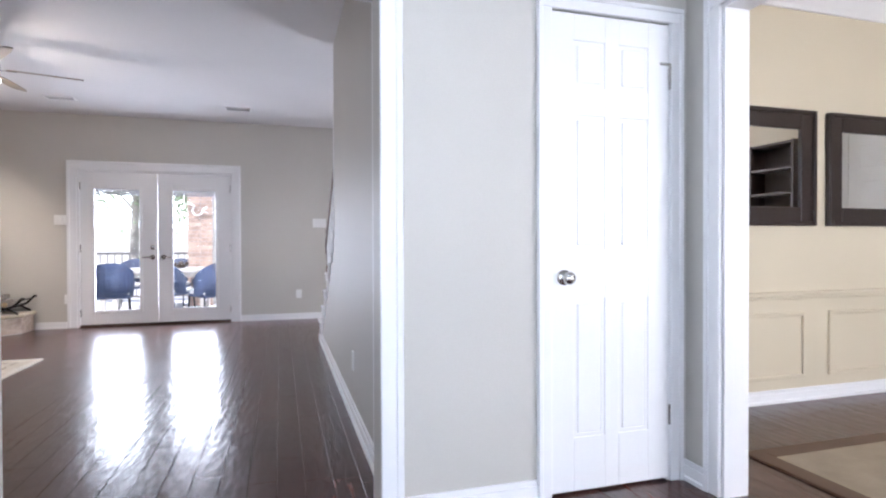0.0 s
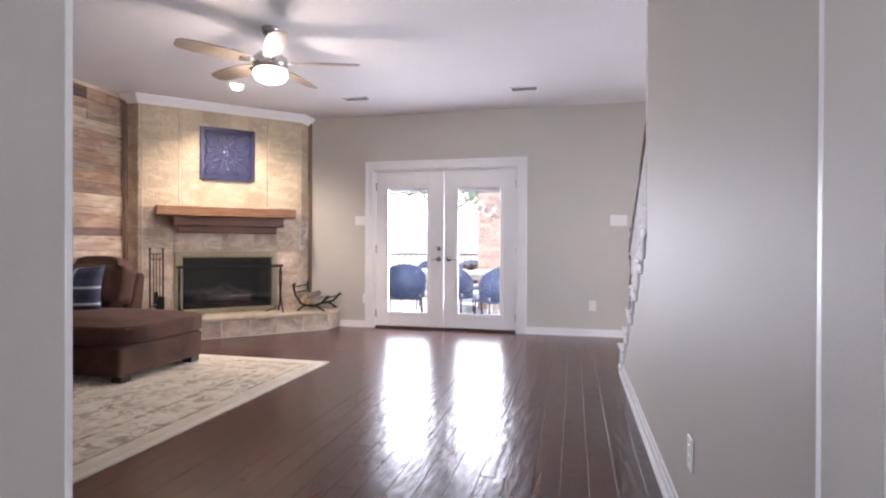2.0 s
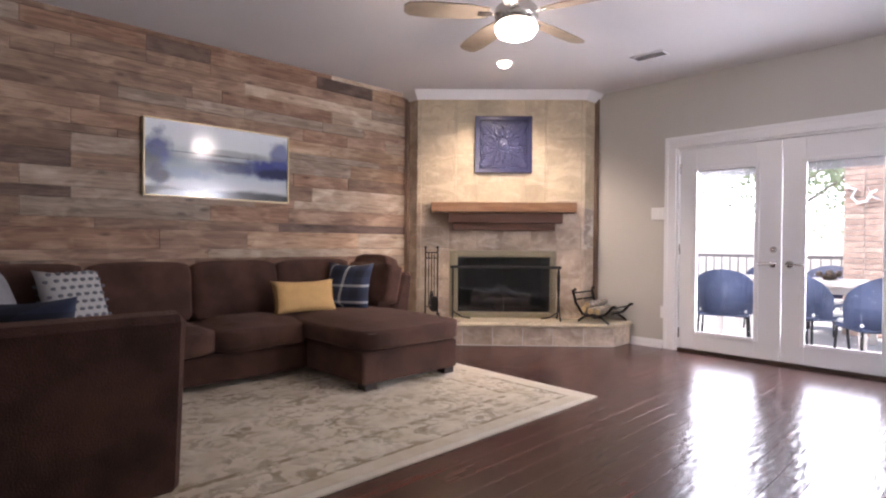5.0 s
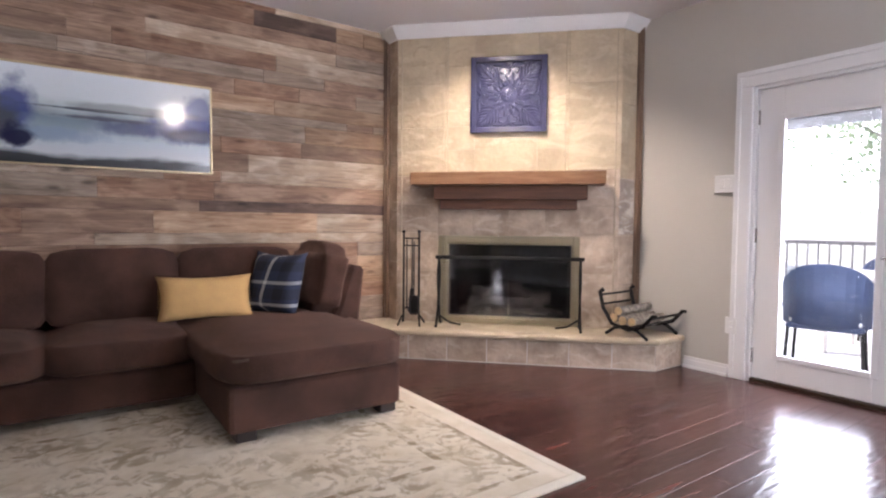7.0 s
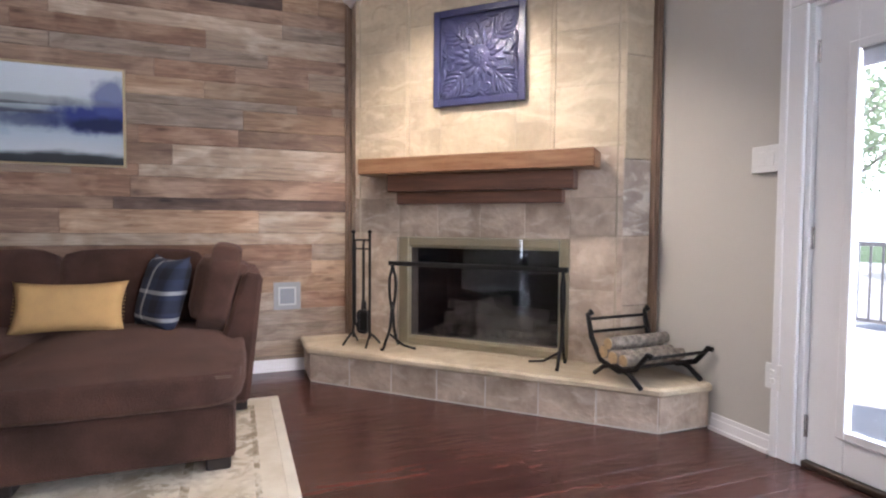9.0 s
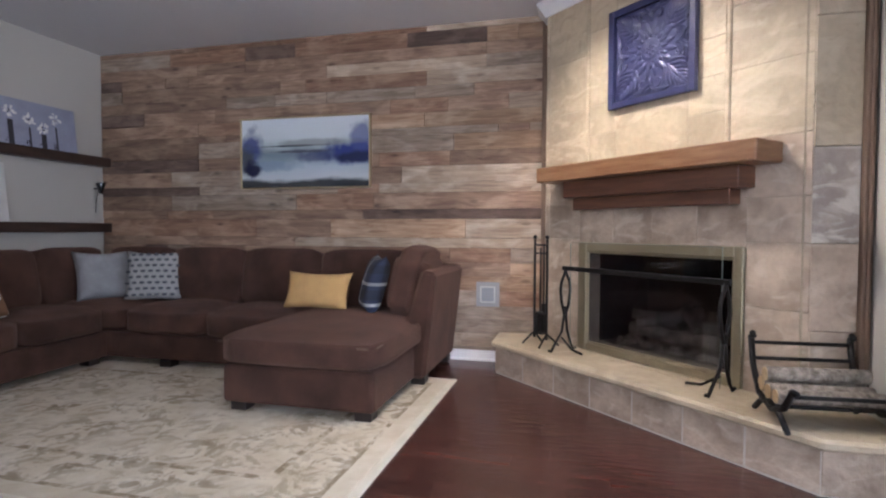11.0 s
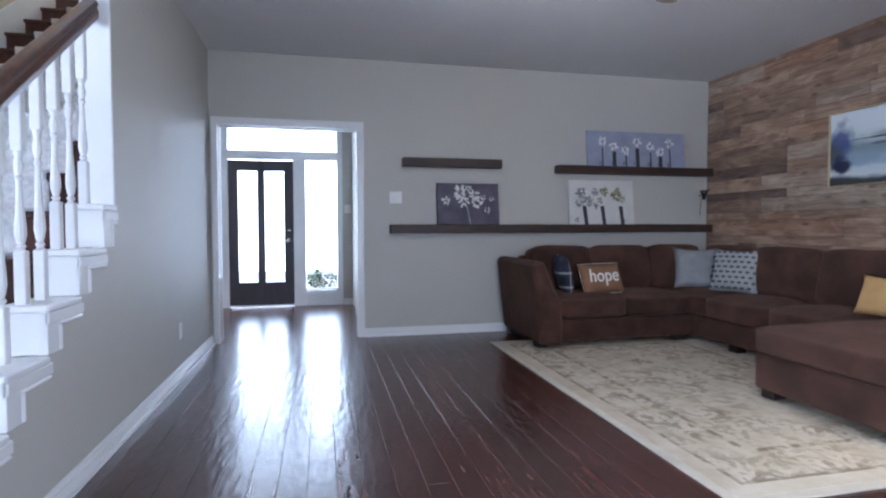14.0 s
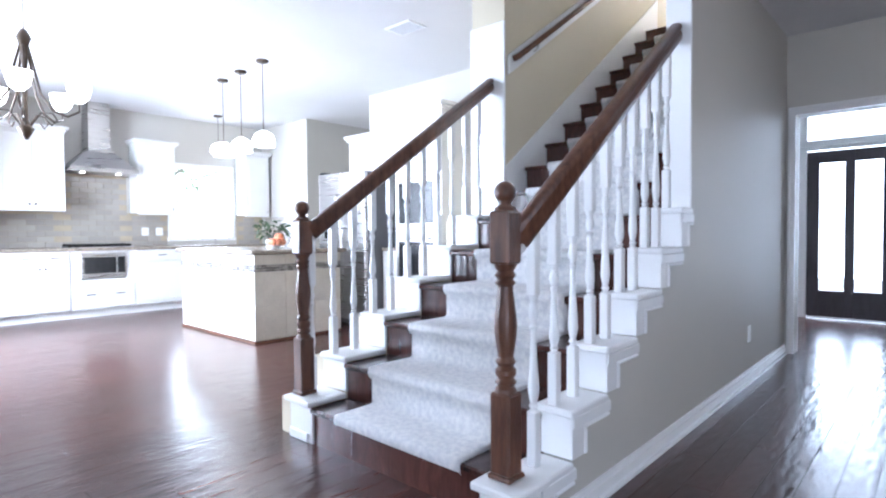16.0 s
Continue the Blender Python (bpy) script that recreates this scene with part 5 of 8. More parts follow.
def cushion(lo, hi, puff=0.03, bev=0.05, m=None, seg=3, sub=True):
    """A soft block: rounded edges, faces swelling outwards."""
    b = bmesh.new()
    bmesh.ops.create_cube(b, size=1.0)
    lo, hi = Vector(lo), Vector(hi)
    c, d = (lo + hi) / 2, hi - lo
    bmesh.ops.subdivide_edges(b, edges=b.edges[:], cuts=7, use_grid_fill=True)
    for v in b.verts:
        p = v.co * 2
        r = Vector()
        for i in range(3):
            j, k = (i + 1) % 3, (i + 2) % 3
            e = max(0.0, 1 - abs(p[j]) ** 4) * max(0.0, 1 - abs(p[k]) ** 4)
            h = d[i] / 2
            # round off towards the edges
            s = max(abs(p[j]), abs(p[k]))
            inset = bev * (max(0.0, (s - 0.62) / 0.38) ** 2) * 0.8
            if abs(p[i]) > 0.999:
                r[i] = math.copysign(h - inset + puff * e, p[i])
            else:
                q = p[i]
                r[i] = q * h
        n = noise.noise(Vector((c.x + r.x, c.y + r.y, c.z + r.z)) * 6.0) * 0.006
        v.co = c + r + Vector((n, n, n))
    bmesh.ops.smooth_vert(b, verts=b.verts[:], factor=0.35, use_axis_x=True, use_axis_y=True, use_axis_z=True)
    k = Mesh()
    k._put(b, m)
    return k


sofa = thing("sectional_sofa", (-4.2, 3.4, 0.02), "large U-shaped brown velvet sectional sofa with a chaise and block feet", "sofa")
SB = 0.06
# south run along the shelf wall
part("base", Mesh().box((-4.12, 2.02, SB), (-2.70, 2.86, 0.26), 0.02, 2).box((-4.93, 2.02, SB), (-4.12, 4.46, 0.26), 0.02, 2), SOFA, sofa)
part("chaise_base", Mesh().box((-4.93, 4.45, SB), (-3.36, 5.39, 0.29), 0.025, 2), SOFA, sofa)
part("chaise_cushion", cushion((-4.72, 4.42, 0.285), (-3.31, 5.42, 0.47), 0.02, 0.05), SOFA, sofa, "wide chaise cushion", True)
# rounded piping on the chaise
part("back_frame", Mesh().box((-4.94, 1.99, SB), (-2.66, 2.17, 0.80), 0.035, 2).box((-4.95, 2.17, SB), (-4.78, 5.44, 0.80), 0.035, 2), SOFA, sofa)
# seats
for x0, x1 in ((-4.10, -3.45), (-3.44, -2.73)):
    part("seat_cushion", cushion((x0, 2.25, 0.25), (x1, 2.89, 0.46), 0.025, 0.045), SOFA, sofa, smooth=True)
part("seat_cushion", cushion((-4.74, 2.25, 0.25), (-4.10, 3.02, 0.46), 0.025, 0.045), SOFA, sofa, smooth=True)
for y0, y1 in ((3.02, 3.73), (3.74, 4.45)):
    part("seat_cushion", cushion((-4.74, y0, 0.25), (-4.07, y1, 0.46), 0.025, 0.045), SOFA, sofa, smooth=True)
# back cushions leaning on the frame
for x0, x1 in ((-4.62, -4.02), (-4.00, -3.36), (-3.35, -2.71)):
    part("back_cushion", cushion((x0, -0.12, 0.0), (x1, 0.12, 0.455), 0.014, 0.022, pose(0, 2.27, 0.44, 10, 0, 0)), SOFA, sofa, smooth=True)
for y0, y1 in ((2.36, 3.03), (3.04, 3.73), (3.74, 4.44), (4.45, 5.20)):
    part("back_cushion", cushion((-0.12, y0, 0.0), (0.12, y1, 0.455), 0.014, 0.022, pose(-4.66, 0, 0.44, 0, -10, 0)), SOFA, sofa, smooth=True)
part("back_cushion", cushion((-0.30, -0.11, 0.0), (0.30, 0.11, 0.45), 0.04, 0.07, pose(-4.42, 5.26, 0.47, -12, 0, 0)), SOFA, sofa, smooth=True)
# sloped arms
arm = [(-2.74, SB), (-2.53, SB), (-2.45, 0.78), (-2.555, 0.80), (-2.66, 0.55), (-2.74, 0.42)]
part("arm", Mesh().prism(arm, "y", 1.99, 2.98, 0.025), SOFA, sofa, "flared arm with a sloped front")
armn = [(5.31, SB), (5.46, SB), (5.54, 0.78), (5.435, 0.80), (5.36, 0.55), (5.31, 0.42)]
part("arm", Mesh().prism(armn, "x", -4.95, -4.10, 0.025), SOFA, sofa, "flared arm with a sloped front")
for x, y in ((-2.60, 2.80), (-2.60, 2.08), (-4.02, 2.78), (-4.15, 3.4), (-3.43, 4.54), (-3.43, 5.32), (-4.85, 5.40), (-4.20, 5.40)):
    part("foot", Mesh().prism([(x - 0.05, y - 0.05), (x + 0.05, y - 0.05), (x + 0.05, y + 0.05), (x - 0.05, y + 0.05)], "z", 0.012, 0.065, 0.006), BLACKW, sofa, "dark wooden block foot")
# stitch lines on the chaise
THREAD = mat("tan_stitching_thread", (0.16, 0.11, 0.085), 0.9, var=0.2)
for z in (0.428, 0.436):
    part("stitching", Mesh().tube([(-3.318, 4.46, z - 0.003), (-3.3065, 4.9, z), (-3.318, 5.38, z - 0.003)], 0.0017, 5), THREAD, sofa, "double row of tan stitching")
    part("stitching", Mesh().tube([(-3.36, 5.411, z - 0.003), (-3.9, 5.4235, z), (-4.1, 5.4235, z)], 0.0017, 5), THREAD, sofa, "double row of tan stitching")


def pillow(name, w, h, m, material, label, puff=0.075):
    root = thing(name, tuple(m.translation), label, "pillow", "pillows on the sofa")
    b = bmesh.new()
    n = 12
    vs = {}
    for sgn in (1, -1):
        for i in range(n + 1):
            for j in range(n + 1):
                u, v = 2 * i / n - 1, 2 * j / n - 1
                edge = i in (0, n) or j in (0, n)
                if edge and sgn < 0:
                    vs[sgn, i, j] = vs[1, i, j]
                    continue
                pin = 1 - 0.13 * (1 - u * u) * abs(v) ** 3
                pinv = 1 - 0.10 * (1 - v * v) * abs(u) ** 3
                t = puff * ((1 - u ** 4) * (1 - v ** 4)) ** 0.6
                vs[sgn, i, j] = b.verts.new((u * w / 2 * pinv, sgn * t, h / 2 + v * h / 2 * pin))
    for sgn in (1, -1):
        for i in range(n):
            for j in range(n):
                q = (vs[sgn, i, j], vs[sgn, i + 1, j], vs[sgn, i + 1, j + 1], vs[sgn, i, j + 1])
                b.faces.new(q if sgn < 0 else q[::-1])
    k = Mesh()
    k._put(b, m)
    part("cover", k, material, root, smooth=True)
    return root


def stripes(name, base, lines):
    """A plaid: stripes along the cloth's width and height (object coordinates are world; uses generated)."""
    m = bpy.data.materials.new(name)
    m.use_nodes = True
    n, l = m.node_tree.nodes, m.node_tree.links
    b = n["Principled BSDF"]
    b.inputs["Roughness"].default_value = 0.9
    tc, sep = n.new("ShaderNodeTexCoord"), n.new("ShaderNodeSeparateXYZ")
    l.new(tc.outputs["Generated"], sep.inputs[0])
    col = None
    for axis, colours in (("X", lines), ("Z", lines)):
        cr = n.new("ShaderNodeValToRGB")
        cr.color_ramp.interpolation = "CONSTANT"
        e = cr.color_ramp.elements
        e[0].position, e[0].color = 0.0, (*base, 1)
        e[1].position, e[1].color = colours[0][0], (*colours[0][2], 1)
        for a, w, c in colours:
            if a != colours[0][0]:
                k = e.new(a)
                k.color = (*c, 1)
            k = e.new(a + w)
            k.color = (*base, 1)
        l.new(sep.outputs["XYZ".index(axis)], cr.inputs[0])
        if col is None:
            col = cr
        else:
            mx = n.new("ShaderNodeMix")
            mx.data_type = "RGBA"
            mx.inputs[0].default_value = 0.5
            l.new(col.outputs[0], mx.inputs[6])
            l.new(cr.outputs[0], mx.inputs[7])
            l.new(mx.outputs[2], b.inputs["Base Color"])
    return m


PLAID = stripes("navy_plaid_cloth", (0.022, 0.030, 0.060), [(0.16, 0.05, (0.55, 0.55, 0.52)), (0.27, 0.16, (0.012, 0.013, 0.02)), (0.50, 0.05, (0.55, 0.55, 0.52)), (0.70, 0.14, (0.012, 0.013, 0.02))])
p1 = pillow("lumbar_pillow", 0.56, 0.29, pose(-4.30, 4.55, 0.47, -18, 0, 84), GOLDCLOTH, "mustard yellow lumbar pillow with frayed edges on the sofa", 0.06)
fringe = Mesh(pose(-4.30, 4.55, 0.47, -18, 0, 84))
for sx in (-1, 1):
    for k in range(14):
        z = 0.015 + k * 0.02
        fringe.tube([(sx * 0.246, 0, z), (sx * 0.268, 0.002, z + 0.002)], 0.0022, 4)
tagged(part("fringe", fringe, GOLDCLOTH, p1), kind="stuff")
pillow("throw_pillow", 0.44, 0.44, pose(-4.33, 4.95, 0.46, -16, 0, 30), PLAID, "navy blue plaid throw pillow on the sofa")
pillow("throw_pillow", 0.42, 0.40, pose(-3.0, 2.52, 0.455, -14, 0, 250), PLAID, "navy blue plaid throw pillow leaning on the sofa arm")
DOTS = mat("grey_leaf_print", (0.34, 0.335, 0.325), 0.9, var=0.08, bump=0.1)
pillow("throw_pillow", 0.45, 0.45, pose(-4.38, 2.59, 0.455, -20, 0, 150), GREYCLOTH, "plain pale grey throw pillow in the sofa corner")
LM_ = pose(-4.44, 2.99, 0.455, -20, 0, 118)
p3 = pillow("throw_pillow", 0.45, 0.45, LM_, DOTS, "white and grey leaf print throw pillow on the sofa")
pr = Mesh(LM_)
for i in range(7):
    for j in range(8):
        u, v = -0.19 + i * 0.058 + (0.029 if j % 2 else 0), 0.05 + j * 0.05
        if abs(u) < 0.205:
            nu, nv = u / 0.225, v / 0.225 - 1
            d_ = 0.075 * ((1 - nu ** 4) * (1 - nv ** 4)) ** 0.6
            pr.ball((u, d_ + 0.001, v), 1.0, 8, (0.021, 0.003, 0.0125))
            pr.ball((u, -d_ - 0.001, v), 1.0, 8, (0.021, 0.003, 0.0125))
tagged(part("printed_leaves", pr, mat("slate_print", (0.09, 0.095, 0.11), 0.9, var=0.1), p3), kind="stuff")
HMx = pose(-3.31, 2.67, 0.455, -22, 0, 194)
hope = pillow("lumbar_pillow", 0.53, 0.31, HMx, RUST, "rust brown lumbar pillow with a white printed word", 0.055)


def words(text, size, m, material, parent, name="lettering", shear=0.0, bold=0.0):
    cu = bpy.data.curves.new(name, "FONT")
    cu.body, cu.size, cu.align_x, cu.align_y, cu.extrude, cu.shear, cu.offset = text, size, "CENTER", "CENTER", 0.001, shear, bold
    tmp = new(name, cu)
    data = bpy.data.meshes.new_from_object(tmp.evaluated_get(bpy.context.evaluated_depsgraph_get()))
    bpy.data.objects.remove(tmp)
    data.transform(m)
    data.materials.clear()
    data.materials.append(material)
    ob = new(name, data)
    ob.parent = parent
    if parent.type == "EMPTY":
        ob.matrix_parent_inverse = Matrix.LocRotScale(parent.location, parent.rotation_euler, None).inverted()
    return ob


# letters stand on the front of the pillow, which faces the room
words("hope", 0.18, HMx @ Matrix(((1, 0, 0, -0.015), (0, 0, -1, -0.058), (0, 1, 0, 0.165), (0, 0, 0, 1))), LETTER, hope, shear=0.15, bold=0.002)
edge = Mesh(HMx)
edge.tube([(-0.245, 0, 0.006), (0.245, 0, 0.006), (0.245, 0, 0.304), (-0.245, 0, 0.304), (-0.245, 0, 0.006)], 0.004, 6)
part("piping", edge, LETTER, hope, "white edge stitching")

# ---- rug ----


def rug_material():
    m = bpy.data.materials.new("faded_floral_rug")
    m.use_nodes = True
    n, l = m.node_tree.nodes, m.node_tree.links
    b = n["Principled BSDF"]
    b.inputs["Roughness"].default_value, b.inputs["Specular IOR Level"].default_value = 0.95, 0.1
    geo = n.new("ShaderNodeNewGeometry")

    def noi(scale, detail, rough=0.6, dist=0.0):
        t = n.new("ShaderNodeTexNoise")
        t.inputs["Scale"].default_value, t.inputs["Detail"].default_value, t.inputs["Roughness"].default_value, t.inputs["Distortion"].default_value = scale, detail, rough, dist
        l.new(geo.outputs["Position"], t.inputs["Vector"])
        return t

    def ramp(src, stops):
        c = n.new("ShaderNodeValToRGB")
        e = c.color_ramp.elements
        e[0].position, e[0].color = stops[0][0], (*stops[0][1], 1)
        e[1].position, e[1].color = stops[-1][0], (*stops[-1][1], 1)
        for p, k in stops[1:-1]:
            x = e.new(p)
            x.color = (*k, 1)
        l.new(src, c.inputs[0])
        return c
    def math_(op, *v):
        k = n.new("ShaderNodeMath")
        k.operation = op
        for i, x in enumerate(v):
            if isinstance(x, (int, float)):
                k.inputs[i].default_value = x
            else:
                l.new(x, k.inputs[i])
        return k.outputs[0]
    sep = n.new("ShaderNodeSeparateXYZ")
    l.new(geo.outputs["Position"], sep.inputs[0])
    # distance from the rug's edge
    ex = math_("SUBTRACT", 1.07, math_("ABSOLUTE", math_("ADD", sep.outputs[0], 3.29)))
    ey = math_("SUBTRACT", 1.575, math_("ABSOLUTE", math_("SUBTRACT", sep.outputs[1], 4.055)))
    edge = math_("MINIMUM", ex, ey)
    rose = n.new("ShaderNodeTexVoronoi")
    rose.inputs["Scale"].default_value = 5.0
    l.new(geo.outputs["Position"], rose.inputs["Vector"])
    wave = math_("MULTIPLY_ADD", math_("SINE", math_("MULTIPLY", rose.outputs["Distance"], 22.0)), 0.045, noi(8.5, 7, 0.72, 1.0).outputs[0])
    motif = ramp(wave, [(0.47, (0, 0, 0)), (0.57, (1, 1, 1))])
    fade = ramp(noi(2.6, 3).outputs[0], [(0.36, (0.10, 0.10, 0.10)), (0.64, (1, 1, 1))])
    stripe = math_("MAXIMUM", math_("LESS_THAN", math_("ABSOLUTE", math_("SUBTRACT", edge, 0.155)), 0.012), math_("LESS_THAN", math_("ABSOLUTE", math_("SUBTRACT", edge, 0.43)), 0.018))
    margin = math_("GREATER_THAN", edge, 0.14)
    worn = ramp(noi(11, 4).outputs[0], [(0.42, (0, 0, 0)), (0.56, (1, 1, 1))])
    ink = math_("MULTIPLY", math_("MAXIMUM", math_("MULTIPLY", motif.outputs[0], fade.outputs[0]), math_("MULTIPLY", stripe, worn.outputs[0])), margin)
    base = ramp(noi(5, 4).outputs[0], [(0.35, (0.54, 0.475, 0.36)), (0.65, (0.66, 0.605, 0.50))])
    mx = n.new("ShaderNodeMix")
    mx.data_type = "RGBA"
    l.new(math_("MULTIPLY", ink, 0.84), mx.inputs[0])
    l.new(base.outputs[0], mx.inputs[6])
    mx.inputs[7].default_value = (0.225, 0.175, 0.105, 1)
    l.new(mx.outputs[2], b.inputs["Base Color"])
    bp = n.new("ShaderNodeBump")
    bp.inputs["Strength"].default_value, bp.inputs["Distance"].default_value = 0.5, 0.006
    l.new(noi(180, 3).outputs[0], bp.inputs["Height"])
    l.new(bp.outputs[0], b.inputs["Normal"])
    return m


rug = thing("area_rug", (-3.29, 4.05, 0), "cream area rug with a faded tan floral pattern under the sofa", "rug")
part("rug_field", Mesh().box((-4.31, 2.53, 0.0), (-2.27, 5.58, 0.012), 0.003), rug_material(), rug)
bo = Mesh()
for lo, hi in (((-4.36, 2.48), (-4.31, 5.63)), ((-2.27, 2.48), (-2.22, 5.63)), ((-4.31, 2.48), (-2.27, 2.53)), ((-4.31, 5.58), (-2.27, 5.63))):
    bo.box((*lo, 0.0), (*hi, 0.011), 0.003)
part("border", bo, mat("cream_rug_border", (0.68, 0.63, 0.52), 0.95, var=0.08, scale=8, fine=180, bump=0.2), rug, "plain cream border")

# ---- pictures ----
pic = thing("framed_painting", (WX + 0.03, 4.1, 1.42), "wide abstract landscape painting in blue and cream, thin gold frame", "painting")
py0, py1, pz0, pz1 = 3.485, 4.732, 1.425, 2.052
SEA = ramp_image("abstract_landscape", "Z", pz0, pz1, [(0.0, (0.03, 0.032, 0.035)), (0.10, (0.05, 0.055, 0.06)), (0.15, (0.50, 0.54, 0.56)), (0.30, (0.42, 0.48, 0.54)), (0.38, (0.30, 0.36, 0.42)), (0.50, (0.16, 0.20, 0.24)), (0.525, (0.22, 0.26, 0.28)),
                                                   (0.60, (0.40, 0.46, 0.48)), (0.72, (0.55, 0.60, 0.62)), (1.0, (0.60, 0.64, 0.68))], 0.09, 2.6, 0.14, 0.2, 1.0, 3.0)
cv = part("canvas", Mesh().box((WX + 0.012, py0 + 0.012, pz0 + 0.012), (WX + 0.030, py1 - 0.012, pz1 - 0.012)), SEA, pic, "glossy painted panel")
fr = Mesh()
for a, c in (((py0, pz0), (py0 + 0.012, pz1)), ((py1 - 0.012, pz0), (py1, pz1)), ((py0 + 0.012, pz0), (py1 - 0.012, pz0 + 0.012)), ((py0 + 0.012, pz1 - 0.012), (py1 - 0.012, pz1))):
    fr.box((WX + 0.006, a[0], a[1]), (WX + 0.042, c[0], c[1]), 0.002)
part("frame", fr, FRAMEG, pic, "thin gold frame")


def washes(m, spots):
    """Soft washes of colour: centre y and z, half sizes, colour, strength."""
    n, l = m.node_tree.nodes, m.node_tree.links
    b = n["Principled BSDF"]
    geo, t = n.new("ShaderNodeNewGeometry"), n.new("ShaderNodeTexNoise")
    t.inputs["Scale"].default_value, t.inputs["Detail"].default_value = 9.0, 5
    l.new(geo.outputs["Position"], t.inputs["Vector"])
    for cy, cz, ry, rz, rgb, amount in spots:
        mp, ln, ad, mr, mx = n.new("ShaderNodeMapping"), n.new("ShaderNodeVectorMath"), n.new("ShaderNodeMath"), n.new("ShaderNodeMapRange"), n.new("ShaderNodeMix")
        mp.inputs["Scale"].default_value = (0.0, 1 / ry, 1 / rz)
        mp.inputs["Location"].default_value = (0.0, -cy / ry, -cz / rz)
        ln.operation, ad.operation = "LENGTH", "MULTIPLY_ADD"
        ad.inputs[1].default_value = 1.5
        mr.inputs[1].default_value, mr.inputs[2].default_value, mr.inputs[3].default_value, mr.inputs[4].default_value = 1.35, 1.95, amount, 0.0
        mx.data_type = "RGBA"
        l.new(geo.outputs["Position"], mp.inputs[0])
        l.new(mp.outputs[0], ln.inputs[0])
        l.new(t.outputs[0], ad.inputs[0])
        l.new(ln.outputs["Value"], ad.inputs[2])
        l.new(ad.outputs[0], mr.inputs[0])
        l.new(mr.outputs[0], mx.inputs[0])
        l.new(b.inputs["Base Color"].links[0].from_socket, mx.inputs[6])
        mx.inputs[7].default_value = (*rgb, 1)
        l.new(mx.outputs[2], b.inputs["Base Color"])


washes(SEA, [(py0 + 0.10, pz0 + 0.33, 0.12, 0.19, (0.045, 0.06, 0.20), 0.9), (py0 + 0.05, pz0 + 0.26, 0.09, 0.13, (0.06, 0.07, 0.07), 0.85), (py0 + 0.11, pz0 + 0.20, 0.08, 0.07, (0.02, 0.022, 0.06), 0.9),
             (py0 + 0.34, pz0 + 0.25, 0.20, 0.10, (0.20, 0.27, 0.30), 0.6), (py1 - 0.16, pz0 + 0.30, 0.30, 0.10, (0.03, 0.045, 0.20), 0.95), (py1 - 0.09, pz0 + 0.44, 0.11, 0.12, (0.07, 0.09, 0.26), 0.75),
             (py1 - 0.50, pz0 + 0.28, 0.22, 0.05, (0.05, 0.06, 0.14), 0.7),
             (py0 + 0.52, pz0 + 0.375, 0.34, 0.010, (0.03, 0.035, 0.06), 0.9), (py0 + 0.60, pz0 + 0.325, 0.30, 0.014, (0.07, 0.07, 0.10), 0.8), (py0 + 0.75, pz0 + 0.40, 0.40, 0.03, (0.20, 0.21, 0.20), 0.6),
             (py0 + 0.35, pz0 + 0.20, 0.22, 0.05, (0.22, 0.29, 0.40), 0.7), (py1 - 0.12, pz0 + 0.26, 0.22, 0.05, (0.02, 0.025, 0.07), 0.9), (py0 + 0.12, pz0 + 0.17, 0.09, 0.05, (0.012, 0.014, 0.05), 0.95)])

# floating shelves on the shelf wall
SD = 0.115


def shelf(x0, x1, z0, z1, label):
    root = thing("floating_shelf", ((x0 + x1) / 2, SY, z0), label, "shelf", "floating shelves")
    part("board", Mesh().box((x0, SY + 0.001, z0), (x1, SY + SD, z1), 0.006), SHELF, root)
    return root


shelf(-2.50, -1.475, 1.700, 1.788, "short dark rustic wooden floating shelf, empty")
shelf(WX + 0.004, -3.12, 1.665, 1.750, "dark rustic wooden floating shelf holding a canvas")
shelf(WX + 0.004, -1.345, 1.035, 1.122, "long dark rustic wooden floating shelf holding two canvases")


def canvas(x0, x1, z0, z1, material, label, lean=6):
    root = thing("canvas_print", ((x0 + x1) / 2, SY + 0.10, z0), label, "painting", "canvases on the shelves")
    m = pose((x0 + x1) / 2, SY + 0.075, z0, lean, 0, 0)
    w, h = x1 - x0, z1 - z0
    part("canvas", Mesh(m).box((-w / 2, -0.012, 0), (w / 2, 0.012, h), 0.002), material, root)
    return root, m, w, h


INK = mat("dark_violet_ground", (0.05, 0.043, 0.068), 0.6, var=0.3, scale=6, fine=30, bump=0.03, dark=(0.11, 0.095, 0.14))
SKYC = mat("lavender_ground", (0.34, 0.36, 0.47), 0.6, var=0.12, scale=6, bump=0.03)
PAPER = mat("ivory_ground", (0.66, 0.65, 0.62), 0.6, var=0.06, scale=6, bump=0.03)
PETAL = mat("white_petal_paint", (0.80, 0.79, 0.76), 0.6, var=0.08, scale=20)
STEM = mat("charcoal_stem_paint", (0.045, 0.042, 0.05), 0.6, var=0.3, scale=20)
OLIVE = mat("olive_bloom_paint", (0.25, 0.23, 0.08), 0.6, var=0.3, scale=30)


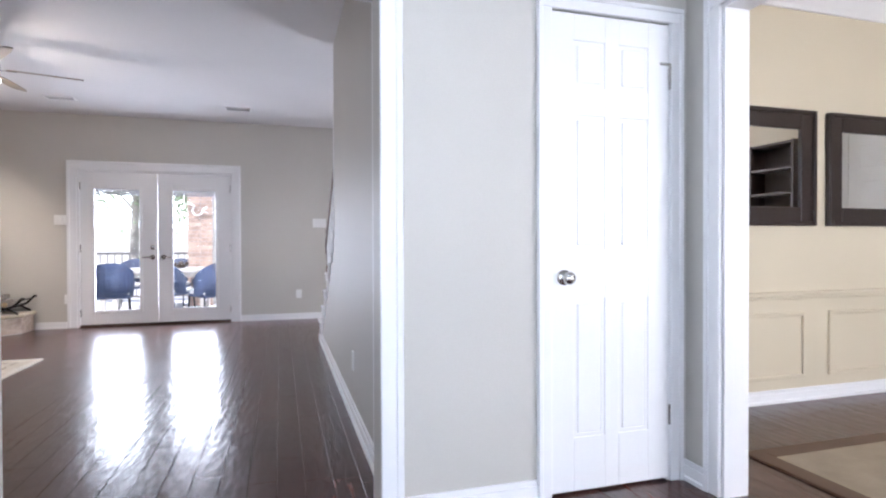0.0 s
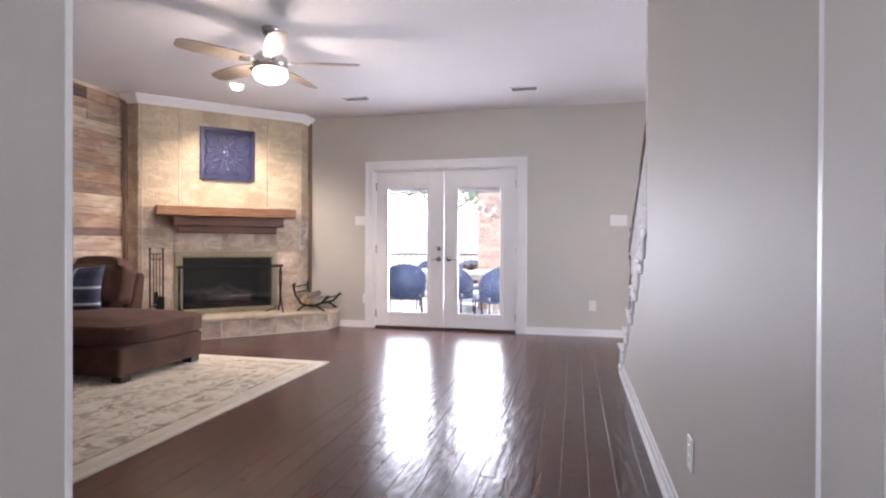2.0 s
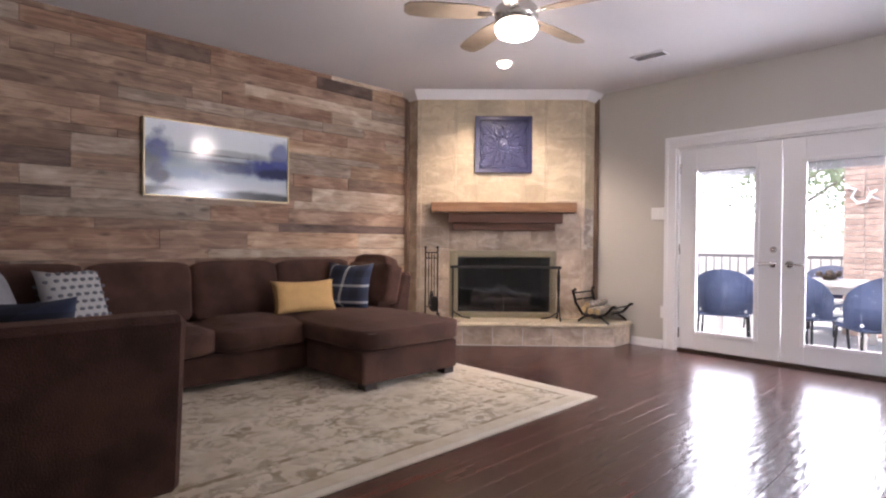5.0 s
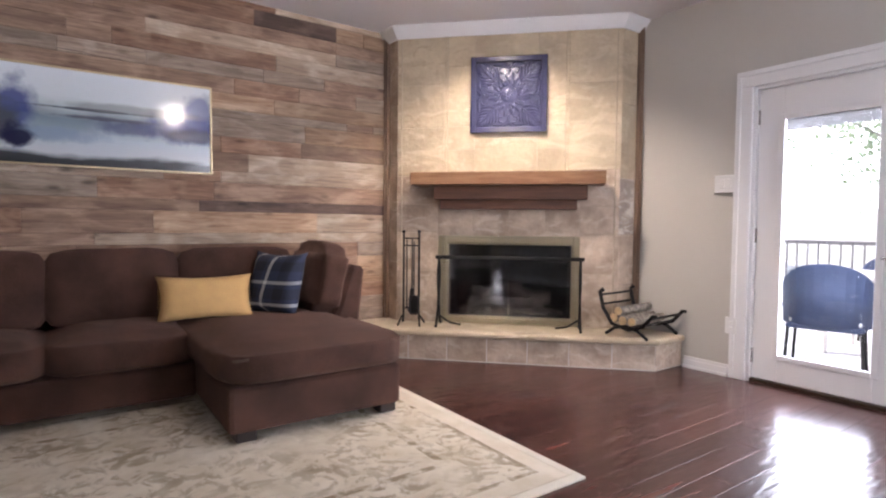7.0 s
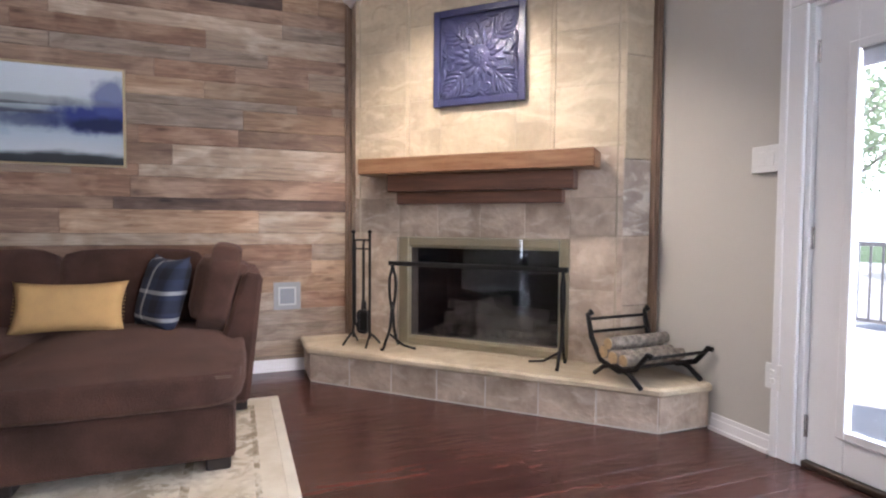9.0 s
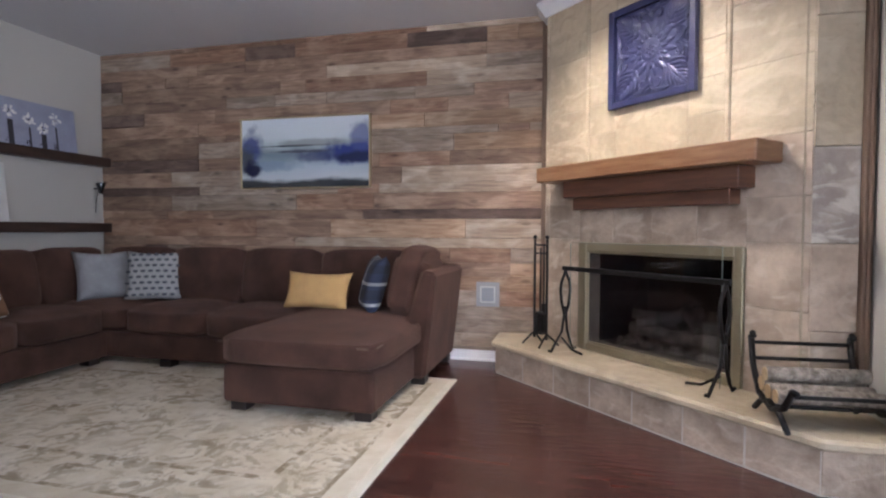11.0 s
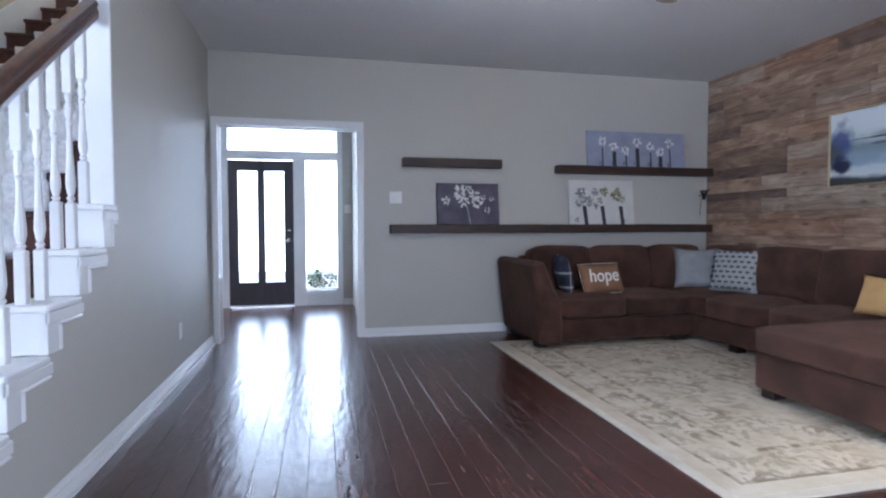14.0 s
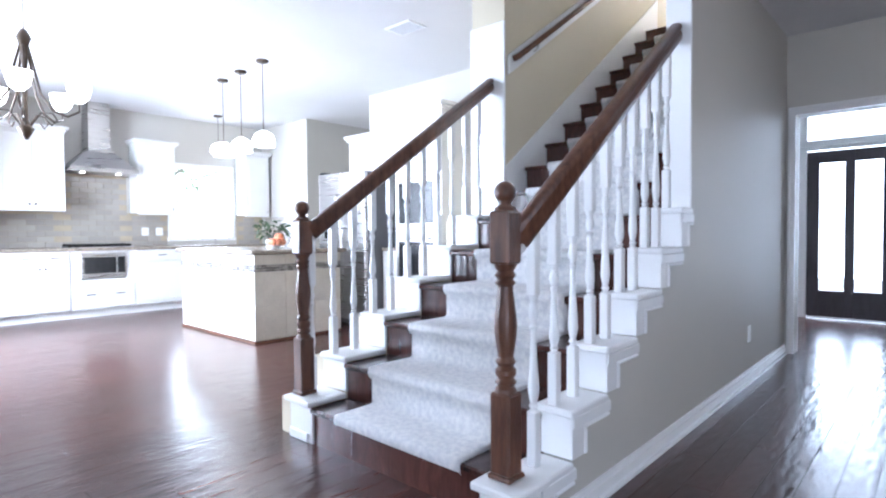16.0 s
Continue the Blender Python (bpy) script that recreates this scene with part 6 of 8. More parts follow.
def blooms(root, m, spots, petal, seed):
    """Brushed flower heads: uneven petals round a small eye."""
    g = random.Random(seed)
    for u, z, r, nn in spots:
        b = Mesh(m)
        for k in range(nn):
            t, q = k * 2.4 + g.uniform(-0.3, 0.3), r * g.uniform(0.35, 0.85)
            b.ball((0, 0, 0), 1.0, 8, (r * g.uniform(0.22, 0.40), 0.0012, r * g.uniform(0.10, 0.20)),
                   m=Matrix.Translation((u + q * math.cos(t), 0.0125, z + q * math.sin(t))) @ Matrix.Rotation(-t + g.uniform(-0.4, 0.4), 4, "Y"))
        head = part("painted_flower", b, petal, root)
        if nn > 11:
            e = Mesh(m)
            for k in range(5):
                e.ball((u + g.uniform(-0.25, 0.25) * r, 0.0134, z + g.uniform(-0.25, 0.25) * r), 1.0, 6, (r * 0.10, 0.0010, r * 0.10))
            part("painted_eye", e, STEM, head)


def stems(root, m, lines, w, material):
    for u0, z0, u1, z1, t in lines:
        d = Vector((u1 - u0, 0, z1 - z0))
        b = Mesh(m).box((0, 0.0118, -t), (d.length, 0.0132, t), m=Matrix.Translation((u0, 0, z0)) @ d.to_track_quat("X", "Z").to_matrix().to_4x4())
        part("painted_stem", b, material, root)


root, m, w, h = canvas(-2.475, -1.825, 1.122, 1.545, INK, "dark violet canvas print of white flowers on a shelf")
# seen from the room the canvas runs from +u to -u
blooms(root, m, [(0.08, 0.33, 0.075, 15), (0.05, 0.24, 0.07, 14), (-0.07, 0.30, 0.06, 13), (-0.09, 0.22, 0.065, 13), (0.23, 0.24, 0.05, 10), (-0.20, 0.15, 0.035, 8), (-0.16, 0.27, 0.035, 7), (-0.25, 0.26, 0.03, 6), (0.0, 0.37, 0.04, 8)], PETAL, 3)
stems(root, m, [(-0.035, 0.0, -0.06, 0.17, 0.025), (-0.02, 0.0, 0.02, 0.2, 0.006)], w, mat("glass_vase_paint", (0.36, 0.34, 0.42), 0.5, var=0.2, scale=20))
root, m, w, h = canvas(-4.66, -3.47, 1.752, 2.135, SKYC, "lavender canvas print of white flowers on a shelf")
us = (0.42, 0.28, 0.14, 0.0, -0.16, -0.28, -0.40)
blooms(root, m, [(u, 0.27 - 0.05 * (k % 3), 0.055, 13) for k, u in enumerate(us)], PETAL, 4)
stems(root, m, [(u, 0.0, u, 0.2 - 0.04 * (k % 3), 0.008 + 0.014 * (k % 2)) for k, u in enumerate(us)], w, STEM)
blooms(root, m, [(u + 0.02, 0.03, 0.028, 8) for u in us], STEM, 9)
root, m, w, h = canvas(-4.03, -3.27, 1.122, 1.60, PAPER, "ivory canvas print of grey and olive flowers on a shelf")
us = (0.27, 0.19, 0.08, -0.02, -0.14, -0.24)
blooms(root, m, [(0.24, 0.33, 0.07, 20), (0.16, 0.25, 0.06, 18), (0.27, 0.22, 0.05, 14), (0.08, 0.35, 0.05, 14), (0.07, 0.20, 0.04, 12)], mat("grey_petal_paint", (0.30, 0.30, 0.32), 0.6, var=0.3, scale=40), 5)
blooms(root, m, [(-0.03, 0.36, 0.055, 16), (-0.18, 0.33, 0.075, 20), (0.02, 0.26, 0.04, 12), (-0.24, 0.27, 0.045, 12)], OLIVE, 6)
blooms(root, m, [(0.20, 0.33, 0.06, 10), (-0.17, 0.36, 0.05, 8)], PETAL, 7)
stems(root, m, [(u, 0.0, u + (0.02 if k % 2 else -0.02), 0.2, 0.008 + 0.014 * (k % 2)) for k, u in enumerate(us)], w, STEM)
blooms(root, m, [(0.30, 0.05, 0.03, 8), (-0.26, 0.04, 0.028, 8)], STEM, 8)

# small wall sconce and wall plates
sc = thing("wall_sconce", (WX + 0.10, SY + 0.02, 1.44), "small black cone-shaped wall lamp in the corner", "wall lamp")
part("shade", Mesh().lathe([(0.012, 1.40), (0.022, 1.44), (0.045, 1.50), (0.043, 1.505), (0.018, 1.45)], (WX + 0.10, SY + 0.085), 16), BLACK, sc, "", True)
part("arm", Mesh().tube([(WX + 0.10, SY + 0.002, 1.45), (WX + 0.10, SY + 0.085, 1.45)], 0.007, 6).tube([(WX + 0.10, SY + 0.06, 1.45), (WX + 0.105, SY + 0.03, 1.33), (WX + 0.10, SY + 0.02, 1.22)], 0.003, 5), BLACK, sc)


def plate(x, y, z, nx, ny, w, h, label, rockers=1, cat="switch"):
    name = {"switch": "light_switch", "outlet": "wall_outlet", "panel": "control_panel"}[cat]
    root = thing(name, (x, y, z - h / 2), label, cat)
    # frame: t along the wall, n into the room
    m = Matrix(((-ny, nx, 0, x), (nx, ny, 0, y), (0, 0, 1, z), (0, 0, 0, 1)))
    part("cover_plate", Mesh(m).box((-w / 2, 0.0, -h / 2), (w / 2, 0.007, h / 2), 0.003), PLATE, root)
    for k in range(rockers):
        u = (k - (rockers - 1) / 2) * 0.046
        if cat == "outlet":
            for dz in (-0.02, 0.02):
                part("socket", Mesh(m).box((u - 0.013, 0.006, dz - 0.012), (u + 0.013, 0.010, dz + 0.012), 0.003), PLATE, root)
        else:
            part("rocker", Mesh(m).box((u - 0.016, 0.006, -0.033), (u + 0.016, 0.011, 0.033), 0.002), PLATE, root)
    return root


plate(-1.41, SY, 1.395, 0, 1, 0.125, 0.12, "white double light switch on the greige wall", 2)
plate(-2.765, NY - 0.023, 1.385, 0, -1, 0.165, 0.125, "white switch plate beside the patio door", 2)
plate(-2.70, NY - 0.023, 0.375, 0, -1, 0.08, 0.12, "white outlet beside the patio door", 1, "outlet")
plate(0.15, NY, 0.36, 0, -1, 0.08, 0.12, "white outlet low on the wall", 1, "outlet")
plate(0.44, NY, 1.37, 0, -1, 0.19, 0.13, "white control panel on the greige wall", 3, "panel")
plate(SX, 3.12, 0.34, -1, 0, 0.075, 0.118, "white outlet low on the stair wall", 1, "outlet")
plate(-1.05, FY, 1.37, 0, 1, 0.09, 0.12, "white light switch beside the front door", 1)

# pale grille low on the plank wall
gr = thing("wall_grille", (WX + 0.005, 5.74, 0.44), "square pale grey access grille on the plank wall", "grille")
part("frame", Mesh().box((WX + 0.005, 5.645, 0.445), (WX + 0.016, 5.835, 0.645), 0.004), mat("blue_grey_frame", (0.33, 0.335, 0.34), 0.5, var=0.06), gr)
part("inner_frame", Mesh().box((WX + 0.016, 5.678, 0.478), (WX + 0.024, 5.690, 0.612), 0.003).box((WX + 0.016, 5.790, 0.478), (WX + 0.024, 5.802, 0.612), 0.003).box((WX + 0.016, 5.690, 0.478), (WX + 0.024, 5.790, 0.490), 0.003)
     .box((WX + 0.016, 5.690, 0.600), (WX + 0.024, 5.790, 0.612), 0.003), GRILLE, gr)
part("inner_panel", Mesh().box((WX + 0.016, 5.690, 0.490), (WX + 0.019, 5.790, 0.600), 0.001), mat("grey_panel", (0.27, 0.29, 0.32), 0.5, var=0.05), gr)

# ---- ceiling fan ----
FXc, FYc = -2.37, 4.88
fan = thing("ceiling_fan", (FXc, FYc, CEIL), "five-blade ceiling fan with a lit frosted bowl lamp", "ceiling fan")
part("canopy", Mesh().lathe([(0.03, CEIL - 0.06), (0.06, CEIL - 0.045), (0.07, CEIL - 0.01), (0.07, CEIL)], (FXc, FYc), 20), NICKEL, fan, "", True)
part("downrod", Mesh().cyl((FXc, FYc, 2.56), (FXc, FYc, CEIL - 0.05), 0.013), NICKEL, fan)
part("motor", Mesh().lathe([(0.08, 2.41), (0.12, 2.42), (0.135, 2.46), (0.13, 2.51), (0.09, 2.55), (0.03, 2.575)], (FXc, FYc), 24), NICKEL, fan, "brushed nickel motor housing", True)
lk = part("light_bowl", Mesh().lathe([(0.02, 2.325), (0.07, 2.332), (0.11, 2.35), (0.13, 2.385), (0.125, 2.41)], (FXc, FYc), 24), FROST, fan, "glowing frosted glass bowl", True)
lk.visible_shadow = False
for k in range(5):
    m = pose(FXc, FYc, 2.475, 0, 0, 17 + 72 * k) @ pose(0, 0, 0, 12, 0, 0)
    b = part("blade", Mesh(m).prism([(0.17, -0.05), (0.30, -0.072), (0.55, -0.075), (0.66, -0.062), (0.69, -0.03), (0.69, 0.03), (0.66, 0.062), (0.55, 0.075), (0.30, 0.072), (0.17, 0.05)], "z", 0.0, 0.007), BLADE, fan, "weathered light wood blade")
    part("blade_iron", Mesh(m).box((0.10, -0.022, -0.006), (0.24, 0.022, -0.001), 0.002), NICKEL, b)


def downlight(x, y, z, label, on=True):
    root = thing("recessed_downlight", (x, y, z), label, "ceiling light")
    part("trim_ring", Mesh().lathe([(0.062, z - 0.004), (0.085, z - 0.006), (0.088, z - 0.001), (0.062, z - 0.0005)], (x, y), 24), WHITE, root)
    q = part("lens", Mesh().lathe([(0.015, z - 0.045), (0.04, z - 0.038), (0.056, z - 0.020), (0.06, z - 0.002)], (x, y), 20), FROST, root, "glowing round bulb", True)
    q.visible_shadow = False
    return root


downlight(-3.53, 6.15, CEIL, "lit recessed downlight in front of the fireplace")


# Dark backing colour stands in for the shade behind the vent slats.
VENTD = mat("painted_duct_shade", (0.16, 0.15, 0.15), 0.8, var=0.1)


def air_vent(x, y, z, w=0.30, d=0.15):
    root = thing("ceiling_vent", (x, y, z), "white louvred air vent in the ceiling", "air vent", "ceiling vents")
    f = Mesh()
    for a, c in (((-w / 2, -d / 2), (w / 2, -d / 2 + 0.02)), ((-w / 2, d / 2 - 0.02), (w / 2, d / 2)), ((-w / 2, -d / 2 + 0.02), (-w / 2 + 0.02, d / 2 - 0.02)), ((w / 2 - 0.02, -d / 2 + 0.02), (w / 2, d / 2 - 0.02))):
        f.box((x + a[0], y + a[1], z - 0.012), (x + c[0], y + c[1], z - 0.001), 0.003)
    part("frame", f, WHITE, root)
    part("backing", Mesh().box((x - w / 2 + 0.02, y - d / 2 + 0.02, z - 0.003), (x + w / 2 - 0.02, y + d / 2 - 0.02, z - 0.001)), VENTD, root)
    for k in range(5):
        yy = y - d / 2 + 0.03 + k * (d - 0.06) / 4
        part("slat", Mesh().box((-w / 2 + 0.02, -0.010, -0.001), (w / 2 - 0.02, 0.010, 0.001), m=pose(x, yy, z - 0.009, 35, 0, 0)), GRILLE, root)


air_vent(-2.49, 6.90, CEIL)
air_vent(-0.59, 6.91, CEIL)
air_vent(2.87, 4.05, KCEIL, 0.32, 0.22)

# ---- staircase ----
stairs = thing("staircase", (1.1, STAIR_Y, 0), "staircase with dark wood treads, white curbs and a pale carpet runner", "staircase", kind="structure")
X0, X1 = SX + 0.12, FI
for k in range(1, NSTEP):
    y0, y1 = riser_y(k), riser_y(k + 1)
    z, zb = step_z(k), step_z(k - 1)
    part("riser", Mesh().box((X0, y0 - 0.02, zb), (X1, y0, z - 0.028)), FLOORM, stairs)
    part("tread", Mesh().box((X0, y1 - 0.02, z - 0.028), (X1, y0 + 0.028, z), 0.008), FLOORM, stairs, "dark stained wood tread")
# carpet runner: one ribbon over the steps
RX0, RX1 = X0 + 0.22, X1 - 0.22
prof = []
for k in range(1, NSTEP):
    y0, y1, z = riser_y(k), riser_y(k + 1), step_z(k)
    if k > 1:
        prof += [(y0 + 0.012, step_z(k - 1) + 0.022), (y0 + 0.012, z - 0.040)]
    prof += [(y0 + 0.034, z - 0.032), (y0 + 0.042, z - 0.012), (y0 + 0.034, z + 0.014), (y0 - 0.02, z + 0.016), (y1 + 0.03, z + 0.016)]
b = Mesh()
cols = [[b.bm.verts.new((x, y + rng.uniform(-0.002, 0.002), z + rng.uniform(-0.002, 0.002))) for y, z in prof] for x in (RX0, RX0 + 0.02, (RX0 + RX1) / 2, RX1 - 0.02, RX1)]
for q, s in zip(cols, cols[1:]):
    for a, c, d_, e in zip(q, q[1:], s[1:], s):
        b.bm.faces.new((a, c, d_, e))
for side in (0, -1):
    base = [b.bm.verts.new((v.co.x, v.co.y - 0.012, v.co.z - 0.014)) for v in cols[side]]
    for a, c, d_, e in zip(cols[side], cols[side][1:], base[1:], base):
        b.bm.faces.new((a, c, d_, e))
bmesh.ops.recalc_face_normals(b.bm, faces=b.bm.faces[:])
part("carpet_runner", b, CARPET, stairs, "mottled pale grey carpet runner", True)

# white stepped curbs, with caps and bracket trim
CAP = 0.035


def curb(xa, xb, face, sgn, upto, lab):
    for k in range(1, upto + 1):
        y0, y1 = riser_y(k), riser_y(k + 1)
        z, zb = step_z(k), step_z(k - 1)
        end = max(y1, WEND if face < 1 else SEND)
        if end >= y0:
            continue
        part("curb_face", Mesh().box((xa - 0.004, y0, zb + (CAP if k > 1 else 0.0)), (xb + 0.004, y0 + 0.014, z + CAP - 0.028), 0.002), WHITE, stairs)
        o = 0.035 if k == 1 else 0.02
        part("curb_cap", Mesh().box((xa - 0.024, end + 0.022, z + CAP - 0.028), (xb + 0.024, y0 + 0.014 + o, z + CAP), 0.006), WHITE, stairs, "white curb cap")
        fx = xa if sgn < 0 else xb
        a, c = (fx - 0.012, fx) if sgn < 0 else (fx, fx + 0.012)
        part("side_skirt", Mesh().box((a, y0 - 0.075, zb + CAP), (c, y0 + 0.014, z + CAP - 0.028), 0.002).box((a - (0.006 if sgn < 0 else 0), end - 0.01, z + CAP - 0.075), (c + (0.006 if sgn > 0 else 0), y0 + 0.014, z + CAP - 0.03), 0.004), WHITE, stairs)
        a, c = (fx - 0.020, fx) if sgn < 0 else (fx, fx + 0.020)
        part("bead_moulding", Mesh().box((a, y0 - 0.093, zb + CAP), (c, y0 - 0.075, z + CAP - 0.09), 0.006).box((a, end + 0.0, z + CAP - 0.092), (c, y0 - 0.075, z + CAP - 0.076), 0.006), WHITE, stairs)


curb(SX, SX + 0.12, SX, -1, 6, "hall")
curb(FI, FX, FX, 1, 8, "kitchen")
# lowest blocks under the newels
for xa, xb, sy in ((SX - 0.012, SX + 0.15, 5.89), (FI + 0.04, FX + 0.005, 5.75)):
    part("newel_plinth", Mesh().box((xa, sy - 0.03, 0.0), (xb, sy + 0.12, RISE + CAP - 0.028), 0.004).box((xa - 0.018, sy - 0.05, RISE + CAP - 0.028), (xb + 0.018, sy + 0.15, RISE + CAP + 0.002), 0.006)
         .box((xa - 0.012, sy - 0.03, 0.0), (xb + 0.012, sy + 0.132, 0.05), 0.005), WHITE, stairs, "white painted plinth")
# skirting up the stairwell wall
part("wall_skirt", Mesh().prism([(SEND - 0.002, RISE * 7 - 0.08), (SEND - 0.002, 1.557), (riser_y(NSTEP) - 0.3, 3.61), (riser_y(NSTEP) - 0.3, RISE * NSTEP + 0.05)], "x", FI - 0.014, FI - 0.001), WHITE, stairs, "white sloped skirting")
part("end_trim", Mesh().box((FI - 0.008, SEND - 0.002, RISE * 7 + 0.02), (FX + 0.128, SEND + 0.016, 2.60), 0.003), WHITE, stairs)
part("end_trim", Mesh().box((SX - 0.006, WEND - 0.002, RISE * 6), (SX + 0.128, WEND + 0.016, 2.44), 0.003), WHITE, stairs)


def newel(x, y, z0):
    root = thing("newel_post", (x, y, z0), "turned brown oak newel post with a ball top", "newel post", "newel posts")
    a, b = 0.041, 0.298
    turned = [(0.039, 0.0), (0.036, 0.012), (0.028, 0.020), (0.037, 0.034), (0.028, 0.048), (0.036, 0.062), (0.036, 0.078), (0.026, 0.090), (0.036, 0.104), (0.027, 0.122), (0.031, 0.150), (0.037, 0.190),
              (0.040, 0.228), (0.038, 0.262), (0.031, 0.312), (0.027, 0.345), (0.026, 0.362), (0.036, 0.374), (0.028, 0.386), (0.037, 0.400), (0.028, 0.414), (0.036, 0.426), (0.040, 0.438)]
    part("post", Mesh().box((x - a - 0.007, y - a - 0.007, z0), (x + a + 0.007, y + a + 0.007, z0 + 0.018), 0.006).box((x - a, y - a, z0 + 0.016), (x + a, y + a, z0 + b), 0.008)
         .lathe([(r, z0 + b + h) for r, h in turned], (x, y), 20)
         .box((x - a, y - a, z0 + b + 0.438), (x + a, y + a, z0 + b + 0.618), 0.008), OAK, root, smooth=False)
    c = z0 + b + 0.618
    part("finial", Mesh().lathe([(0.036, c), (0.037, c + 0.011), (0.024, c + 0.018), (0.019, c + 0.026), (0.027, c + 0.033)], (x, y), 20).ball((x, y, c + 0.063), 0.038, 18), OAK, root, "dark ball finial", True)
    return root


NZ = RISE + CAP + 0.002
newel(SX + 0.09, 5.935, NZ)
newel(FX - 0.045, 5.825, NZ)


def baluster_mesh(h):
    """A turned white baluster of height h, square at both ends."""
    b = Mesh()
    s = 0.019
    lo, hi = 0.20, max(h - 0.26, 0.45)
    b.box((-s, -s, 0), (s, s, lo), 0.003)
    d = hi - lo
    pr = [(0.018, 0.0), (0.011, 0.02), (0.018, 0.045), (0.011, 0.07), (0.015, 0.10), (0.0205, 0.17), (0.019, 0.25), (0.013, 0.46), (0.010, 0.66), (0.010, 0.70), (0.016, 0.73), (0.010, 0.765), (0.017, 0.82), (0.018, 0.86), (0.011, 0.93), (0.018, 1.0)]
    b.lathe([(r, lo + t * d) for r, t in pr], (0, 0), 10)
    b.box((-s, -s, hi), (s, s, h), 0.003)
    return b


def balustrade(x, upto, stop, label, lift, steep=1.0):
    root = thing("stair_railing", (x, STAIR_Y, NZ), label, "railing", "stair railings")
    slope = steep * RISE / RUN
    zr = NZ + 0.815 + lift

    def rail_z(y):
        return zr + (5.93 - y) * slope
    k = 0
    y = 5.86 - 0.075
    while y > stop + 0.05:
        step = max(1, int((STAIR_Y - y) / RUN) + 1)
        z0 = step_z(step) + CAP
        b = baluster_mesh(rail_z(y) - 0.055 - z0 + 0.012)
        b.bm.transform(Matrix.Translation((x, y, z0)))
        part("baluster", b, WHITE, root, "turned white baluster")
        y -= RUN / 2 if upto else RUN / 2
    a = 5.90 if x < 1 else 5.80
    d = math.degrees(math.atan(slope))
    n = (a - stop) / math.cos(math.radians(d))
    # handrail profile swept up the slope
    pr = [(-0.032, -0.055), (0.032, -0.055), (0.034, -0.03), (0.026, -0.012), (0.033, 0.0), (0.028, 0.018), (0.012, 0.026), (-0.012, 0.026), (-0.028, 0.018), (-0.033, 0.0), (-0.026, -0.012), (-0.034, -0.03)]
    m = Matrix.Translation((x, a, rail_z(a))) @ Matrix.Rotation(math.radians(-d), 4, "X")
    rb = Mesh(m).prism(pr, "y", -n, 0.0)
    part("handrail", rb, OAK, root, "brown oak handrail", True)
    m2 = Matrix.Translation((x, a, rail_z(a) - 0.066)) @ Matrix.Rotation(math.radians(-d), 4, "X")
    part("fillet", Mesh(m2).box((-0.022, -n, -0.008), (0.022, 0.0, 0.011)), WHITE, root, "white strip under the handrail")
    return root


balustrade(SX + 0.075, 6, WEND + 0.014, "oak handrail on turned white balusters beside the hall", 0.0, 1.09)
balustrade(FX - 0.06, 8, SEND + 0.014, "oak handrail on turned white balusters beside the kitchen", -0.04, 1.03)
# wall rail inside the stairwell
wr = thing("wall_handrail", (FI - 0.06, 3.7, 2.4), "oak handrail on a white backing board on the stairwell wall", "handrail")
s = RISE / RUN
ya, yb, za = 4.12, 1.55, 2.35
part("backing_board", Mesh().prism([(ya + 0.05, za - 0.13), (ya + 0.05, za + 0.01), (yb, za + (ya - yb) * s + 0.05), (yb, za + (ya - yb) * s - 0.08)], "x", FI - 0.018, FI - 0.001), WHITE, wr, "white backing board")
part("rail", Mesh().tube([(FI - 0.03, ya + 0.01, za - 0.01), (FI - 0.065, ya, za), (FI - 0.065, yb, za + (ya - yb) * s)], 0.022, 12), OAK, wr, "", True)
for y in (3.85, 2.7):
    z = za + (ya - y) * s
    part("bracket", Mesh().tube([(FI - 0.018, y, z - 0.07), (FI - 0.05, y, z - 0.06), (FI - 0.065, y, z - 0.02)], 0.006, 6), NICKEL, wr)

# ---- kitchen ----
CF = 7.55            # cabinet fronts
CT = 0.915


def front_panel(b, y0, y1, z0, z1, x, shaker=True):
    """A raised panel front facing -x."""
    b.box((x - 0.018, y0 + 0.003, z0 + 0.003), (x, y1 - 0.003, z1 - 0.003), 0.003)
    if shaker and z1 - z0 > 0.25:
        b.box((x - 0.024, y0 + 0.055, z0 + 0.055), (x - 0.016, y1 - 0.055, z1 - 0.055), 0.008)


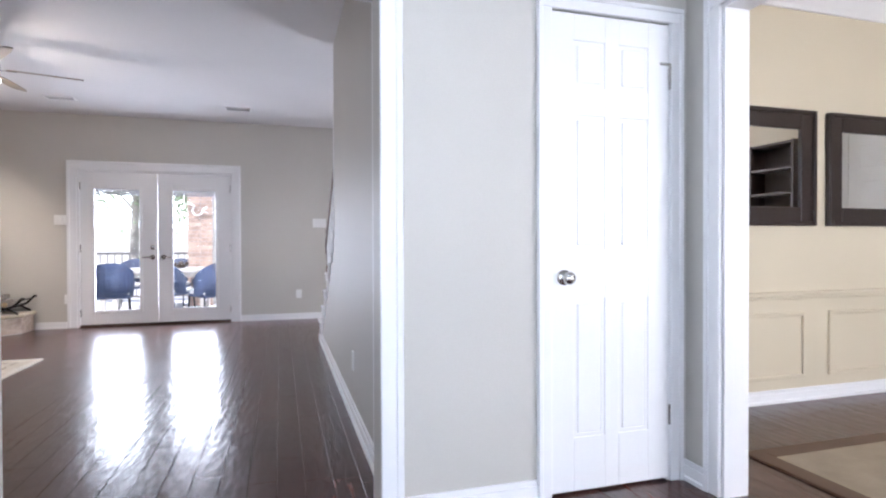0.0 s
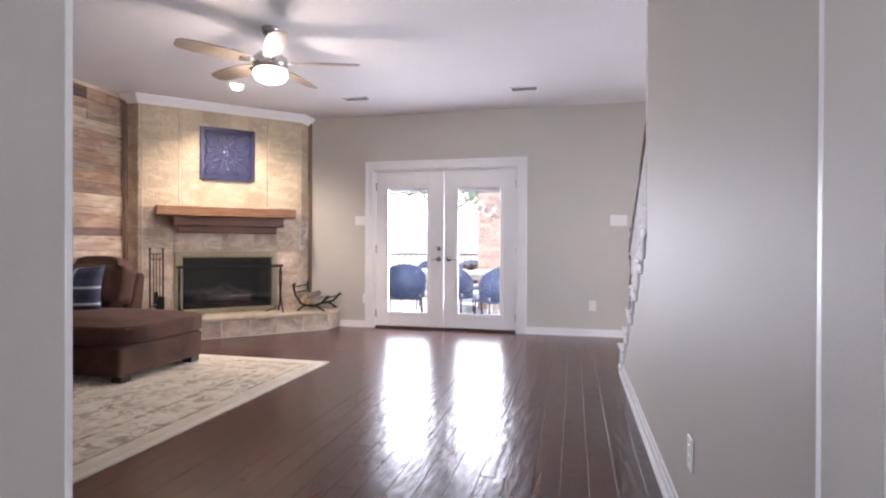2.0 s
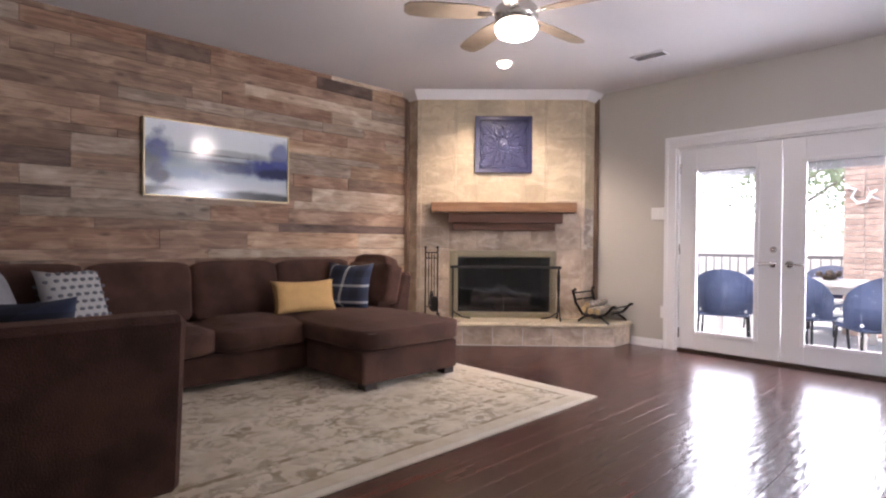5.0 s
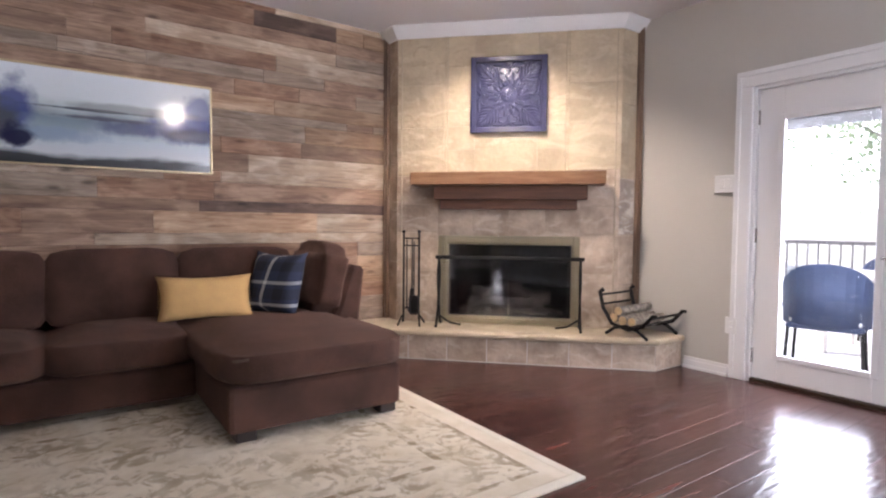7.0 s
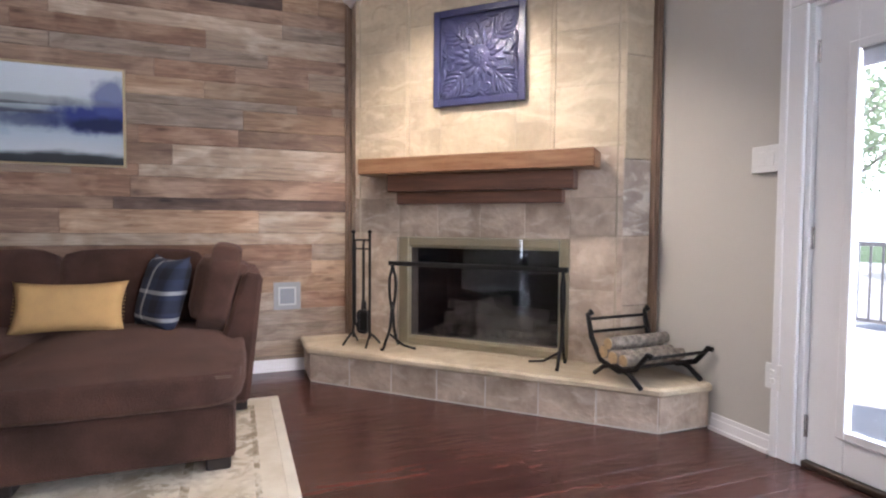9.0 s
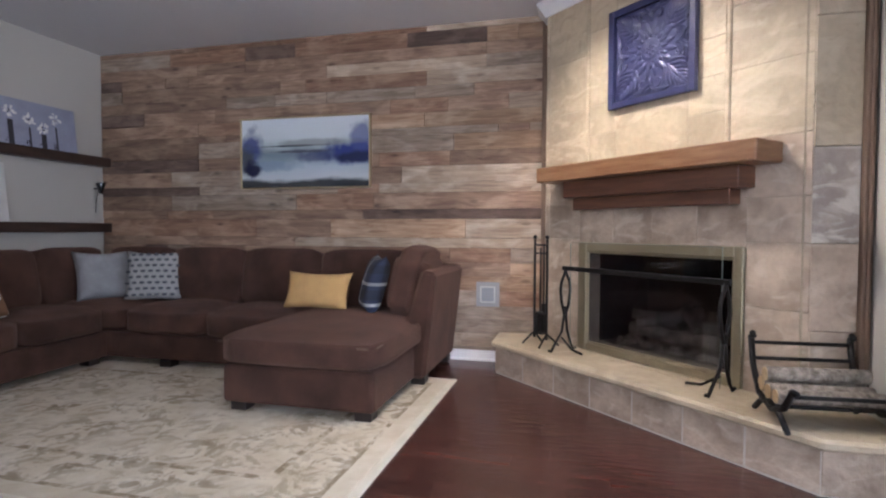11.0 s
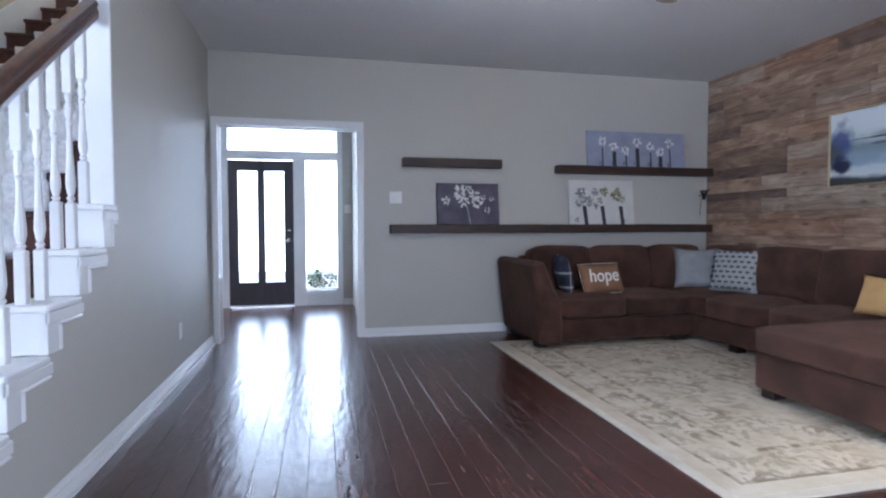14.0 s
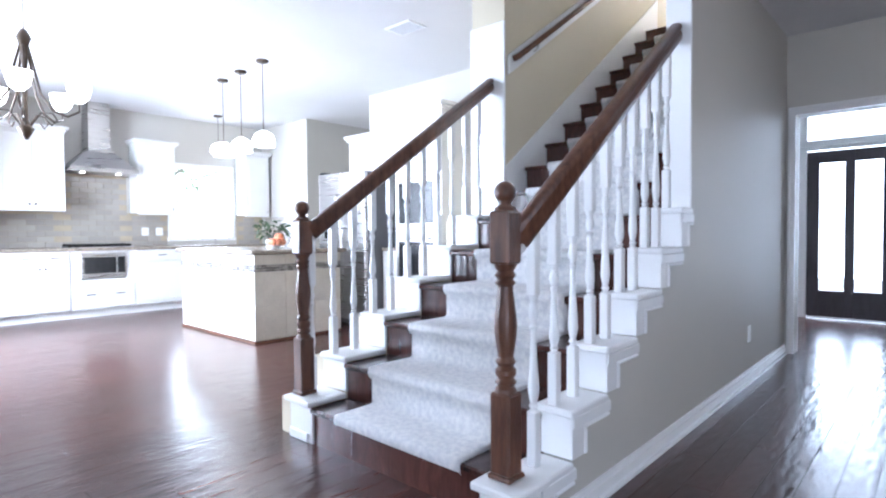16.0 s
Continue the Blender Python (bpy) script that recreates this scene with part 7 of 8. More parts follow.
def base_cabinet(y0, y1, doors, drawers, label):
    root = thing("base_cabinet", (CF + 0.3, (y0 + y1) / 2, 0), label, "cabinet", "kitchen base cabinets")
    part("body", Mesh().box((CF, y0, 0.10), (KX - 0.002, y1, CT - 0.04)).box((CF + 0.05, y0, 0.0), (KX - 0.002, y1, 0.10)), CABINET, root)
    for k in range(drawers):
        a, c = y0 + (y1 - y0) * k / drawers, y0 + (y1 - y0) * (k + 1) / drawers
        b = Mesh()
        front_panel(b, a, c, 0.72, CT - 0.045, CF, False)
        d = part("drawer", b, CABINET, root)
        part("pull", Mesh().tube([(CF - 0.018, (a + c) / 2 - 0.05, 0.795), (CF - 0.04, (a + c) / 2 - 0.045, 0.795), (CF - 0.04, (a + c) / 2 + 0.045, 0.795), (CF - 0.018, (a + c) / 2 + 0.05, 0.795)], 0.006, 6), BRONZE, d, "dark bronze pull")
    for k in range(doors):
        a, c = y0 + (y1 - y0) * k / doors, y0 + (y1 - y0) * (k + 1) / doors
        b = Mesh()
        front_panel(b, a, c, 0.11, 0.715 if drawers else CT - 0.045, CF)
        d = part("door", b, CABINET, root)
        ky = c - 0.03 if k % 2 == 0 and doors > 1 else a + 0.03
        part("knob", Mesh().ball((CF - 0.03, ky, 0.66), 0.013, 10), BRONZE, d, "dark bronze knob", True)
    return root


base_cabinet(6.10, 7.0, 2, 2, "white base cabinet with two drawers and doors")
base_cabinet(5.53, 6.10, 2, 2, "white base cabinet with two drawers and doors")
base_cabinet(4.07, 4.74, 1, 1, "white base cabinet with one drawer and door")
base_cabinet(3.30, 4.07, 2, 2, "white base cabinet under the kitchen window")
base_cabinet(2.51, 3.30, 2, 2, "white corner base cabinet")
mc = thing("base_cabinet", (CF + 0.3, 5.13, 0), "white base cabinet with a built-in microwave and a wide drawer", "cabinet", "kitchen base cabinets")
part("body", Mesh().box((CF, 4.74, 0.10), (KX - 0.002, 5.53, 0.50)), CABINET, mc)
part("side_panel", Mesh().box((CF, 4.74, 0.50), (KX - 0.002, 4.87, CT - 0.04)), CABINET, mc)
part("side_panel", Mesh().box((CF, 5.40, 0.50), (KX - 0.002, 5.53, CT - 0.04)), CABINET, mc)
part("back_panel", Mesh().box((CF + 0.4, 4.87, 0.50), (KX - 0.002, 5.40, CT - 0.04)), CABINET, mc)
part("plinth", Mesh().box((CF + 0.05, 4.74, 0.0), (KX - 0.002, 5.53, 0.10)), CABINET, mc)
part("top_rail", Mesh().box((CF, 4.87, 0.845), (CF + 0.4, 5.40, CT - 0.04)), CABINET, mc)
b = Mesh()
front_panel(b, 4.78, 5.49, 0.12, 0.44, CF, False)
d = part("drawer", b, CABINET, mc)
for y in (4.95, 5.30):
    part("pull", Mesh().tube([(CF - 0.018, y - 0.05, 0.30), (CF - 0.04, y - 0.045, 0.30), (CF - 0.04, y + 0.045, 0.30), (CF - 0.018, y + 0.05, 0.30)], 0.006, 6), BRONZE, d, "dark bronze pull")
mw = thing("microwave", (CF, 5.135, 0.52), "stainless built-in microwave with a black window", "microwave")
part("body", Mesh().box((CF - 0.02, 4.87, 0.515), (CF + 0.38, 5.40, 0.84), 0.004), STEEL, mw)
part("door_window", Mesh().box((CF - 0.026, 5.00, 0.575), (CF - 0.018, 5.37, 0.79), 0.003), BLACK, mw)
part("control_strip", Mesh().box((CF - 0.026, 4.89, 0.575), (CF - 0.018, 4.98, 0.79), 0.003), BLACK, mw)
part("handle", Mesh().tube([(CF - 0.02, 4.96, 0.55), (CF - 0.05, 4.96, 0.55), (CF - 0.05, 5.33, 0.55), (CF - 0.02, 5.33, 0.55)], 0.006, 6), STEEL, mw)
ct = thing("worktop", (CF + 0.3, 4.8, CT - 0.04), "tan speckled granite kitchen worktop", "worktop")
part("slab", Mesh().box((CF - 0.03, 2.502, CT - 0.04), (KX - 0.001, 7.0, CT), 0.006), GRANITE, ct)
ck = thing("gas_cooktop", (CF + 0.3, 5.13, CT), "stainless gas cooktop with black grates", "cooktop")
part("plate", Mesh().box((CF + 0.05, 4.75, CT), (CF + 0.53, 5.50, CT + 0.012), 0.004), STEEL, ck)
for k in range(3):
    y = 4.88 + 0.25 * k
    g = Mesh()
    for dx in (0.10, 0.22, 0.34, 0.46):
        g.box((CF + dx, y - 0.11, CT + 0.03), (CF + dx + 0.012, y + 0.11, CT + 0.045))
    for dy in (-0.11, 0.0, 0.10):
        g.box((CF + 0.10, y + dy, CT + 0.012), (CF + 0.472, y + dy + 0.012, CT + 0.045))
    part("grate", g, IRON, ck)


def upper_cabinet(y0, y1, z0, z1, doors, label):
    root = thing("wall_cabinet", (KX - 0.17, (y0 + y1) / 2, z0), label, "cabinet", "kitchen wall cabinets")
    xf = KX - 0.33
    part("body", Mesh().box((xf, y0, z0), (KX - 0.012, y1, z1)), CABINET, root)
    part("crown", Mesh().box((xf - 0.03, y0 - 0.02, z1), (KX - 0.012, y1 + 0.02, z1 + 0.03), 0.006).box((xf - 0.06, y0 - 0.05, z1 + 0.03), (KX - 0.012, y1 + 0.05, z1 + 0.075), 0.012), CABINET, root)
    part("light_rail", Mesh().box((xf - 0.012, y0, z0 - 0.03), (xf + 0.01, y1, z0), 0.004), CABINET, root)
    for k in range(doors):
        a, c = y0 + (y1 - y0) * k / doors, y0 + (y1 - y0) * (k + 1) / doors
        b = Mesh()
        front_panel(b, a, c, z0, z1, xf)
        d = part("door", b, CABINET, root)
        ky = c - 0.03 if k % 2 == 0 and doors > 1 else a + 0.03
        part("knob", Mesh().ball((xf - 0.03, ky, z0 + 0.06), 0.012, 10), BRONZE, d, "dark bronze knob", True)


upper_cabinet(5.49, 6.20, 1.42, 2.42, 2, "white two-door wall cabinet with crown moulding")
upper_cabinet(6.22, 6.95, 1.42, 2.42, 2, "white two-door wall cabinet with crown moulding")
upper_cabinet(4.10, 4.62, 1.40, 2.38, 1, "white single-door wall cabinet beside the hood")
upper_cabinet(2.56, 2.98, 1.40, 2.38, 1, "white single-door wall cabinet beside the window")
hood = thing("range_hood", (KX - 0.25, 5.06, 1.95), "stainless steel chimney range hood above the cooktop", "range hood")
h = Mesh()
q0 = [h.bm.verts.new(p) for p in ((KX - 0.50, 4.65, 1.93), (KX - 0.002, 4.65, 1.93), (KX - 0.002, 5.47, 1.93), (KX - 0.50, 5.47, 1.93))]
q1 = [h.bm.verts.new(p) for p in ((KX - 0.50, 4.65, 1.985), (KX - 0.002, 4.65, 1.985), (KX - 0.002, 5.47, 1.985), (KX - 0.50, 5.47, 1.985))]
q2 = [h.bm.verts.new(p) for p in ((KX - 0.29, 4.90, 2.22), (KX - 0.002, 4.90, 2.22), (KX - 0.002, 5.22, 2.22), (KX - 0.29, 5.22, 2.22))]
for a, c in ((q0, q1), (q1, q2)):
    for k in range(4):
        h.bm.faces.new((a[k], a[(k + 1) % 4], c[(k + 1) % 4], c[k]))
h.bm.faces.new(q0[::-1])
h.bm.faces.new(q2)
part("canopy", h, STEEL, hood)
part("chimney", Mesh().box((KX - 0.27, 4.93, 2.22), (KX - 0.002, 5.20, KCEIL - 0.002), 0.003), STEEL, hood)
for y in (4.85, 5.28):
    part("hood_lamp", Mesh().cyl((KX - 0.30, y, 1.922), (KX - 0.30, y, 1.929), 0.03), SHADEM, hood)
# backsplash tiles
bs = setting("wall_backsplash", Mesh().box((KX - 0.006, 2.51, CT), (KX - 0.001, 2.98, 1.40)).box((KX - 0.006, 4.10, CT), (KX - 0.001, 4.66, 1.40)).box((KX - 0.006, 4.66, CT), (KX - 0.001, 5.46, 1.96)).box((KX - 0.006, 5.46, CT), (KX - 0.001, 6.95, 1.42)), GROUT, "taupe subway tile backsplash", "wall")
tile = slab_data("tile", 0.195, 0.071, 0.007, 0.002, SUBWAY)
tw, th = 0.199, 0.075
for y0, y1, z1 in ((4.10, 4.66, 1.40), (4.66, 5.46, 1.95), (5.46, 6.5, 1.42), (2.56, 2.98, 1.40)):
    r = 0
    z = CT + 0.002
    while z + th <= z1 + 0.01:
        y = y0 + (tw / 2 if r % 2 else 0.0)
        while y + tw <= y1 + 0.06:
            piece("tile", tile, Matrix(((0, 0, -1, KX - 0.005), (1, 0, 0, y), (0, 1, 0, z), (0, 0, 0, 1))), bs)
            y += tw
        r += 1
        z += th
for r in range(6):
    for k in range(3):
        piece("tile", tile, Matrix(((-1, 0, 0, KX - 0.02 - k * tw - (tw / 2 if r % 2 else 0)), (0, 0, 1, 2.502), (0, 1, 0, CT + 0.004 + r * th), (0, 0, 0, 1))), bs)
for y in (4.22, 4.42):
    plate(KX - 0.012, y, 1.13, -1, 0, 0.10, 0.12, "white outlet on the tile backsplash", 1, "outlet")
fc = thing("kitchen_faucet", (KX - 0.12, 3.40, CT), "chrome arched kitchen faucet by the window", "faucet")
part("spout", Mesh().tube([(KX - 0.12, 3.40, CT), (KX - 0.12, 3.40, CT + 0.26), (KX - 0.15, 3.40, CT + 0.33), (KX - 0.22, 3.40, CT + 0.34), (KX - 0.27, 3.40, CT + 0.28)], 0.011, 8), STEEL, fc, "", True)

# island
IX0, IX1, IY0, IY1 = 4.25, 5.95, 3.75, 4.78
isl = thing("kitchen_island", ((IX0 + IX1) / 2, (IY0 + IY1) / 2, 0), "kitchen island in cream stone tile with granite top", "island")
part("body", Mesh().box((IX0 + 0.014, IY0 + 0.014, 0), (IX1 - 0.014, IY1 - 0.014, CT - 0.04)), TRAV, isl)
part("top", Mesh().box((IX0 - 0.05, IY0 - 0.05, CT - 0.04), (IX1 + 0.05, IY1 + 0.05, CT), 0.008), GRANITE, isl, "tan granite top")
part("foot_strip", Mesh().box((IX0 - 0.008, IY0, 0), (IX0 + 0.01, IY1, 0.022)).box((IX0, IY1 - 0.01, 0), (IX1, IY1 + 0.008, 0.022)), MANTEL_D, isl, "dark wood foot strip")
NF = Matrix(((1, 0, 0, IX0), (0, 0, 1, IY1 - 0.014), (0, 1, 0, 0), (0, 0, 0, 1)))
WF = Matrix(((0, 0, -1, IX0 + 0.014), (1, 0, 0, IY0), (0, 1, 0, 0), (0, 0, 0, 1)))
for m, n, tot in ((NF, 4, IX1 - IX0), (WF, 3, IY1 - IY0)):
    for i in range(n):
        for z0, z1 in ((0.024, 0.36), (0.36, 0.70), (0.775, CT - 0.042)):
            d = slab_data("tile", tot / n - 0.004, z1 - z0 - 0.004, 0.012, 0.002, TRAV)
            piece("tile", d, m @ Matrix.Translation((i * tot / n + 0.002, z0 + 0.002, 0)), isl)
chip = slab_data("mosaic_chip", 0.046, 0.020, 0.012, 0.001, MOSAIC)
for m, tot in ((NF, IX1 - IX0), (WF, IY1 - IY0)):
    for i in range(int(tot / 0.05)):
        for r in range(3):
            piece("mosaic_chip", chip, m @ Matrix.Translation((i * 0.05 + 0.002 + (0.012 if r % 2 else 0), 0.704 + r * 0.0235, 0)), isl)
bowl = thing("fruit_bowl", (4.55, 4.35, CT), "clear bowl of peaches with green leaves behind it on the island", "fruit bowl")
bw = Mesh().lathe([(0.05, CT), (0.09, CT + 0.02), (0.13, CT + 0.07), (0.145, CT + 0.12), (0.14, CT + 0.12), (0.12, CT + 0.07), (0.08, CT + 0.028)], (4.55, 4.35), 20)
part("bowl", bw, CLEAR, bowl, "clear glass bowl", True)
for k in range(9):
    t = k * 0.7
    r = 0.07 if k < 6 else 0.03
    part("peach", Mesh().ball((4.55 + r * math.cos(t), 4.35 + r * math.sin(t), CT + 0.075 + (0.0 if k < 6 else 0.055)), 0.038, 12), PEACH, bowl, "", True)


def leafy(name, at, r, h, n, label, category, pot=True, material=None, seed=1, leaf=0.06):
    g = random.Random(seed)
    root = thing(name, at, label, category)
    x, y, z = at
    if pot:
        part("pot", Mesh().lathe([(r * 0.35, z), (r * 0.42, z + 0.02), (r * 0.5, z + h * 0.3), (r * 0.46, z + h * 0.3), (r * 0.4, z + h * 0.22)], (x, y), 18), PLATE, root, "pale pot", True)
    st, lf = Mesh(), Mesh()
    for k in range(n):
        t, q = g.uniform(0, 6.283), r * math.sqrt(g.random())
        top = Vector((x + q * math.cos(t), y + q * math.sin(t), z + h * (0.35 + 0.65 * g.random() * (1 - 0.4 * q / r))))
        if k % 4 == 0:
            st.tube([(x, y, z + h * 0.2), ((x + top.x) / 2, (y + top.y) / 2, top.z * 0.6 + z * 0.4), tuple(top)], 0.004, 5)
        mm = Matrix.Translation(top) @ Euler((g.uniform(-0.9, 0.9), g.uniform(-0.9, 0.9), t)).to_matrix().to_4x4()
        a = leaf * g.uniform(0.6, 1.2)
        v = [lf.bm.verts.new(mm @ Vector(p)) for p in ((0, 0, 0), (a * 0.5, a * 0.28, a * 0.1), (a * 1.1, 0, -a * 0.1), (a * 0.5, -a * 0.28, a * 0.1))]
        lf.bm.faces.new(v)
    part("stems", st, TRUNK, root)
    part("foliage", lf, material or LEAF, root, "many small green leaves")
    return root


leafy("flower_arrangement", (4.80, 4.25, CT), 0.17, 0.34, 160, "green and yellow flower arrangement on the island", "plant", True, LEAF, 11, 0.06)

# refrigerator, wall ovens and tall cabinets by the pantry wall
FRY, FRL, FRR = 3.53, 4.97, 4.09
fridge = thing("refrigerator", (4.53, 3.1, 0), "stainless steel side-by-side refrigerator", "refrigerator")
part("body", Mesh().box((FRR, 2.72, 0.02), (FRL, FRY - 0.06, 1.78), 0.006), mat("grey_appliance_side", (0.16, 0.16, 0.17), 0.4, var=0.05), fridge, "dark grey side panels")
for x0, x1, hx in ((FRR + 0.005, 4.50, 4.47), (4.51, FRL - 0.005, 4.54)):
    dr = part("door", Mesh().box((x0, FRY - 0.055, 0.08), (x1, FRY, 1.79), 0.012, 2), STEEL, fridge, "brushed steel door")
    part("handle", Mesh().tube([(hx, FRY, 0.75), (hx, FRY + 0.05, 0.78), (hx, FRY + 0.05, 1.50), (hx, FRY, 1.53)], 0.011, 8), STEEL, dr)
part("dispenser", Mesh().box((4.63, FRY, 1.02), (4.85, FRY + 0.006, 1.38), 0.004), BLACK, fridge, "black water dispenser")
part("hinge_cover", Mesh().box((FRL - 0.10, FRY - 0.12, 1.785), (FRL - 0.02, FRY - 0.01, 1.815), 0.006), BLACK, fridge)
OVY, OVL, OVR = 3.32, 3.84, 3.14
tall = thing("oven_cabinet", (3.49, 3.0, 0), "tall white oven cabinet with crown moulding", "cabinet")
part("body", Mesh().box((OVR, 2.702, 0.0), (OVL, OVY - 0.03, 2.36)), CABINET, tall)
part("crown", Mesh().box((OVR - 0.03, 2.702, 2.36), (OVL + 0.03, OVY, 2.395), 0.006).box((OVR - 0.06, 2.702, 2.395), (OVL + 0.06, OVY + 0.03, 2.44), 0.014), CABINET, tall)
for x0, x1 in ((OVR + 0.02, 3.485), (3.495, OVL - 0.02)):
    part("door", Mesh().box((x0, OVY - 0.03, 1.74), (x1, OVY - 0.012, 2.34), 0.004).box((x0 + 0.05, OVY - 0.014, 1.79), (x1 - 0.05, OVY - 0.006, 2.29), 0.006), CABINET, tall)
part("drawer", Mesh().box((OVR + 0.02, OVY - 0.03, 0.1), (OVL - 0.02, OVY - 0.012, 0.40), 0.004), CABINET, tall)
ov = thing("wall_oven", (3.49, OVY, 0.42), "stainless double wall oven with black glass", "oven")
part("frame", Mesh().box((OVR + 0.04, OVY - 0.028, 0.42), (OVL - 0.04, OVY + 0.004, 1.72), 0.004), STEEL, ov)
for z0, z1 in ((0.50, 0.98), (1.18, 1.62)):
    part("oven_window", Mesh().box((OVR + 0.09, OVY + 0.004, z0), (OVL - 0.09, OVY + 0.012, z1), 0.004), BLACK, ov, "black oven glass")
    part("oven_handle", Mesh().tube([(OVR + 0.12, OVY + 0.01, z1 + 0.04), (OVR + 0.12, OVY + 0.05, z1 + 0.04), (OVL - 0.12, OVY + 0.05, z1 + 0.04), (OVL - 0.12, OVY + 0.01, z1 + 0.04)], 0.009, 8), STEEL, ov)
sb = thing("base_cabinet", (3.96, 3.0, 0), "narrow white base cabinet with a granite top beside the oven", "cabinet", "kitchen base cabinets")
part("body", Mesh().box((OVL + 0.002, 2.702, 0.0), (FRR - 0.012, OVY - 0.05, CT - 0.04)), CABINET, sb)
part("door", Mesh().box((OVL + 0.012, OVY - 0.05, 0.11), (FRR - 0.02, OVY - 0.032, CT - 0.05), 0.004), CABINET, sb)
part("top", Mesh().box((OVL + 0.002, 2.702, CT - 0.04), (FRR - 0.012, OVY - 0.02, CT), 0.006), GRANITE, sb, "tan granite top")
fcab = thing("fridge_cabinet", (4.45, 2.88, 1.84), "white cabinet above the refrigerator with crown moulding", "cabinet")
part("body", Mesh().box((OVL + 0.002, 2.702, 1.84), (FRL, 3.04, 2.24)), CABINET, fcab)
part("crown", Mesh().box((OVL + 0.065, 2.702, 2.24), (FRL + 0.03, 3.07, 2.275), 0.006).box((OVL + 0.065, 2.702, 2.275), (FRL + 0.06, 3.10, 2.32), 0.014), CABINET, fcab)
for x0, x1 in ((OVL + 0.01, 4.40), (4.41, FRL - 0.008)):
    part("door", Mesh().box((x0, 3.04, 1.86), (x1, 3.058, 2.225), 0.004).box((x0 + 0.05, 3.056, 1.91), (x1 - 0.05, 3.064, 2.175), 0.006), CABINET, fcab)


def pendant(x, y, drop, label):
    root = thing("pendant_lamp", (x, y, KCEIL), label, "pendant lamp", "kitchen pendants")
    part("canopy", Mesh().lathe([(0.055, KCEIL - 0.025), (0.065, KCEIL - 0.012), (0.065, KCEIL - 0.001)], (x, y), 20), BRONZE, root, "dark bronze canopy", True)
    part("cord", Mesh().cyl((x, y, KCEIL - drop), (x, y, KCEIL - 0.02), 0.004, seg=8), BRONZE, root)
    s = part("shade", Mesh().lathe([(0.11, KCEIL - drop - 0.16), (0.115, KCEIL - drop - 0.10), (0.09, KCEIL - drop - 0.04), (0.03, KCEIL - drop), (0.028, KCEIL - drop), (0.085, KCEIL - drop - 0.045), (0.108, KCEIL - drop - 0.10)], (x, y), 20), SHADEM, root, "glowing white glass shade", True)
    return root


for x, y in ((4.62, 4.45), (5.15, 4.42), (5.62, 4.40)):
    pendant(x, y, 0.74, "pendant lamp with a glowing white shade above the island")
pendant(7.55, 3.55, 0.42, "pendant lamp with a glowing white shade above the sink")
# chandelier over the breakfast area
CHX, CHY = 4.43, 6.51
ch = thing("chandelier", (CHX, CHY, KCEIL), "bronze scroll-arm chandelier with glowing white glass shades", "chandelier")
part("canopy", Mesh().lathe([(0.06, KCEIL - 0.03), (0.07, KCEIL - 0.001)], (CHX, CHY), 16), BRONZE, ch)
part("chain", Mesh().cyl((CHX, CHY, 2.60), (CHX, CHY, KCEIL - 0.02), 0.006, seg=8), BRONZE, ch)
part("column", Mesh().lathe([(0.012, 1.80), (0.04, 1.85), (0.055, 1.88), (0.03, 1.91), (0.018, 1.95), (0.014, 2.3), (0.03, 2.5), (0.05, 2.56), (0.02, 2.62)], (CHX, CHY), 14), BRONZE, ch, "", True)
for k in range(5):
    m = pose(CHX, CHY, 0, 0, 0, 20 + 72 * k)
    arm = part("arm", Mesh(m).tube([(0.02, 0, 2.52), (0.06, 0, 2.35), (0.10, 0, 2.15), (0.18, 0, 2.02), (0.28, 0, 1.98), (0.36, 0, 2.02), (0.36, 0, 2.08)], 0.009, 7)
               .tube([(0.03, 0, 1.90), (0.10, 0, 2.0), (0.18, 0, 2.0), (0.21, 0, 1.95), (0.17, 0, 1.91), (0.14, 0, 1.94)], 0.007, 6), BRONZE, ch, "", True)
    part("shade", Mesh(m).lathe([(0.03, 2.09), (0.06, 2.12), (0.075, 2.17), (0.085, 2.22), (0.08, 2.22), (0.068, 2.17), (0.05, 2.12)], (0.36, 0), 14), SHADEM, arm, "glowing white glass shade", True)

# ---- dining room ----


def mirror(x0, x1, label):
    root = thing("wall_mirror", ((x0 + x1) / 2, DNY, 1.18), label, "mirror", "dining room mirrors")
    z0, z1, w = 1.183, 1.957, 0.125
    f = Mesh()
    for a, c in (((x0, z0), (x0 + w, z1)), ((x1 - w, z0), (x1, z1)), ((x0 + w, z0), (x1 - w, z0 + w)), ((x0 + w, z1 - w), (x1 - w, z1))):
        f.box((a[0], DNY - 0.03, a[1]), (c[0], DNY - 0.001, c[1]), 0.006)
    for a, c in (((x0, z0), (x0 + 0.03, z1)), ((x1 - 0.03, z0), (x1, z1)), ((x0 + 0.03, z0), (x1 - 0.03, z0 + 0.03)), ((x0 + 0.03, z1 - 0.03), (x1 - 0.03, z1))):
        f.box((a[0], DNY - 0.045, a[1]), (c[0], DNY - 0.03, c[1]), 0.005)
    part("frame", f, ESPRESSO, root, "dark espresso stepped frame")
    part("glass", Mesh().box((x0 + w, DNY - 0.014, z0 + w), (x1 - w, DNY - 0.010, z1 - w)), MIRROR, root, "mirror glass")


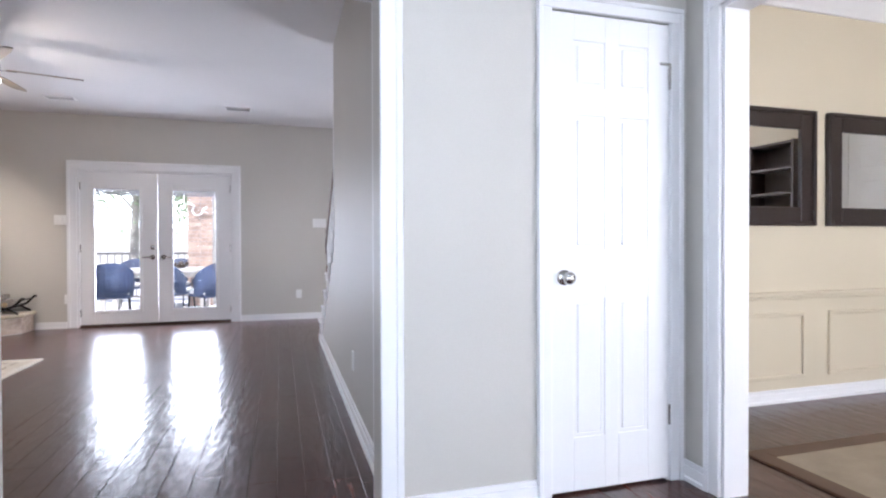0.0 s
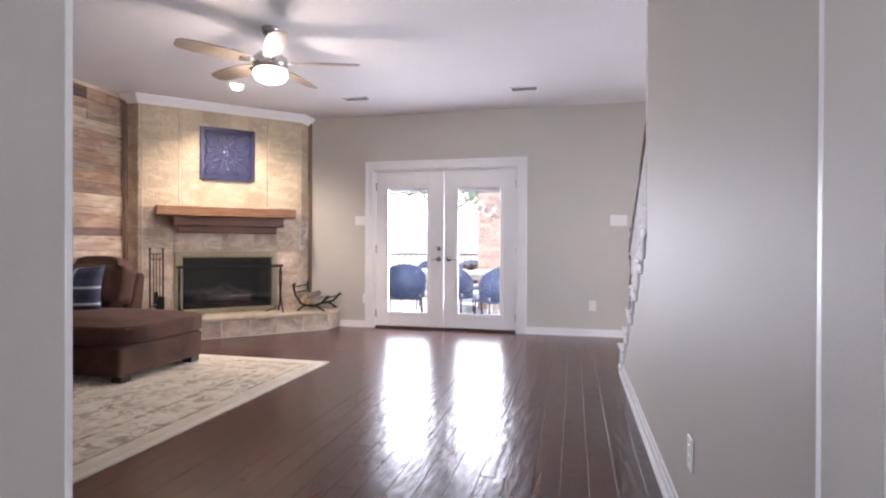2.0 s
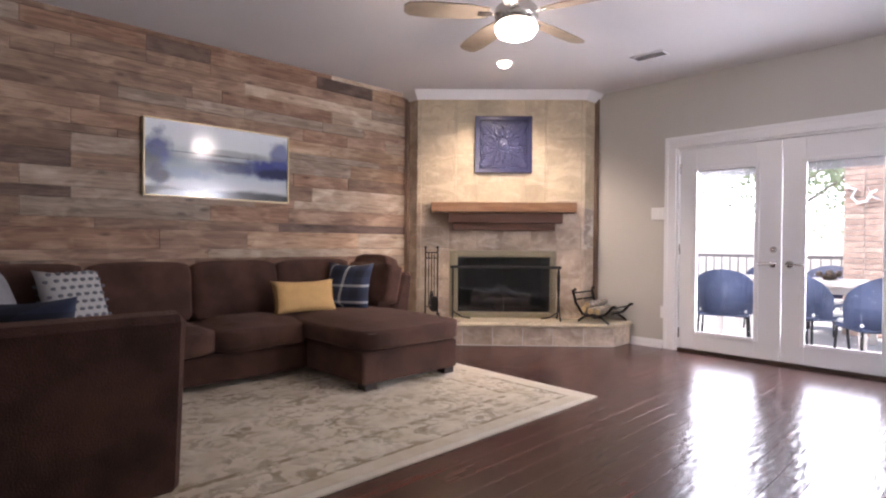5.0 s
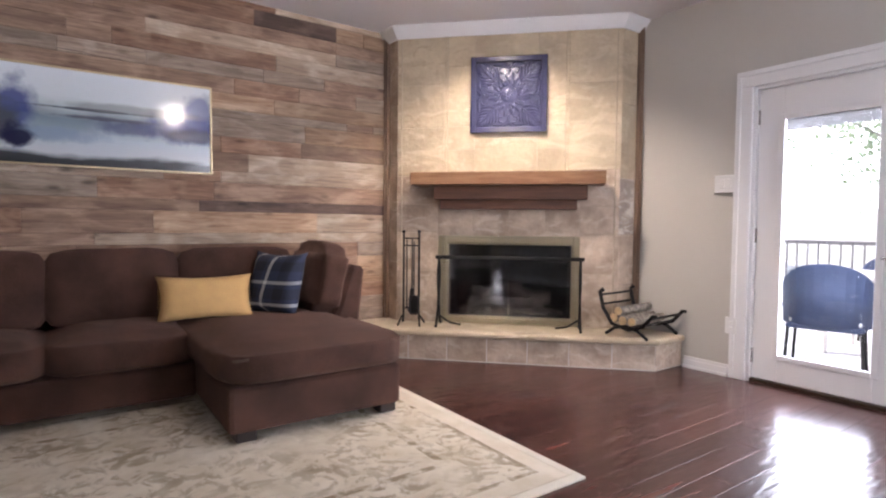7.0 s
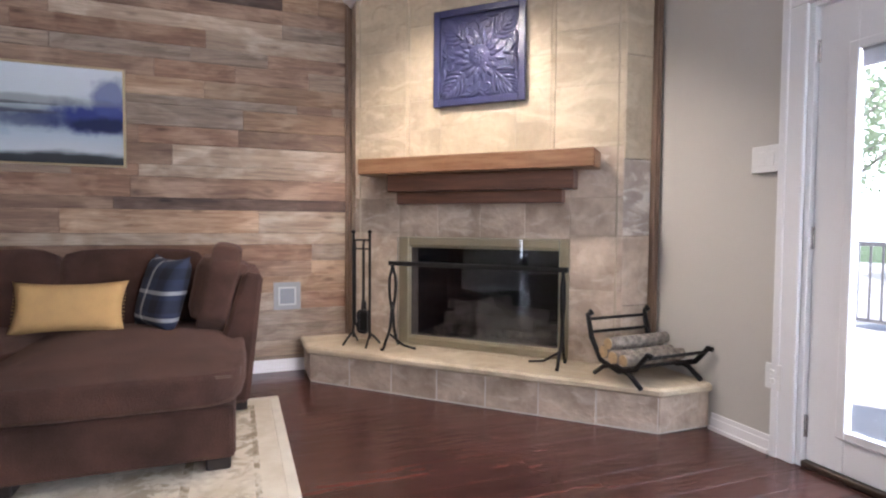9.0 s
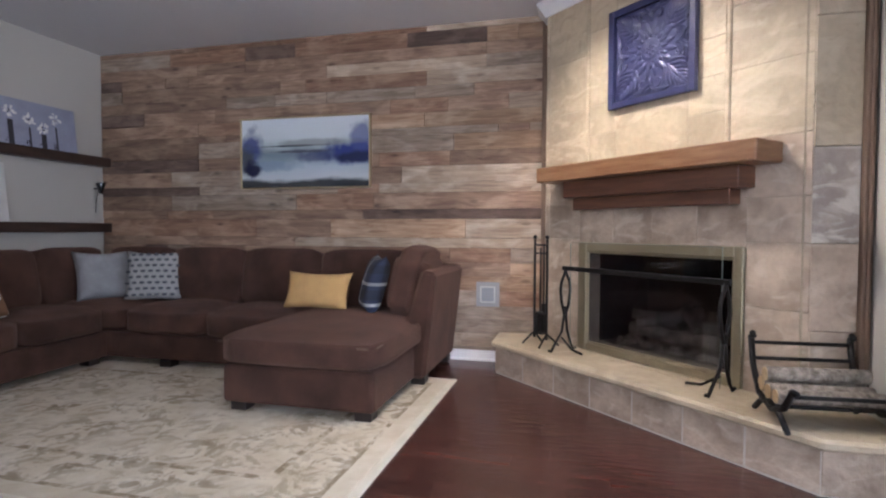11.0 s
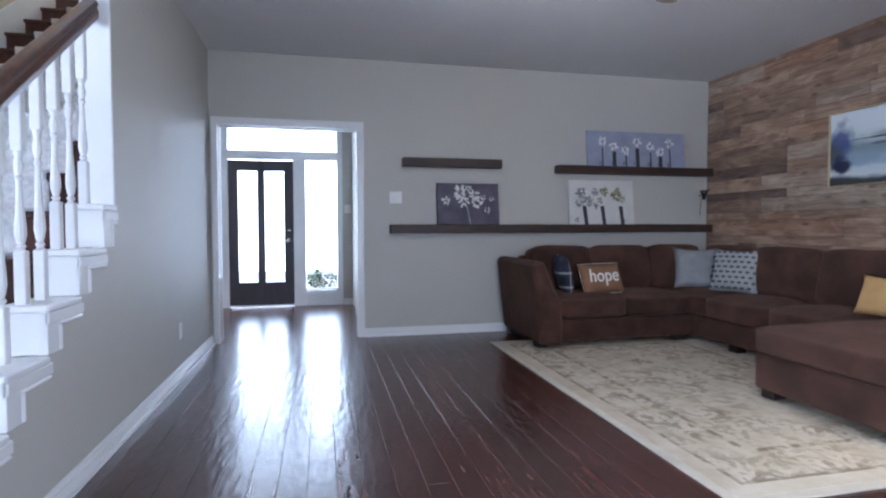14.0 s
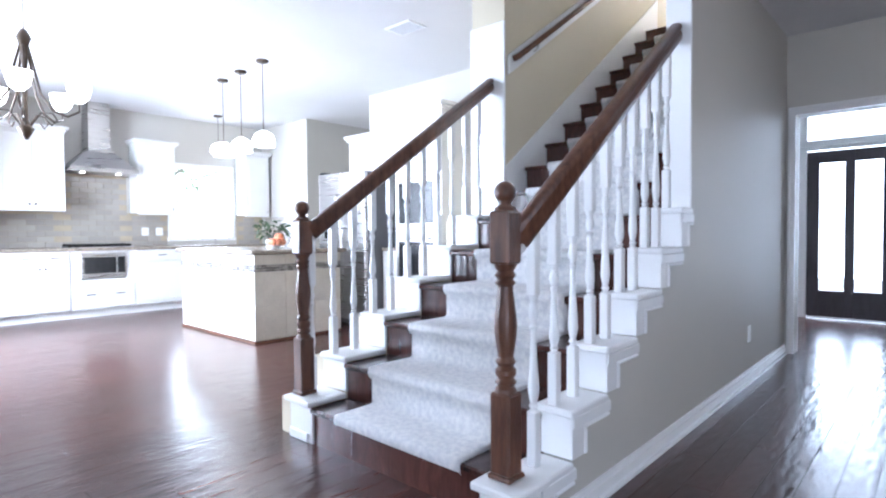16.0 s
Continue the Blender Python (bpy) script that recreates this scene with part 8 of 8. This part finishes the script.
mirror(2.62, 3.38, "square mirror in a wide dark espresso frame")
mirror(3.497, 4.257, "square mirror in a wide dark espresso frame")
bc = thing("cubby_bookcase", (4.69, 0.15, 0), "tall dark espresso bookcase of open cubbies, mostly empty", "bookcase")
CUBBY = mat("brown_black_bookcase", (0.075, 0.058, 0.052), 0.45, var=0.2)
BY0, BY1, BH_ = -0.75, 1.28, 2.08
part("back", Mesh().box((4.855, BY0, 0.02), (4.872, BY1, BH_ - 0.01)), CUBBY, bc)
for k in range(5):
    y = BY0 + (BY1 - BY0 - 0.03) * k / 4
    part("upright", Mesh().box((4.66, y, 0.0), (4.855, y + 0.03, BH_), 0.003), CUBBY, bc)
for z in [0.05 + 0.25 * k for k in range(8)] + [BH_ - 0.03]:
    for k in range(4):
        y = BY0 + (BY1 - BY0 - 0.03) * k / 4 + 0.031
        part("shelf_board", Mesh().box((4.665, y, z), (4.855, y + (BY1 - BY0 - 0.03) / 4 - 0.032, z + 0.024), 0.002), CUBBY, bc)
casing("trim_dining_door", "y", 4.88, -1, 1.66, 2.40, 2.05, 0.075)
dd = thing("dining_door", (4.86, 2.03, 0), "closed white panelled door in the dining room", "door", kind="structure")
part("door_leaf", Mesh().box((4.862, 1.664, 0.012), (4.879, 2.396, 2.046), 0.003), WHITE, dd)
for y0, y1 in ((1.77, 1.99), (2.07, 2.29)):
    for z0, z1 in ((0.24, 0.83), (1.04, 1.61), (1.735, 1.93)):
        part("door_panel", Mesh().box((4.856, y0, z0), (4.863, y1, z1), 0.005), WHITE, dd)
dr = thing("dining_rug", (3.9, 0.6, 0), "beige sisal rug with a dark brown cloth border", "rug")
part("weave", Mesh().box((2.24, -1.1, 0.0), (4.30, 1.80, 0.010)), JUTE, dr)
b = Mesh()
for lo, hi in (((2.14, -1.2), (2.24, 1.90)), ((4.30, -1.2), (4.40, 1.90)), ((2.24, 1.80), (4.30, 1.90)), ((2.24, -1.2), (4.30, -1.1))):
    b.box((*lo, 0.0), (*hi, 0.012), 0.003)
part("border", b, JUTE_D, dr, "dark brown cloth border")

# ---- outdoors ----
GZ = -0.10
setting("ground", Mesh().box((-400, -400, GZ - 0.6), (400, 400, GZ - 0.03)), GRASS, "green lawn", "ground")
setting("pavement", Mesh().box((-14, NY + T, GZ - 0.2), (14, 25.5, GZ)), PATIO, "pale sunlit concrete patio", "pavement")
setting("pavement_front", Mesh().box((-9.0, -8.9, GZ - 0.2), (9.0, FY - 0.16, GZ)), PATIO, "pale concrete front porch", "pavement")
# brick column
col = thing("brick_column", (-1.56, 11.2, GZ), "orange brick porch column", "column")
part("mortar", Mesh().box((-1.775, 10.985, GZ), (-1.345, 11.415, 2.78)), MORTAR, col, "pale mortar core")
bk = slab_data("brick", 0.205, 0.060, 0.014, 0.003, BRICK)
for r in range(40):
    z = GZ + 0.004 + r * 0.072
    for k in range(2):
        o = (0.0 if r % 2 else 0.008)
        piece("brick", bk, Matrix(((1, 0, 0, -1.775 + k * 0.217 + o), (0, 0, -1, 10.987), (0, 1, 0, z), (0, 0, 0, 1))), col)
        piece("brick", bk, Matrix(((0, 0, -1, -1.773), (-1, 0, 0, 11.20 + k * 0.213), (0, 1, 0, z), (0, 0, 0, 1))), col)
orn = thing("gecko_ornament", (-1.600, 10.96, 1.62), "curled pale metal lizard-shaped ornament on the column", "ornament")
part("body", Mesh().tube([(-1.740, 10.955, 1.83), (-1.660, 10.95, 1.80), (-1.700, 10.95, 1.70), (-1.640, 10.95, 1.62), (-1.540, 10.95, 1.64), (-1.500, 10.95, 1.74), (-1.440, 10.95, 1.78)], 0.016, 8).tube([(-1.500, 10.95, 1.70), (-1.420, 10.95, 1.66)], 0.010, 6).ball((-1.750, 10.952, 1.84), 0.03, 10), PLATE, orn, "", True)


def patio_chair(x, y, turn, label):
    root = thing("patio_chair", (x, y, GZ), label, "chair", "patio chairs")
    m = pose(x, y, GZ, 0, 0, turn)
    bk_ = Mesh(m)
    n = 14
    pts = []
    rows_b = []
    for i in range(n + 1):
        t = math.pi * i / n
        hgt = 0.62 + 0.28 * math.sin(t) ** 0.7
        rows_b.append((0.30 * math.cos(t), 0.26 * math.sin(t), hgt))
    for q, s in zip(rows_b, rows_b[1:]):
        v = [bk_.bm.verts.new(m @ Vector(p)) for p in ((q[0], q[1], 0.40), (s[0], s[1], 0.40), (s[0] * 1.05, s[1] * 1.15, s[2]), (q[0] * 1.05, q[1] * 1.15, q[2]),
                                                       (q[0] * 0.94, q[1] * 0.94, 0.40), (s[0] * 0.94, s[1] * 0.94, 0.40), (s[0] * 0.98, s[1] * 1.06, s[2]), (q[0] * 0.98, q[1] * 1.06, q[2]))]
        for f in ((0, 1, 2, 3), (5, 4, 7, 6), (3, 2, 6, 7), (0, 4, 5, 1)):
            bk_.bm.faces.new([v[k] for k in f])
    part("backrest", bk_, BLUECH, root, "dark blue-black woven shell back", True)
    part("seat", Mesh(m).box((-0.26, -0.28, 0.37), (0.26, 0.22, 0.41), 0.015), BLUECH, root)
    part("cushion", Mesh(m).box((-0.24, -0.27, 0.41), (0.24, 0.18, 0.46), 0.02, 2), SEATC, root, "pale seat cushion")
    for lx in (-0.24, 0.24):
        for ly in (-0.25, 0.20):
            part("leg", Mesh(m).tube([(lx, ly, 0.38), (lx * 1.08, ly * 1.12, 0.0)], 0.013, 6), IRON, root)
    return root


patio_chair(-2.53, 8.90, 195, "blue-black curved patio chair with a pale cushion")
patio_chair(-2.65, 10.95, 10, "blue-black curved patio chair beyond the table")
patio_chair(-2.0, 10.95, -12, "blue-black curved patio chair beyond the table")
patio_chair(-1.80, 9.30, 150, "blue-black curved patio chair at the table")
patio_chair(-1.10, 8.75, 215, "blue-black curved patio chair at the table end")
tb = thing("patio_table", (-2.1, 10.05, GZ), "pale rectangular patio table", "table")
part("tabletop", Mesh().box((-2.95, 9.60, 0.60), (-1.25, 10.50, 0.66), 0.008), TABLEM, tb)
part("apron", Mesh().box((-2.88, 9.67, 0.52), (-1.32, 10.43, 0.60)), TABLEM, tb)
for x in (-2.85, -1.37):
    for y in (9.70, 10.38):
        part("leg", Mesh().box((x - 0.035, y - 0.035, GZ), (x + 0.035, y + 0.035, 0.54), 0.006), TABLEM, tb)
ce = thing("table_centrepiece", (-1.75, 10.05, 0.66), "small dark ornament on the patio table", "ornament")
part("dish", Mesh().lathe([(0.05, 0.66), (0.10, 0.70), (0.13, 0.72), (0.09, 0.70)], (-1.75, 10.05), 14).ball((-1.75, 10.05, 0.73), 0.05, 10).ball((-1.66, 10.05, 0.74), 0.035, 10).ball((-1.85, 10.03, 0.73), 0.035, 10), BRONZE, ce, "", True)
# far railing and planks
# Dark metal lightened to stand in for sun glare on the railing.
RAILM = mat("glare_lightened_rail", (0.30, 0.27, 0.25), 0.6, var=0.1)
rl = thing("patio_railing", (-2.5, 12.2, GZ), "dark metal patio railing with upright bars", "railing")
part("top_rail", Mesh().box((-6.5, 12.18, 0.86), (-0.8, 12.23, 0.91), 0.006), RAILM, rl)
part("bottom_rail", Mesh().box((-6.5, 12.19, GZ + 0.08), (-0.8, 12.22, GZ + 0.12)), RAILM, rl)
bar = Mesh().box((0, 0, GZ + 0.1), (0.018, 0.018, 0.87))
bd = bpy.data.meshes.new("bar")
bar.bm.to_mesh(bd)
bar.bm.free()
bd.materials.append(RAILM)
for k in range(44):
    piece("bar", bd, Matrix.Translation((-6.45 + k * 0.13, 12.19, 0)), rl)
setting("porch_beam", Mesh().box((-7, 11.0, 2.78), (9, 11.4, 3.0)), WHITE, "white painted porch beam", "beam")


def tree(x, y, h, r, seed, label):
    g = random.Random(seed)
    root = thing("tree", (x, y, GZ), label, "tree", "garden trees")
    tr = Mesh()
    tr.cyl((x, y, GZ), (x + 0.1, y, h * 0.5), 0.16, 0.10, 10)
    tips = []
    for k in range(9):
        t = k * 2.4
        p = Vector((x + 0.1, y, h * (0.32 + 0.03 * k)))
        q = p + Vector((math.cos(t) * r * 0.75, math.sin(t) * r * 0.75, h * 0.22))
        tr.cyl(p, q, 0.06, 0.02, 7)
        tips += [p.lerp(q, 0.5), q, q + Vector((0, 0, h * 0.1))]
    part("trunk", tr, TRUNK, root)
    v, f = [], []
    for k in range(4200):
        c = g.choice(tips) + Vector((g.gauss(0, r * 0.26), g.gauss(0, r * 0.26), g.gauss(0, r * 0.24)))
        e = Euler((g.uniform(-1.2, 1.2), g.uniform(-1.2, 1.2), g.uniform(0, 6.28))).to_matrix()
        a = g.uniform(0.10, 0.24)
        b0 = len(v)
        v += [tuple(c + e @ Vector(p)) for p in ((0, 0, 0), (a * 0.5, a * 0.3, 0.02), (a, 0, 0), (a * 0.5, -a * 0.3, 0.02))]
        f.append((b0, b0 + 1, b0 + 2, b0 + 3))
    data = bpy.data.meshes.new("crown")
    data.from_pydata(v, [], f)
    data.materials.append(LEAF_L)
    ob = new("crown", data)
    ob.parent = root
    ob.matrix_parent_inverse = Matrix.Translation(root.location).inverted()
    return root


tree(-0.4, 21.5, 6.5, 2.5, 2, "sunlit leafy green garden tree beyond the patio")
tree(-10.5, 19.5, 6.0, 2.4, 3, "sunlit leafy green garden tree beyond the patio")
tree(1.2, 20.0, 6.0, 2.4, 4, "sunlit leafy green garden tree beyond the patio")
tree(-4.9, 20.5, 6.2, 2.5, 7, "sunlit leafy green garden tree beyond the patio")
tree(-3.0, 23.5, 5.6, 2.2, 8, "sunlit leafy green garden tree beyond the patio")
tree(14.5, 2.0, 6.0, 2.4, 5, "sunlit leafy green garden tree outside the kitchen")
leafy("porch_plant", (-0.72, -1.25, GZ), 0.26, 0.62, 260, "round green potted plant on the front porch", "plant", True, LEAF, 21, 0.08)
# pale garden fence far behind
fn = thing("garden_fence", (0, 26, GZ), "pale wooden garden fence in the sun", "fence")
pb = slab_data("fence_board", 0.285, 1.9, 0.02, 0.004, mat("pale_cedar", (0.78, 0.74, 0.68), 0.85, var=0.08, rnd=0.08))
for k in range(80):
    piece("fence_board", pb, Matrix(((1, 0, 0, -12 + k * 0.29), (0, 0, -1, 26), (0, 1, 0, GZ - 0.03), (0, 0, 0, 1))), fn)
part("rail", Mesh().box((-12, 26.0, 0.3), (11.2, 26.05, 0.38)).box((-12, 26.0, 1.3), (11.2, 26.05, 1.38)), TABLEM, fn)
# glowing sheets stand in for daylight beyond front door, garden and kitchen window
DAYGLOW = glow("glowing_daylight_sheet", (0.97, 0.99, 1.0), 2.6)
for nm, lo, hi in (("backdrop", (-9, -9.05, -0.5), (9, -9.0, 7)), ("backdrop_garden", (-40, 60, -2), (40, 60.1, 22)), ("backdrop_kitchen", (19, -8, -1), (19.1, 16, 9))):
    setting(nm, Mesh().box(lo, hi), DAYGLOW, "glowing sheet standing in for overexposed daylight", "backdrop")
